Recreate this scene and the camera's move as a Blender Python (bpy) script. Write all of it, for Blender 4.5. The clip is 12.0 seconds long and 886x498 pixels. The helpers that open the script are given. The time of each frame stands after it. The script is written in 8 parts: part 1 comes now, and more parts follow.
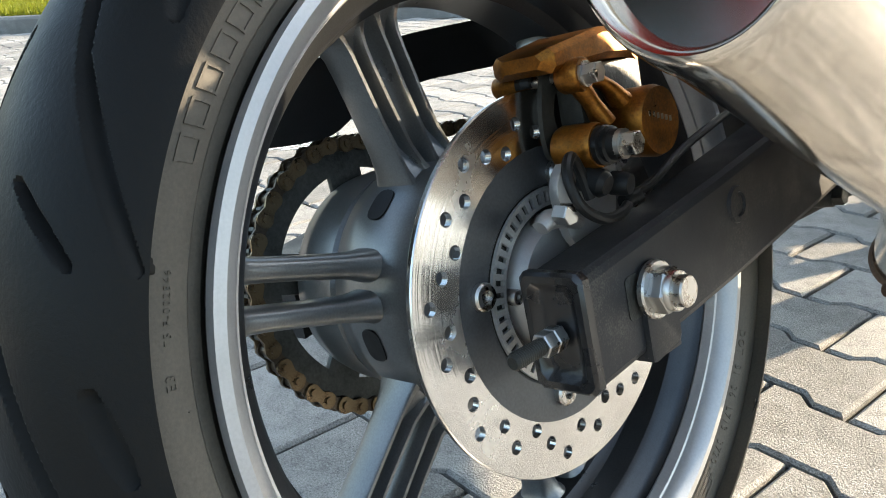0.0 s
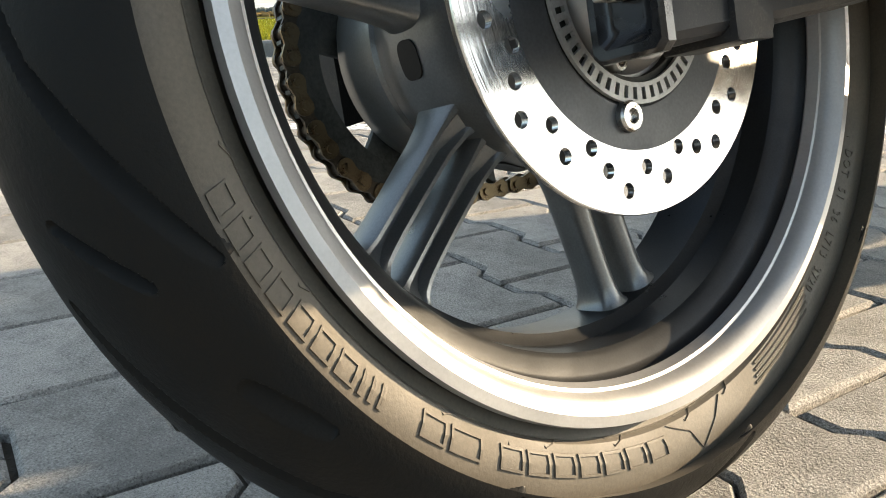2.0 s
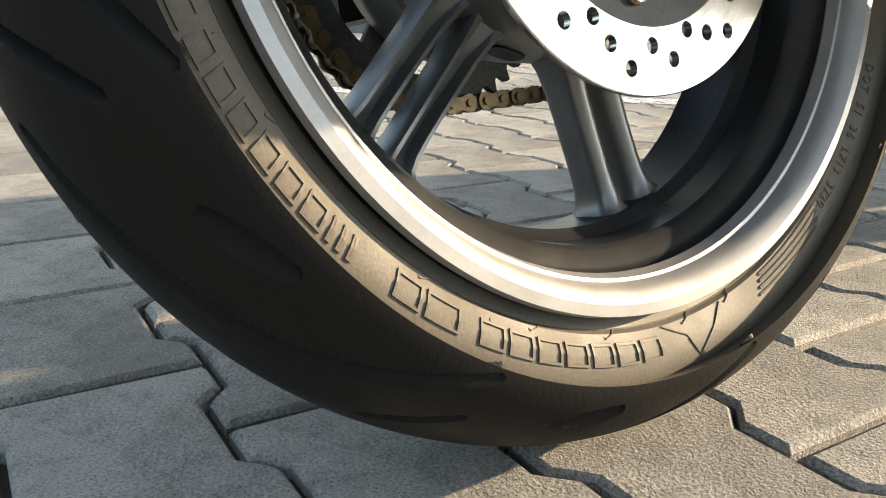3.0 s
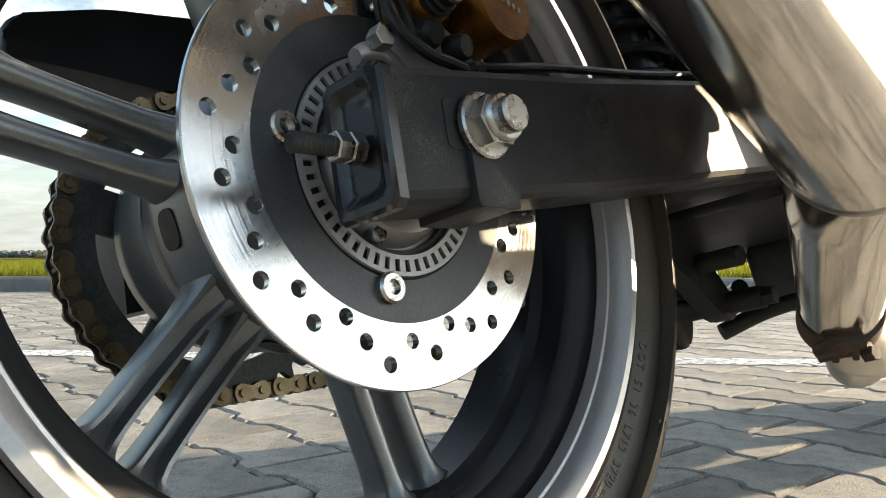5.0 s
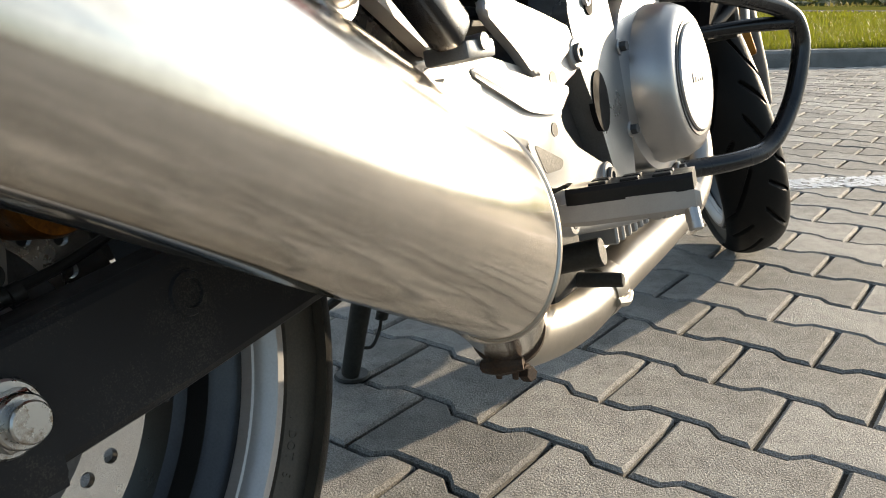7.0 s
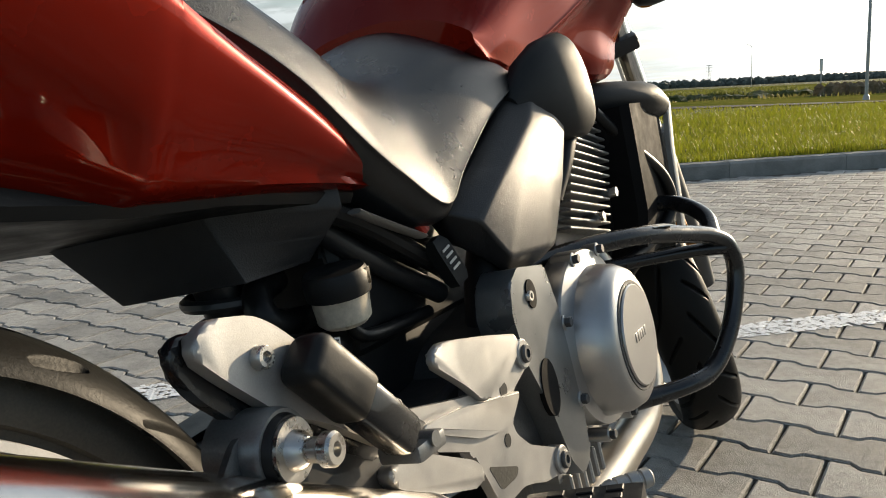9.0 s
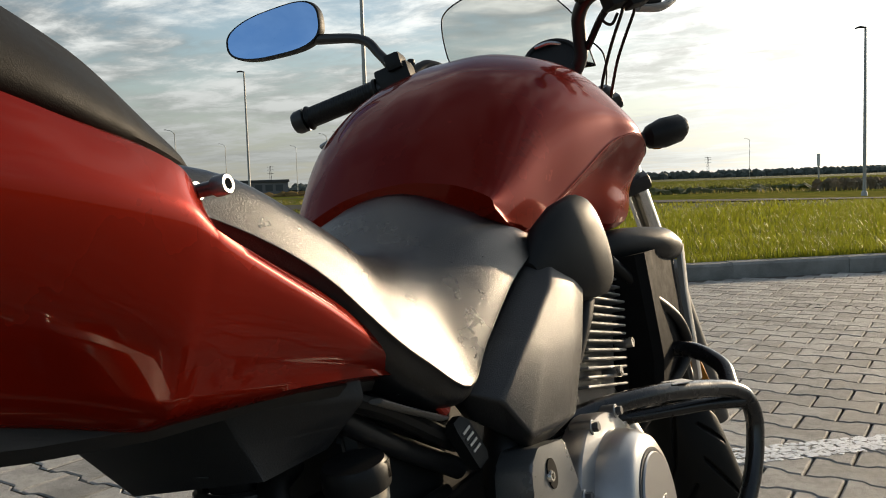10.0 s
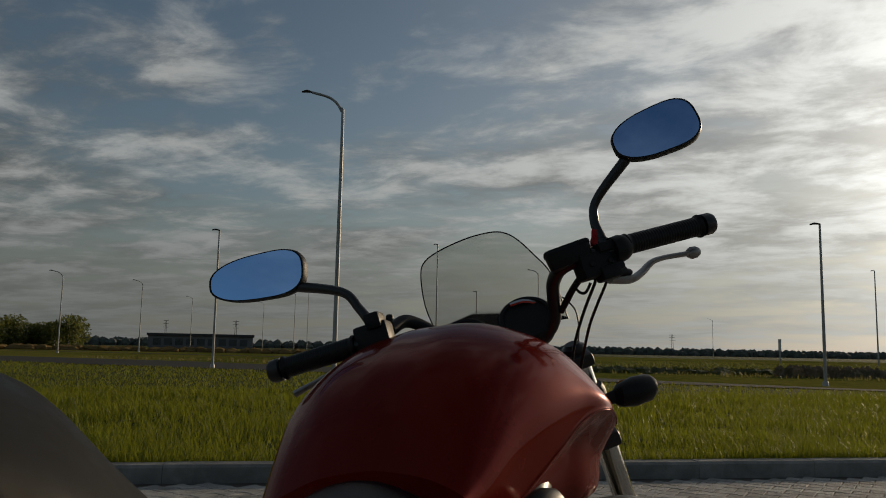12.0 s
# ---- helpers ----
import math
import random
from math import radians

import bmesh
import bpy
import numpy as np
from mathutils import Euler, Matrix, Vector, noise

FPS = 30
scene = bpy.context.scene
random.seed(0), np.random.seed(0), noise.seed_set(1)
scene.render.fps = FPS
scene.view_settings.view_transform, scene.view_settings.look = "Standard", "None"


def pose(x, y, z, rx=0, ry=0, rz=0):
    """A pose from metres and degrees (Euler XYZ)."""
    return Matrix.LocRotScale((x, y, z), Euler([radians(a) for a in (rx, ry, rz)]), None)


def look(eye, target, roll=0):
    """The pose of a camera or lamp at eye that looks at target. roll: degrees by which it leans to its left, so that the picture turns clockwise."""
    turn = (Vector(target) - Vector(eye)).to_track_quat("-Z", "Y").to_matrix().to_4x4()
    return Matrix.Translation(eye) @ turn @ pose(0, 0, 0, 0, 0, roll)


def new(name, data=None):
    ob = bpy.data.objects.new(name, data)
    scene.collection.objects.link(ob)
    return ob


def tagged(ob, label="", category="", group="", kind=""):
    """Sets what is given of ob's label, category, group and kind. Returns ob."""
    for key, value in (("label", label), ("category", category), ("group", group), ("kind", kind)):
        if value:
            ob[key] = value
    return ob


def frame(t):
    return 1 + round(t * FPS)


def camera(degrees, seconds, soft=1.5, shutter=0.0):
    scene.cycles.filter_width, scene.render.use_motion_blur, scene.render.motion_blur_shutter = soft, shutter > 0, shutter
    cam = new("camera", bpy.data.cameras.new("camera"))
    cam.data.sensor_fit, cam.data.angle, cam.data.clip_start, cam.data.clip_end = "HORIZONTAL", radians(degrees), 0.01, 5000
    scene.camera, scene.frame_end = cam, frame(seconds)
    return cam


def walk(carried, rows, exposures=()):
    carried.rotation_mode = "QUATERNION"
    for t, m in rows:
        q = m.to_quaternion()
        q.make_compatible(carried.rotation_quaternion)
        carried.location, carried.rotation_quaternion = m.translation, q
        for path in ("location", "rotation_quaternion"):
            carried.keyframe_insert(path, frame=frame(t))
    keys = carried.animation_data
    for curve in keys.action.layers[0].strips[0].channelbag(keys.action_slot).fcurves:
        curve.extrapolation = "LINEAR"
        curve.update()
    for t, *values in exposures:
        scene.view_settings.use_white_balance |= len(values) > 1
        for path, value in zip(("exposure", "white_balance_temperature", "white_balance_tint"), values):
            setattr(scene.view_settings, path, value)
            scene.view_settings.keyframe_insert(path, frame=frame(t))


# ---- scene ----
cam = camera(57.0, 12.0, soft=1.0)
PATH = [
    (0, (0.298, -0.384, 0.537), (-1.056, 0.905, -0.174), -3.0),
    (0.5, (0.295, -0.399, 0.475), (-1.099, 0.894, -0.144), -3.1),
    (1, (0.292, -0.396, 0.418), (-1.156, 0.856, -0.162), -3.5),
    (1.5, (0.295, -0.381, 0.368), (-1.202, 0.818, -0.197), -2.8),
    (2, (0.31, -0.367, 0.318), (-1.218, 0.795, -0.244), -1.6),
    (2.5, (0.312, -0.353, 0.273), (-1.226, 0.789, -0.303), -0.0),
    (2.7, (0.312, -0.352, 0.259), (-1.228, 0.78, -0.329), 0.4),
    (4.3, (0.319, -0.327, 0.247), (-1.221, 0.916, -0.043), 0.9),
    (4.5, (0.325, -0.318, 0.252), (-1.192, 0.976, 0.098), 0.9),
    (5, (0.344, -0.299, 0.276), (-1.077, 1.109, 0.295), -0.1),
    (5.5, (0.365, -0.257, 0.31), (-0.957, 1.243, 0.326), -0.8),
    (6, (0.39, -0.218, 0.352), (-0.787, 1.372, 0.058), -2.1),
    (6.5, (0.397, -0.188, 0.426), (-0.652, 1.439, -0.079), -0.9),
    (6.7, (0.395, -0.178, 0.462), (-0.619, 1.442, -0.127), -0.3),
    (8.3, (0.405, -0.14, 0.666), (-0.554, 1.545, 0.177), -3.1),
    (8.5, (0.403, -0.141, 0.681), (-0.554, 1.56, 0.241), -2.9),
    (9, (0.395, -0.142, 0.708), (-0.554, 1.58, 0.347), -2.8),
    (9.5, (0.381, -0.138, 0.747), (-0.573, 1.6, 0.481), -2.3),
    (10, (0.371, -0.131, 0.795), (-0.586, 1.618, 0.641), -1.9),
    (10.5, (0.365, -0.131, 0.841), (-0.591, 1.625, 0.811), -1.3),
    (11, (0.365, -0.138, 0.881), (-0.572, 1.627, 0.956), -0.4),
    (11.5, (0.374, -0.154, 0.921), (-0.526, 1.624, 1.093), 0.3),
    (12, (0.369, -0.151, 0.94), (-0.511, 1.628, 1.186), 1.1),
]
# the clip's camera darkens its picture as the bright sky comes in
EXPOSURES = [
    (0.0, 1.95, 6450, 8), (1.0, 1.85, 6350, 8), (1.5, 1.75, 6700, 9), (2.5, 1.35, 7300, 10), (4.5, 1.36, 6950, 9), (5.5, 1.10, 6850, 7), (6.0, 1.05, 6900, 8), (6.5, 0.84, 6650, 9),
    (8.5, 0.25, 6400, 7), (9.5, 0.32, 6900, 9), (10.0, 0.0, 6950, 10), (10.5, -0.3, 6950, 10), (11.0, -0.65, 7000, 10), (11.5, -1.05, 7000, 10), (12.0, -1.5, 6900, 10),
]
walk(cam, [(t, look(eye, target, roll)) for t, eye, target, roll in PATH], EXPOSURES)

# ---- sky, sun and exposure ----
SUN_AZ, SUN_EL = 18.5, 11.8          # degrees from +y towards +x, and above the horizon
world = bpy.data.worlds.new("evening_sky")
scene.world = world
world.use_nodes = True
wn, wl = world.node_tree.nodes, world.node_tree.links
wn.clear()
w_out = wn.new("ShaderNodeOutputWorld")
w_bg = wn.new("ShaderNodeBackground")
w_bg.inputs["Strength"].default_value = 0.145
w_sky = wn.new("ShaderNodeTexSky")
w_sky.sky_type = "NISHITA"
w_sky.sun_disc = False
w_sky.sun_elevation, w_sky.sun_rotation = radians(SUN_EL), radians(SUN_AZ)
w_sky.air_density, w_sky.dust_density, w_sky.ozone_density = 1.0, 0.5, 1.5
w_tc = wn.new("ShaderNodeTexCoord")
w_sep = wn.new("ShaderNodeSeparateXYZ")
wl.new(w_tc.outputs["Generated"], w_sep.inputs[0])


def w_math(op, a, b=None, third=None, clamp=False):
    node = wn.new("ShaderNodeMath")
    node.operation, node.use_clamp = op, clamp
    for socket, value in zip(node.inputs, (a, b, third)):
        if value is None:
            continue
        if isinstance(value, (int, float)):
            socket.default_value = value
        else:
            wl.new(value, socket)
    return node.outputs[0]


# clouds lie on a plane overhead, so that they draw together towards the horizon
height = w_math("ADD", w_math("MAXIMUM", w_sep.outputs["Z"], 0.0), 0.10)
w_comb = wn.new("ShaderNodeCombineXYZ")
wl.new(w_math("DIVIDE", w_sep.outputs["X"], height), w_comb.inputs["X"])
wl.new(w_math("MULTIPLY", w_math("DIVIDE", w_sep.outputs["Y"], height), 1.25), w_comb.inputs["Y"])


def w_noise(scale, detail, rough, offset, distortion=0.0):
    m = wn.new("ShaderNodeMapping")
    m.inputs["Location"].default_value = offset
    wl.new(w_comb.outputs[0], m.inputs["Vector"])
    node = wn.new("ShaderNodeTexNoise")
    node.inputs["Scale"].default_value, node.inputs["Detail"].default_value = scale, detail
    node.inputs["Roughness"].default_value, node.inputs["Distortion"].default_value = rough, distortion
    wl.new(m.outputs[0], node.inputs["Vector"])
    return node.outputs["Fac"]


def w_ramp(fac, stops):
    node = wn.new("ShaderNodeValToRGB")
    node.color_ramp.interpolation = "EASE"
    while len(node.color_ramp.elements) < len(stops):
        node.color_ramp.elements.new(0.5)
    for e, (at, c) in zip(node.color_ramp.elements, stops):
        e.position, e.color = at, (c, c, c, 1)
    wl.new(fac, node.inputs[0])
    return node.outputs[0]


big = w_noise(0.55, 5.0, 0.55, (3.1, 0.4, 0.0), 0.4)
puffs = w_noise(2.6, 8.0, 0.62, (0.0, 7.0, 1.0), 0.25)
cover = w_math("ADD", w_math("MULTIPLY", big, 0.62), w_math("MULTIPLY", puffs, 0.38))
mask = w_ramp(cover, [(0.40, 0.0), (0.56, 0.95)])
shade = w_ramp(w_math("ADD", w_math("MULTIPLY", puffs, 0.6), w_math("MULTIPLY", w_noise(1.3, 6.0, 0.6, (9.0, 2.0, 5.0)), 0.4)), [(0.37, 0.36), (0.62, 1.90)])
# clouds towards the sun are brighter
sun_dir = Vector((math.sin(radians(SUN_AZ)) * math.cos(radians(SUN_EL)), math.cos(radians(SUN_AZ)) * math.cos(radians(SUN_EL)), math.sin(radians(SUN_EL))))
w_dot = wn.new("ShaderNodeVectorMath")
w_dot.operation = "DOT_PRODUCT"
w_dot.inputs[1].default_value = sun_dir
wl.new(w_tc.outputs["Generated"], w_dot.inputs[0])
facing = w_math("MAXIMUM", w_dot.outputs["Value"], 0.0)
near_sun = w_math("ADD", w_math("MULTIPLY", w_math("POWER", facing, 6.0), 1.3), w_math("MULTIPLY", w_math("POWER", facing, 60.0), 5.0))
cloud_light = w_math("MULTIPLY", w_math("ADD", 1.15, near_sun), shade)
w_tint = wn.new("ShaderNodeVectorMath")
w_tint.operation = "SCALE"
w_tint.inputs[0].default_value = (2.84, 3.05, 3.16)
wl.new(cloud_light, w_tint.inputs["Scale"])
w_mix = wn.new("ShaderNodeMix")
w_mix.data_type = "RGBA"
front = w_math("MULTIPLY", mask, w_ramp(w_sep.outputs["Y"], [(0.0, 0.25), (0.55, 1.0)]))
wl.new(front, w_mix.inputs[0])
wl.new(w_sky.outputs[0], w_mix.inputs[6])
wl.new(w_tint.outputs[0], w_mix.inputs[7])
# pale haze low down, and a glare of thin haze round the sun
w_haze = wn.new("ShaderNodeMix")
w_haze.data_type = "RGBA"
w_hz = wn.new("ShaderNodeVectorMath")
w_hz.operation = "SCALE"
w_hz.inputs[0].default_value = (3.0, 3.27, 3.30)
wl.new(w_math("ADD", w_math("MULTIPLY_ADD", w_sep.outputs["Y"], 0.27, 0.58), w_math("MULTIPLY", near_sun, 0.8)), w_hz.inputs["Scale"])
wl.new(w_ramp(w_sep.outputs["Z"], [(0.02, 0.85), (0.22, 0.0)]), w_haze.inputs[0])
wl.new(w_mix.outputs[2], w_haze.inputs[6])
wl.new(w_hz.outputs[0], w_haze.inputs[7])
w_glare = wn.new("ShaderNodeVectorMath")
w_glare.operation = "SCALE"
w_glare.inputs[0].default_value = (1.0, 0.97, 0.90)
wl.new(w_math("MULTIPLY", w_math("ADD", w_math("POWER", facing, 6.0), w_math("MULTIPLY", w_math("POWER", facing, 30.0), 2.0)), 4.5), w_glare.inputs["Scale"])
w_add = wn.new("ShaderNodeVectorMath")
w_add.operation = "ADD"
wl.new(w_haze.outputs[2], w_add.inputs[0])
wl.new(w_glare.outputs[0], w_add.inputs[1])
wl.new(w_add.outputs[0], w_bg.inputs["Color"])
wl.new(w_bg.outputs[0], w_out.inputs["Surface"])

sun = new("sun", bpy.data.lights.new("sun", "SUN"))
sun.data.energy, sun.data.angle, sun.data.color = 6.0, radians(0.6), (1.0, 0.80, 0.56)
sun.matrix_world = look(sun_dir * 50, (0, 0, 0))

# ---- materials ----
def material(name, base, rough=0.5, metal=0.0, vary=0.18, scale=12.0, bump=0.0, fine=120.0, dirt=None, coat=0.0, spread=0.12, random_amount=0.0, spec=0.5, stops=(0.36, 0.62)):
    """A surface with colour that varies at two scales, roughness that varies with it, and fine relief."""
    m = bpy.data.materials.new(name)
    m.use_nodes = True
    n, l = m.node_tree.nodes, m.node_tree.links
    b = n["Principled BSDF"]
    tc = n.new("ShaderNodeTexCoord")
    a = n.new("ShaderNodeTexNoise")
    a.inputs["Scale"].default_value, a.inputs["Detail"].default_value, a.inputs["Roughness"].default_value = scale, 6, 0.6
    f = n.new("ShaderNodeTexNoise")
    f.inputs["Scale"].default_value, f.inputs["Detail"].default_value, f.inputs["Roughness"].default_value = fine, 4, 0.65
    l.new(tc.outputs["Object"], a.inputs["Vector"])
    l.new(tc.outputs["Object"], f.inputs["Vector"])
    ramp = n.new("ShaderNodeValToRGB")
    lo = [c * (1 - vary) for c in base] if dirt is None else dirt
    ramp.color_ramp.elements[0].position, ramp.color_ramp.elements[0].color = stops[0], (*lo, 1)
    ramp.color_ramp.elements[1].position, ramp.color_ramp.elements[1].color = stops[1], (*[min(1, c * (1 + vary * 0.6)) for c in base], 1)
    mix = n.new("ShaderNodeMath")
    mix.operation = "MULTIPLY_ADD"
    l.new(f.outputs["Fac"], mix.inputs[0])
    mix.inputs[1].default_value = 0.45
    scaled = n.new("ShaderNodeMath")
    scaled.operation = "MULTIPLY"
    scaled.inputs[1].default_value = 0.55
    l.new(a.outputs["Fac"], scaled.inputs[0])
    l.new(scaled.outputs[0], mix.inputs[2])
    fac = mix.outputs[0]
    if random_amount:
        info = n.new("ShaderNodeObjectInfo")
        geo = n.new("ShaderNodeNewGeometry")
        both = n.new("ShaderNodeMath")
        both.operation = "ADD"
        l.new(info.outputs["Random"], both.inputs[0])
        l.new(geo.outputs["Random Per Island"], both.inputs[1])
        fr = n.new("ShaderNodeMath")
        fr.operation = "FRACT"
        l.new(both.outputs[0], fr.inputs[0])
        add = n.new("ShaderNodeMath")
        add.operation = "MULTIPLY_ADD"
        add.inputs[1].default_value = random_amount
        l.new(fr.outputs[0], add.inputs[0])
        off = n.new("ShaderNodeMath")
        off.operation = "SUBTRACT"
        off.inputs[1].default_value = random_amount / 2
        l.new(fac, off.inputs[0])
        l.new(off.outputs[0], add.inputs[2])
        fac = add.outputs[0]
    l.new(fac, ramp.inputs[0])
    l.new(ramp.outputs[0], b.inputs["Base Color"])
    r = n.new("ShaderNodeMapRange")
    r.inputs["From Min"].default_value, r.inputs["From Max"].default_value = 0.3, 0.7
    r.inputs["To Min"].default_value, r.inputs["To Max"].default_value = max(0.02, rough - spread), min(1, rough + spread)
    l.new(a.outputs["Fac"], r.inputs["Value"])
    l.new(r.outputs[0], b.inputs["Roughness"])
    b.inputs["Metallic"].default_value = metal
    b.inputs["Specular IOR Level"].default_value = spec
    b.inputs["Coat Weight"].default_value = coat
    b.inputs["Coat Roughness"].default_value = 0.04
    if bump:
        bp = n.new("ShaderNodeBump")
        bp.inputs["Strength"].default_value, bp.inputs["Distance"].default_value = 1.0, bump
        l.new(f.outputs["Fac"], bp.inputs["Height"])
        l.new(bp.outputs[0], b.inputs["Normal"])
    return m


def brushed(name, base, rough, stretch, bump=0.00004):
    """Metal with fine scratches along one direction of the object."""
    m = material(name, base, rough, 1.0, 0.1, 9, 0.0, 60, spread=0.03)
    n, l = m.node_tree.nodes, m.node_tree.links
    b = n["Principled BSDF"]
    tc = n.new("ShaderNodeTexCoord")
    mp = n.new("ShaderNodeMapping")
    mp.inputs["Scale"].default_value = stretch
    f = n.new("ShaderNodeTexNoise")
    f.inputs["Scale"].default_value, f.inputs["Detail"].default_value = 1.0, 3
    l.new(tc.outputs["Object"], mp.inputs["Vector"])
    l.new(mp.outputs[0], f.inputs["Vector"])
    bp = n.new("ShaderNodeBump")
    bp.inputs["Distance"].default_value = bump
    l.new(f.outputs["Fac"], bp.inputs["Height"])
    l.new(bp.outputs[0], b.inputs["Normal"])
    return m


RUBBER = material("tyre_rubber", (0.0080, 0.0085, 0.0086), 0.45, 0, 0.35, 11, 0.0003, 330, dirt=(0.0125, 0.0115, 0.0100), spec=0.09)
SIDEWALL = material("dusty_sidewall_rubber", (0.078, 0.068, 0.053), 0.65, 0, 0.30, 16, 0.00015, 500)
ALLOY = material("painted_alloy", (0.195, 0.200, 0.202), 0.31, 0.66, 0.22, 18, 0.00005, 700, spread=0.05)
RIM_PAINT = material("grey_rim_paint", (0.055, 0.058, 0.062), 0.30, 0.75, 0.20, 18, 0.00005, 700, spread=0.04)
RIM_BARE = material("machined_rim_edge", (0.44, 0.445, 0.45), 0.42, 0.7, 0.10, 30, 0.00003, 500, spread=0.03)
DISC_STEEL = material("brake_disc_steel", (0.72, 0.71, 0.69), 0.22, 1.0, 0.1, 20, 0, 300)


def turned_marks(m, centre_z, bump):
    """Fine circular scoring about the wheel's axle."""
    n, l = m.node_tree.nodes, m.node_tree.links
    b = n["Principled BSDF"]
    tc, sep = n.new("ShaderNodeTexCoord"), n.new("ShaderNodeSeparateXYZ")
    l.new(tc.outputs["Object"], sep.inputs[0])
    comb, ln = n.new("ShaderNodeCombineXYZ"), n.new("ShaderNodeVectorMath")
    off = n.new("ShaderNodeMath")
    off.operation, off.inputs[1].default_value = "SUBTRACT", centre_z
    l.new(sep.outputs["Z"], off.inputs[0])
    l.new(sep.outputs["Y"], comb.inputs["X"])
    l.new(off.outputs[0], comb.inputs["Y"])
    ln.operation = "LENGTH"
    l.new(comb.outputs[0], ln.inputs[0])
    f = n.new("ShaderNodeTexNoise")
    f.noise_dimensions = "1D"
    f.inputs["Scale"].default_value, f.inputs["Detail"].default_value, f.inputs["Roughness"].default_value = 330, 2, 0.6
    l.new(ln.outputs["Value"], f.inputs["W"])
    bp = n.new("ShaderNodeBump")
    bp.inputs["Distance"].default_value = bump
    l.new(f.outputs["Fac"], bp.inputs["Height"])
    l.new(bp.outputs[0], b.inputs["Normal"])


turned_marks(DISC_STEEL, 0.319, 0.00009)
DARK_STEEL = material("dark_disc_carrier", (0.085, 0.088, 0.092), 0.5, 0.6, 0.25, 30, 0.00005, 500)
RING_STEEL = material("dull_sensor_ring_steel", (0.36, 0.355, 0.34), 0.42, 0.45, 0.2, 60, 0.00004, 500)
ZINC = material("zinc_plated_steel", (0.44, 0.43, 0.41), 0.30, 1.0, 0.25, 90, 0.00004, 500, dirt=(0.20, 0.15, 0.10), stops=(0.36, 0.46))
BLACK_PAINT = material("satin_black_paint", (0.020, 0.020, 0.021), 0.40, 0.0, 0.3, 25, 0.00006, 500, coat=0.12, spec=0.4)
ARM_PAINT = material("dusty_black_arm_paint", (0.022, 0.022, 0.023), 0.42, 0.0, 0.3, 16, 0.00008, 900, dirt=(0.062, 0.058, 0.052), coat=0.0, spec=0.12, stops=(0.37, 0.47))
GLOSS_BLACK = material("gloss_black_tube_paint", (0.009, 0.009, 0.010), 0.26, 0.0, 0.3, 25, 0.00003, 500, coat=0.3, spec=0.4)
BLACK_PLASTIC = material("black_plastic", (0.012, 0.0125, 0.013), 0.48, 0, 0.3, 30, 0.00012, 900, spec=0.22)
GRAIN_PLASTIC = material("grained_side_cover_plastic", (0.022, 0.022, 0.023), 0.40, 0, 0.25, 30, 0.00040, 620, spread=0.04, spec=0.42)
SEAT_VINYL = material("grained_seat_vinyl", (0.0085, 0.0092, 0.0105), 0.29, 0, 0.25, 20, 0.00040, 600, spread=0.03, spec=0.5)
PILLION_VINYL = material("matt_pillion_vinyl", (0.011, 0.0104, 0.0092), 0.58, 0, 0.25, 20, 0.0003, 900, spec=0.10)
GOLD = material("gold_anodised_caliper", (0.30, 0.120, 0.016), 0.38, 0.85, 0.3, 45, 0.00012, 500, dirt=(0.12, 0.050, 0.012))
CHROME = material("polished_chrome", (0.62, 0.61, 0.59), 0.16, 1.0, 0.12, 40, 0.00002, 300)
CASE_SILVER = material("lacquered_engine_case", (0.40, 0.395, 0.39), 0.33, 0.9, 0.05, 90, 0.00006, 900, spread=0.03)
CAST_GREY = material("silver_cast_alloy", (0.37, 0.362, 0.35), 0.42, 0.6, 0.09, 60, 0.00012, 900, spread=0.05)
ENGINE_DARK = material("dark_engine_casting", (0.10, 0.10, 0.10), 0.5, 0.7, 0.3, 30, 0.0002, 500)
FIN_METAL = material("dusty_cylinder_fins", (0.34, 0.34, 0.335), 0.40, 0.7, 0.4, 50, 0.0002, 400)
CHAIN_BRASS = material("worn_gold_chain", (0.215, 0.160, 0.095), 0.34, 0.95, 0.3, 90, 0.00005, 500, dirt=(0.15, 0.10, 0.06), stops=(0.38, 0.52))
CHAIN_DARK = material("greasy_chain_rollers", (0.13, 0.105, 0.08), 0.38, 0.9, 0.4, 90, 0.0001, 500)
GREASE = material("greasy_black_metal", (0.026, 0.026, 0.022), 0.55, 0.3, 0.5, 60, 0.0005, 260)
SPROCKET = material("dull_greasy_steel", (0.10, 0.105, 0.098), 0.5, 0.6, 0.5, 40, 0.0003, 300)
RUST = material("rusty_steel", (0.075, 0.045, 0.028), 0.7, 0.4, 0.5, 120, 0.0006, 500, dirt=(0.035, 0.026, 0.020))
MATT_BLACK = material("matt_black_moulding", (0.008, 0.008, 0.0085), 0.7, 0, 0.3, 40, 0.0001, 600, spec=0.06)
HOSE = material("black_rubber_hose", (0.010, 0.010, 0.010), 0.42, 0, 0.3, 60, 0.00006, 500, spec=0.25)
RED_ANODISED = material("red_anodised_alloy", (0.35, 0.012, 0.010), 0.35, 0.7, 0.2, 60)
RED_CABLE = material("red_cable", (0.42, 0.03, 0.015), 0.4, 0, 0.2, 60)
TRANSLUCENT = material("milky_reservoir_plastic", (0.52, 0.47, 0.38), 0.35, 0, 0.2, 60)
WHITE_STICKER = material("white_sticker", (0.70, 0.70, 0.68), 0.5, 0, 0.1, 60)
INK = material("dark_print", (0.05, 0.05, 0.055), 0.6, 0, 0.1, 60)
AMBER = material("amber_lens", (0.5, 0.2, 0.02), 0.2, 0, 0.1, 60)
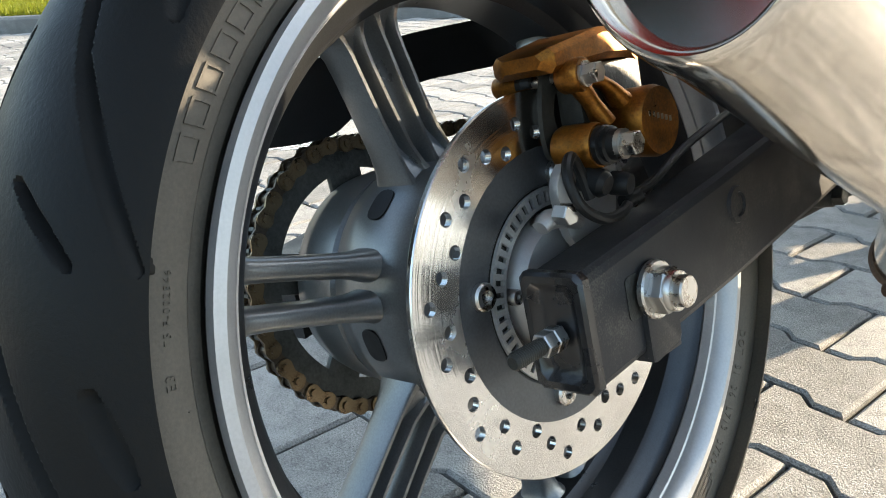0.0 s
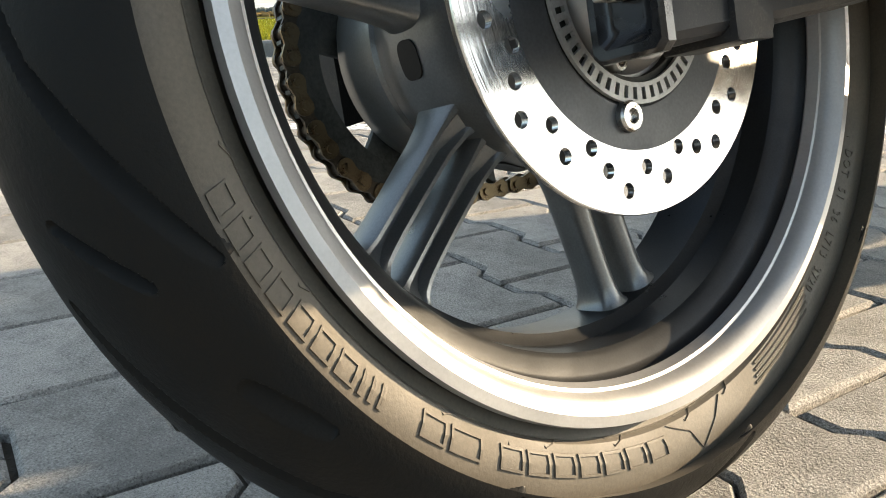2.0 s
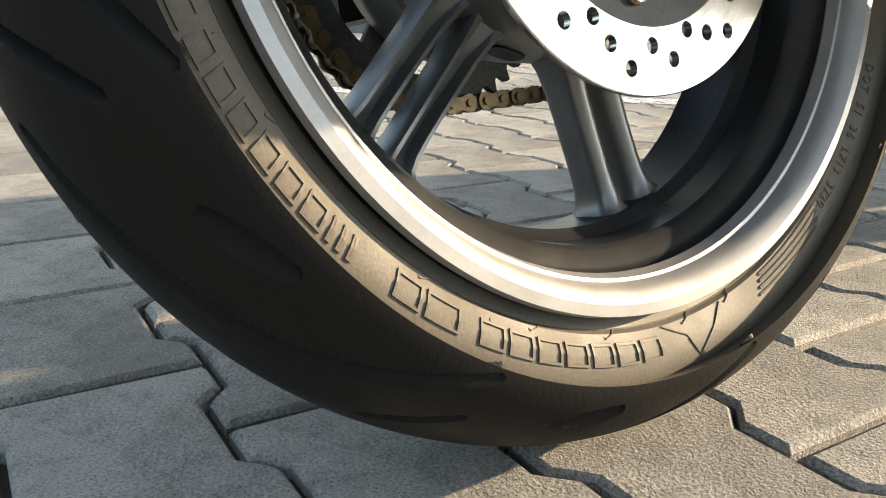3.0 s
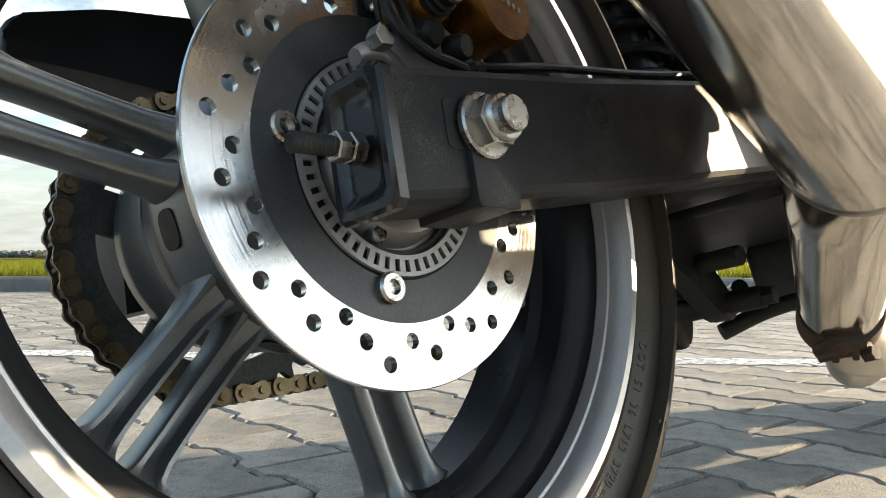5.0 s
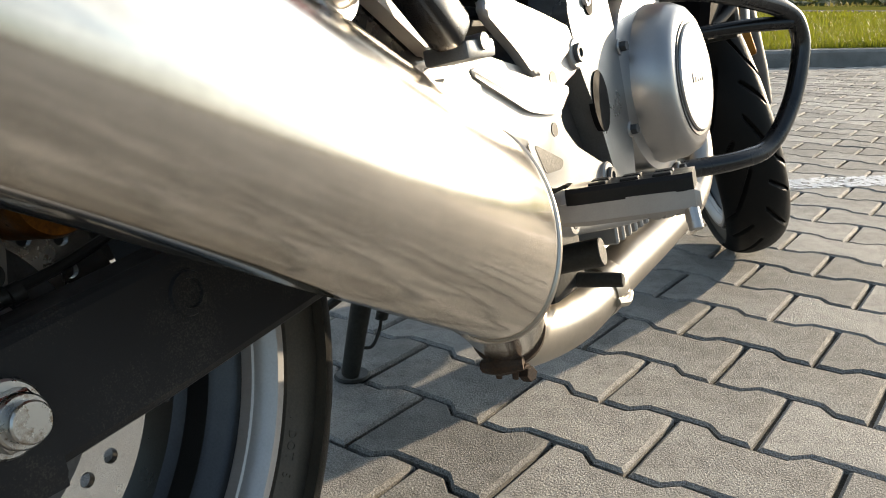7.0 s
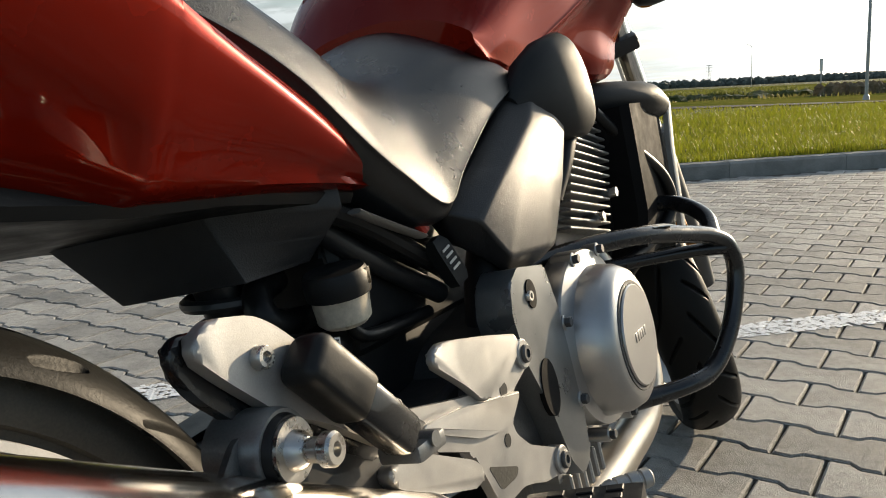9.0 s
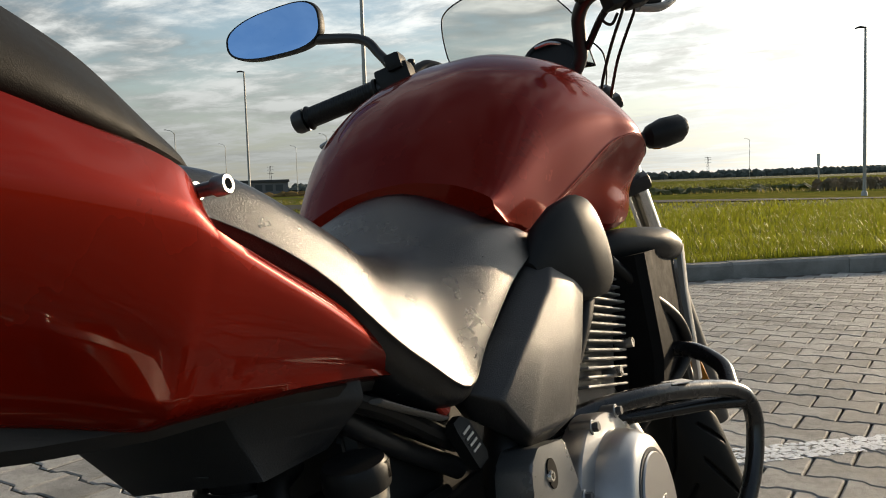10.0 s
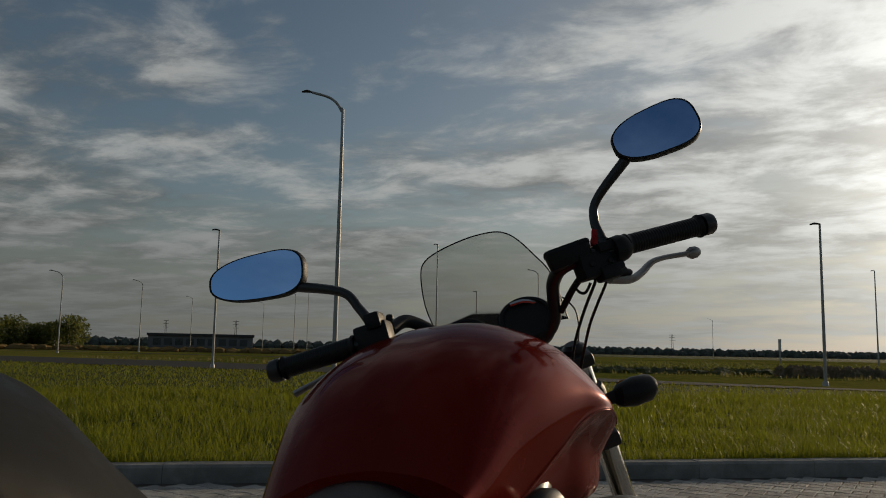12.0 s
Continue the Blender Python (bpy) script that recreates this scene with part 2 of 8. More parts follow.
# small gravel dust and flakes give the muffler its dull streaks
STEEL_PIPE = brushed("heat_stained_pipe", (0.50, 0.46, 0.40), 0.33, (40, 900, 900))
MUFFLER_STEEL = brushed("brushed_muffler_steel", (0.72, 0.66, 0.58), 0.15, (1900, 160, 1900), 0.000003)

RED_PAINT = material("candy_red_paint", (0.165, 0.0075, 0.0024), 0.27, 0.35, 0.06, 3, 0.0, 2500, coat=0.42, spread=0.03, spec=0.0)
RED_PAINT.node_tree.nodes["Principled BSDF"].inputs["Coat Roughness"].default_value = 0.015
RED_PAINT.node_tree.nodes["Principled BSDF"].inputs["Coat IOR"].default_value = 1.38


# ---- mesh tools ----
def part(name, bm, mat, parent=None, label="", smooth=35.0, at=None):
    """Links a bmesh as one mesh object under a thing or a part."""
    bmesh.ops.recalc_face_normals(bm, faces=bm.faces)
    me = bpy.data.meshes.new(name)
    bm.to_mesh(me)
    bm.free()
    for m in (mat if isinstance(mat, (list, tuple)) else [mat]):
        me.materials.append(m)
    if smooth:
        me.polygons.foreach_set("use_smooth", [True] * len(me.polygons))
        me.set_sharp_from_angle(angle=radians(smooth))
    ob = new(name, me)
    if parent is not None:
        ob.parent = parent
    if at is not None:
        ob.matrix_basis = at
    if label:
        tagged(ob, label)
    return ob


def thing(name, label, category, group="", kind="", at=None):
    ob = new(name)
    ob.empty_display_size = 0.1
    if at is not None:
        ob.matrix_basis = at
    return tagged(ob, label, category, group, kind)


def faces_between(bm, rings, close_u=True, caps=True, mi=0):
    n = len(rings[0])
    for a, b in zip(rings, rings[1:]):
        for i in range(n if close_u else n - 1):
            j = (i + 1) % n
            f = bm.faces.new((a[i], a[j], b[j], b[i]))
            f.material_index = mi
    if caps:
        for ring in (rings[0], rings[-1]):
            try:
                bm.faces.new(ring).material_index = mi
            except ValueError:
                pass


def loft(bm, rings, caps=True, close_u=True, mi=0):
    vs = [[bm.verts.new(p) for p in ring] for ring in rings]
    faces_between(bm, vs, close_u, caps, mi)
    return vs


def lathe(bm, profile, centre=(0, 0, 0), seg=48, axis="x", closed=False, m=None, mi=0):
    """Turns (along, radius) pairs about an axis through centre. closed: the profile runs back to its start."""
    rings = []
    for k in range(seg):
        a = 2 * math.pi * k / seg
        c, s = math.cos(a), math.sin(a)
        ring = []
        for u, r in profile:
            p = {"x": (u, r * c, r * s), "y": (r * s, u, r * c), "z": (r * c, r * s, u)}[axis]
            v = Vector(p) if m is None else m @ Vector(p)
            ring.append(bm.verts.new(v + Vector(centre)))
        rings.append(ring)
    n = len(profile)
    for k in range(seg):
        a, b = rings[k], rings[(k + 1) % seg]
        for i in range(n if closed else n - 1):
            j = (i + 1) % n
            f = bm.faces.new((a[i], a[j], b[j], b[i]))
            f.material_index = mi
    if not closed:
        for i in (0, n - 1):
            if profile[i][1] > 1e-5:
                bm.faces.new([r[i] for r in rings]).material_index = mi
    bmesh.ops.remove_doubles(bm, verts=[v for r in rings for v in r], dist=1e-6)


def smooth_path(points, steps=6):
    pts = [Vector(p) for p in points]
    if len(pts) < 3:
        return pts
    ext = [2 * pts[0] - pts[1], *pts, 2 * pts[-1] - pts[-2]]
    out = []
    for i in range(1, len(ext) - 2):
        p0, p1, p2, p3 = ext[i - 1 : i + 3]
        for k in range(steps):
            t = k / steps
            out.append(0.5 * ((2 * p1) + (p2 - p0) * t + (2 * p0 - 5 * p1 + 4 * p2 - p3) * t * t + (3 * p1 - p0 - 3 * p2 + p3) * t**3))
    return [*out, pts[-1]]


def sweep(bm, points, radius, seg=12, steps=6, flat=1.0, caps=True, mi=0, up=(0, 0, 1)):
    """A tube along a smoothed path; radius is one number or one for each given point."""
    path = smooth_path(points, steps) if steps > 1 else [Vector(p) for p in points]
    n = len(path)
    if isinstance(radius, (int, float)):
        radii = [radius] * n
    else:
        radii = [float(np.interp(k / (n - 1) * (len(radius) - 1), range(len(radius)), radius)) for k in range(n)]
    rings, side = [], None
    for k, p in enumerate(path):
        t = (path[min(k + 1, n - 1)] - path[max(k - 1, 0)]).normalized()
        if side is None:
            side = t.cross(Vector(up))
            if side.length < 1e-3:
                side = t.cross(Vector((1, 0, 0)))
        side = (side - t * side.dot(t)).normalized()
        over = side.cross(t)
        rings.append([p + radii[k] * (side * math.cos(a) + over * math.sin(a) * flat) for a in (2 * math.pi * i / seg for i in range(seg))])
    return loft(bm, rings, caps, mi=mi)


def plate(bm, outline, x0, x1, bevel=0.0, seg=2, axes="yz", rounding=0.0, mi=0):
    """A flat shape, given in two coordinates, between two values of the third."""
    pts = [tuple(p) for p in outline]
    if rounding:
        out = []
        n = len(pts)
        for i in range(n):
            p, a, b = Vector(pts[i]), Vector(pts[i - 1]), Vector(pts[(i + 1) % n])
            ra, rb = min(rounding, (a - p).length * 0.45), min(rounding, (b - p).length * 0.45)
            s, e = p + (a - p).normalized() * ra, p + (b - p).normalized() * rb
            for t in (0, 0.25, 0.5, 0.75, 1):
                out.append(tuple((1 - t) ** 2 * s + 2 * t * (1 - t) * p + t * t * e))
        pts = out
    place = {"yz": lambda u, v, w: (w, u, v), "xz": lambda u, v, w: (u, w, v), "xy": lambda u, v, w: (u, v, w)}[axes]
    lo = [bm.verts.new(place(u, v, x0)) for u, v in pts]
    hi = [bm.verts.new(place(u, v, x1)) for u, v in pts]
    made = [bm.faces.new(lo), bm.faces.new(hi)]
    n = len(pts)
    for i in range(n):
        made.append(bm.faces.new((lo[i], lo[(i + 1) % n], hi[(i + 1) % n], hi[i])))
    for f in made:
        f.material_index = mi
    if bevel:
        edges = {e for f in made[:2] for e in f.edges}
        bmesh.ops.bevel(bm, geom=list(edges), offset=bevel, segments=seg, affect="EDGES", profile=0.6)
    return made


def cyl(bm, a, b, r0, r1=None, seg=24, bevel=0.0, mi=0):
    """A cylinder or cone from a to b, with its edges broken."""
    a, b = Vector(a), Vector(b)
    r1 = r0 if r1 is None else r1
    d = b - a
    h = d.length
    prof = [(0, 0), (0, r0 - bevel), (bevel, r0), (h - bevel, r1), (h, r1 - bevel), (h, 0)] if bevel else [(0, 0), (0, r0), (h, r1), (h, 0)]
    m = d.to_track_quat("Z", "Y").to_matrix()
    lathe(bm, prof, a, seg, "z", m=m, mi=mi)


def turned(bm, a, b, profile, seg=32, mi=0):
    """A turned shape: (share of the way from a to b, radius) pairs."""
    a, b = Vector(a), Vector(b)
    d = b - a
    m = d.to_track_quat("Z", "Y").to_matrix()
    lathe(bm, [(u * d.length, r) for u, r in profile], a, seg, "z", m=m, mi=mi)


def hexagon(bm, a, b, across, mi=0):
    """A hexagon bar with broken edges from a to b; across its flats."""
    a, b = Vector(a), Vector(b)
    d = b - a
    m = d.to_track_quat("Z", "Y").to_matrix()
    r = across / math.sqrt(3)
    c = min(across * 0.06, d.length * 0.2)
    rings = []
    for u, k in ((0, 1), (d.length - c, 1), (d.length, 0.9)):
        rings.append([a + m @ Vector((r * k * math.cos(i * math.pi / 3), r * k * math.sin(i * math.pi / 3), u)) for i in range(6)])
    loft(bm, rings, mi=mi)


def box(bm, lo, hi, bevel=0.0, seg=2, m=None, mi=0):
    g = bmesh.ops.create_cube(bm, size=1.0)
    lo, hi = Vector(lo), Vector(hi)
    for v in g["verts"]:
        v.co = Vector([(lo[i] + hi[i]) / 2 + v.co[i] * (hi[i] - lo[i]) for i in range(3)])
    fs = {f for v in g["verts"] for f in v.link_faces}
    for f in fs:
        f.material_index = mi
    vs = g["verts"]
    if bevel:
        r = bmesh.ops.bevel(bm, geom=list({e for f in fs for e in f.edges}), offset=bevel, segments=seg, affect="EDGES", profile=0.6)
        vs = list({v for f in r["faces"] for v in f.verts} | {v for v in vs if v.is_valid})
        seen, todo = set(vs), list(vs)
        while todo:
            v = todo.pop()
            for e in v.link_edges:
                o = e.other_vert(v)
                if o not in seen:
                    seen.add(o)
                    todo.append(o)
        vs = list(seen)
    if m is not None:
        for v in vs:
            v.co = m @ v.co
    return vs


def cap_screw(name, at, out, r, h, parent, mat=None, label=""):
    """A round-headed screw with a hexagon socket."""
    bm = bmesh.new()
    a, o = Vector(at), Vector(out).normalized()
    turned(bm, a, a + o * h, [(0, 0), (0, r), (0.75, r), (1.0, r * 0.86), (1.0, r * 0.5), (0.55, r * 0.46), (0.55, 0)], 20)
    return part(name, bm, mat or ZINC, parent, label)

# ---- the ground: paved lot, kerb, grass, road and fields ----
def speckle(m, scale, stops):
    """Multiplies a colour by small dark pits and pale grains."""
    n, l = m.node_tree.nodes, m.node_tree.links
    b = n["Principled BSDF"]
    base = b.inputs["Base Color"].links[0].from_socket
    tc, f, r, mx = n.new("ShaderNodeTexCoord"), n.new("ShaderNodeTexNoise"), n.new("ShaderNodeValToRGB"), n.new("ShaderNodeMix")
    f.inputs["Scale"].default_value, f.inputs["Detail"].default_value, f.inputs["Roughness"].default_value = scale, 3, 0.7
    while len(r.color_ramp.elements) < len(stops):
        r.color_ramp.elements.new(0.5)
    for e, (at, c) in zip(r.color_ramp.elements, stops):
        e.position, e.color = at, (c, c, c, 1)
    mx.data_type, mx.blend_type = "RGBA", "MULTIPLY"
    mx.inputs[0].default_value = 1.0
    l.new(tc.outputs["Object"], f.inputs["Vector"])
    l.new(f.outputs["Fac"], r.inputs[0])
    l.new(base, mx.inputs[6])
    l.new(r.outputs[0], mx.inputs[7])
    l.new(mx.outputs[2], b.inputs["Base Color"])


CONCRETE = material("grey_paving_concrete", (0.305, 0.297, 0.279), 0.82, 0, 0.38, 5, 0.0032, 330, random_amount=0.16, stops=(0.42, 0.58))
speckle(CONCRETE, 560, [(0.36, 0.45), (0.45, 0.95), (0.56, 1.02), (0.66, 1.35)])
speckle(CONCRETE, 38, [(0.34, 0.80), (0.46, 0.98), (0.60, 1.06)])
JOINT = material("sandy_joint", (0.065, 0.058, 0.046), 0.95, 0, 0.4, 40, 0.002, 300)
KERB = material("kerb_concrete", (0.24, 0.235, 0.22), 0.85, 0, 0.3, 6, 0.0025, 250, random_amount=0.12, stops=(0.42, 0.58))
speckle(KERB, 300, [(0.36, 0.55), (0.46, 0.97), (0.66, 1.25)])
LINE_PAINT = material("worn_white_line_paint", (0.78, 0.79, 0.80), 0.7, 0, 0.2, 30, 0.002, 200)
SOIL = material("grassy_soil", (0.040, 0.052, 0.011), 0.95, 0, 0.35, 0.8, 0.02, 9, dirt=(0.07, 0.07, 0.022), spec=0.05)
GRASS = material("grass_blades", (0.11, 0.14, 0.018), 0.5, 0, 0.3, 3, 0, 30, random_amount=0.6, dirt=(0.13, 0.135, 0.024), spec=0.12)
TALL = material("dry_grass_blades", (0.10, 0.098, 0.028), 0.6, 0, 0.3, 0.3, 0, 30, random_amount=0.4, dirt=(0.075, 0.095, 0.022))


def let_through(m, colour, share):
    """Blades let some of the low sun through."""
    n, l = m.node_tree.nodes, m.node_tree.links
    tr, mx = n.new("ShaderNodeBsdfTranslucent"), n.new("ShaderNodeMixShader")
    tr.inputs["Color"].default_value, mx.inputs[0].default_value = (*colour, 1), share
    l.new(n["Principled BSDF"].outputs[0], mx.inputs[1])
    l.new(tr.outputs[0], mx.inputs[2])
    l.new(mx.outputs[0], n["Material Output"].inputs["Surface"])


let_through(GRASS, (0.27, 0.285, 0.024), 0.42)
let_through(TALL, (0.20, 0.175, 0.05), 0.45)
ASPHALT = material("asphalt", (0.040, 0.039, 0.036), 0.95, 0, 0.2, 1.0, 0.002, 80, spec=0.1)
MEADOW = material("dry_meadow", (0.15, 0.135, 0.032), 0.95, 0, 0.4, 0.06, 0.03, 3, dirt=(0.085, 0.100, 0.018), stops=(0.44, 0.56), spec=0.0)
REED = material("tan_dry_reeds", (0.30, 0.215, 0.095), 0.9, 0, 0.3, 0.6, 0.02, 9, spec=0.0)
DRY_BUSH = material("dry_bush_twigs", (0.26, 0.20, 0.13), 0.9, 0, 0.4, 3, 0.03, 14, dirt=(0.07, 0.065, 0.03))
CROP = material("crop_leaves", (0.085, 0.105, 0.026), 0.7, 0, 0.4, 0.5, 0.05, 5)
let_through(CROP, (0.17, 0.18, 0.04), 0.45)
let_through(REED, (0.34, 0.24, 0.10), 0.5)
let_through(DRY_BUSH, (0.30, 0.23, 0.14), 0.4)
# distance haze is mixed into this leaf colour: paler and bluer
FAR_TREES = material("hazed_far_tree_leaves", (0.085, 0.10, 0.085), 0.9, 0, 0.35, 0.1, 0.1, 2)

PAVE_TURN = radians(-5.106)
PU = Vector((math.cos(PAVE_TURN), math.sin(PAVE_TURN), 0))      # along the rows of blocks
PV = Vector((-math.sin(PAVE_TURN), math.cos(PAVE_TURN), 0))     # across them
PO = Vector((0.0373, 0.5736, 0))
KERB_AT, KERB_ALONG = Vector((-0.30, 6.88, 0)), Vector((0.80, 0.60, 0)).normalized()
KERB_OUT = Vector((-KERB_ALONG.y, KERB_ALONG.x, 0))
LINE_AT, LINE_ALONG = Vector((-0.35, 1.97, 0)), Vector((0.78, 0.625, 0)).normalized()


def beyond_kerb(p):
    return (p - KERB_AT).dot(KERB_OUT)


def block_shape(detail):
    """A double-T paving block with a broken top edge, its top at z = 0."""
    a, b, h, wide, waist = 0.040, 0.060, 0.0968, 0.0766, 0.0574
    outline = [(h, wide), (b, wide), (a, waist), (-a, waist), (-b, wide), (-h, wide), (-h, -wide), (-b, -wide), (-a, -waist), (a, -waist), (b, -wide), (h, -wide)]
    c = 0.0045
    inset = [(u - math.copysign(c, u) * (abs(u) > 0.09), v - math.copysign(c, v)) for u, v in outline]
    rings = [[(u, v, -0.045) for u, v in outline], [(u, v, -0.0042) for u, v in outline], [(u, v, 0.0) for u, v in inset]]
    bm = bmesh.new()
    vs = [[bm.verts.new(p) for p in r] for r in (rings if detail else rings[1:])]
    n = len(outline)
    for lo, hi in zip(vs, vs[1:]):
        for i in range(n):
            bm.faces.new((lo[i], lo[(i + 1) % n], hi[(i + 1) % n], hi[i]))
    t = vs[-1]
    for q in ((0, 1, 10, 11), (1, 2, 9, 10), (2, 3, 8, 9), (3, 4, 7, 8), (4, 5, 6, 7)):
        bm.faces.new([t[k] for k in q])
    return bm


def paving():
    bed = bmesh.new()
    # the bed reaches from far behind the motorcycle to the kerb
    corners = [KERB_AT + KERB_ALONG * 60, KERB_AT - KERB_ALONG * 60, KERB_AT - KERB_ALONG * 60 - KERB_OUT * 60, KERB_AT + KERB_ALONG * 60 - KERB_OUT * 60]
    bed.faces.new([bed.verts.new(c + Vector((0, 0, -0.0120))) for c in corners])
    pavement = tagged(part("pavement", bed, JOINT, smooth=0), "grey interlocking concrete blocks with dark sandy joints", "pavement", kind="structure")
    rng = random.Random(5)
    near_bm = block_shape(True)
    bmesh.ops.recalc_face_normals(near_bm, faces=near_bm.faces)
    me = bpy.data.meshes.new("paving_block")
    near_bm.to_mesh(me)
    near_bm.free()
    me.materials.append(CONCRETE)
    spots = []
    for r in range(-70, 71):
        for k in range(-90, 91):
            p = PO + PU * (0.2 * (k + (0.5 if r % 2 == 0 else 0.0))) + PV * (0.14 * r)
            if beyond_kerb(p) > -0.12 or p.y < -3.2 or (p.xy - Vector((-0.5, 2.5))).length > 10.5:
                continue
            spots.append(p)
    spots.sort(key=lambda p: max(abs(p.x - 0.05) * 1.15, abs(p.y - 0.75) * 0.72))
    turn = Matrix.Rotation(PAVE_TURN, 4, "Z")
    for p in spots[:300]:
        ob = new("paving_block", me)
        ob.parent = pavement
        ob.matrix_basis = Matrix.Translation(p + Vector((0, 0, rng.uniform(-0.0012, 0.0006)))) @ turn @ pose(0, 0, 0, rng.uniform(-0.35, 0.35), rng.uniform(-0.3, 0.3), rng.uniform(-0.5, 0.5))
    far = block_shape(False)
    base = [v.co.copy() for v in far.verts]
    far.verts.index_update()
    faces = [[v.index for v in f.verts] for f in far.faces]
    far.free()
    verts, polys = [], []
    for p in spots[300:]:
        m = Matrix.Translation(p + Vector((0, 0, rng.uniform(-0.0015, 0.0005)))) @ turn @ pose(0, 0, 0, rng.uniform(-0.4, 0.4), rng.uniform(-0.4, 0.4), rng.uniform(-0.5, 0.5))
        n = len(verts)
        verts += [m @ c for c in base]
        polys += [[n + i for i in f] for f in faces]
    mesh = bpy.data.meshes.new("paving_blocks_beyond")
    mesh.from_pydata(verts, [], polys)
    mesh.materials.append(CONCRETE)
    ob = new("paving_blocks_beyond", mesh)
    ob.parent = pavement
    tagged(ob, kind="stuff")


def painted_line():
    """A worn white line over the blocks: broken flakes of paint."""
    rng = random.Random(9)
    verts, polys = [], []
    side = Vector((-LINE_ALONG.y, LINE_ALONG.x, 0))
    for i in range(-300, 360):
        for j in range(-5, 6):
            if rng.random() < 0.16 + 0.25 * (abs(j) == 5):
                continue
            c = LINE_AT + LINE_ALONG * (i * 0.0125 + rng.uniform(-0.003, 0.003)) + side * (j * 0.0115 + rng.uniform(-0.002, 0.002))
            rot, n, s = rng.uniform(0, 6), len(verts), rng.uniform(0.0050, 0.0092)
            for k in range(6):
                a = rot + k * math.pi / 3
                q = s * rng.uniform(0.65, 1.2)
                d = LINE_ALONG * math.cos(a) * q * 1.3 + side * math.sin(a) * q
                verts.append(c + d + Vector((0, 0, 0.0016 + 0.0006 * rng.random())))
            verts.append(c + Vector((0, 0, 0.0030)))
            polys += [(n + k, n + (k + 1) % 6, n + 6) for k in range(6)]
    me = bpy.data.meshes.new("road_marking")
    me.from_pydata(verts, [], polys)
    me.materials.append(LINE_PAINT)
    tagged(new("road_marking", me), "worn white parking line painted over the paving blocks", "road marking", kind="structure")


def kerbs():
    rng = random.Random(3)
    bm = bmesh.new()
    pts = [(0.0, -0.06), (0.0, 0.095), (0.018, 0.115), (0.14, 0.118), (0.15, 0.11), (0.15, -0.06)]
    lo = [(-0.4985, u, z) for u, z in pts]
    hi = [(0.4985, u, z) for u, z in pts]
    loft(bm, [lo, hi])
    base = part("kerb_stone", bm, KERB, smooth=0)
    holder = thing("kerb", "low grey concrete kerb along the grass", "kerb", kind="structure")
    me = base.data
    bpy.data.objects.remove(base)
    m0 = Matrix(((KERB_ALONG.x, KERB_OUT.x, 0, 0), (KERB_ALONG.y, KERB_OUT.y, 0, 0), (0, 0, 1, 0), (0, 0, 0, 1)))
    for i in range(-26, 27):
        ob = new("kerb_stone", me)
        ob.parent = holder
        ob.matrix_basis = Matrix.Translation(KERB_AT + KERB_ALONG * i + Vector((0, 0, rng.uniform(-0.003, 0.003)))) @ m0 @ pose(0, 0, 0, rng.uniform(-0.5, 0.5), 0, rng.uniform(-0.15, 0.15))


def strip(name, near_d, far_d, z0, z1, mat, label, category, half=700.0, rough=0.0, bumps=24):
    """A band of ground along the kerb's direction, between two distances beyond it."""
    rng = random.Random(name)
    bm = bmesh.new()
    rings = []
    rows = 8
    for i in range(bumps + 1):
        s = (i / bumps * 2 - 1) * half
        ring = []
        for k in range(rows + 1):
            u = k / rows
            p = KERB_AT + KERB_ALONG * s + KERB_OUT * (near_d + (far_d - near_d) * u * u)
            ring.append(p + Vector((0, 0, z0 + (z1 - z0) * u + (rng.uniform(-rough, rough) if 0 < k < rows else 0))))
        rings.append(ring)
    loft(bm, rings, caps=False, close_u=False)
    return tagged(part(name, bm, mat, smooth=60), label, category, kind="structure")


def blades(name, n, near_d, deep, s0, s1, h0, h1, width, mat, label, category, seed, ys=(-99, 999)):
    """Bent blades scattered over a band along the kerb's direction."""
    rng = np.random.default_rng(seed)
    d = near_d + deep * rng.random(n) ** 1.5
    s = rng.uniform(s0, s1, n) * (1 + (d - near_d) / 14)
    h = rng.uniform(h0, h1, n) * (1 + 0.4 * np.sin(s * 2.1) * np.sin(d * 1.7)) * (1 + d / 60)
    w = rng.uniform(width * 0.65, width * 1.35, n) * (1 + d / 7)
    a = rng.uniform(0, 2 * math.pi, n)
    bend = rng.uniform(0.2, 0.8, n) * h
    ka, ko, k0 = np.array(KERB_ALONG), np.array(KERB_OUT), np.array(KERB_AT)
    root = k0 + s[:, None] * ka + d[:, None] * ko
    root[:, 2] = 0.085
    keep = (root[:, 1] > ys[0]) & (root[:, 1] < ys[1])
    root, a, w, h, bend = root[keep], a[keep], w[keep], h[keep], bend[keep]
    n = len(root)
    side = np.stack([np.cos(a), np.sin(a), 0 * a], 1) * w[:, None]
    lean = np.stack([-np.sin(a), np.cos(a), 0 * a], 1) * bend[:, None]
    up = np.array([0, 0, 1.0]) * h[:, None]
    v = np.stack([root - side, root + side, root + 0.55 * up + lean * 0.3 + side * 0.7, root + 0.55 * up + lean * 0.3 - side * 0.7, root + up + lean], 1).reshape(-1, 3)
    idx = np.arange(n)[:, None] * 5
    polys = [tuple(q) for q in (idx + [0, 1, 2, 3]).tolist()] + [tuple(q) for q in (idx + [3, 2, 4]).tolist()]
    me = bpy.data.meshes.new(name)
    me.from_pydata(v.tolist(), [], polys)
    me.materials.append(mat)
    tagged(new(name, me), label, category, kind="stuff")


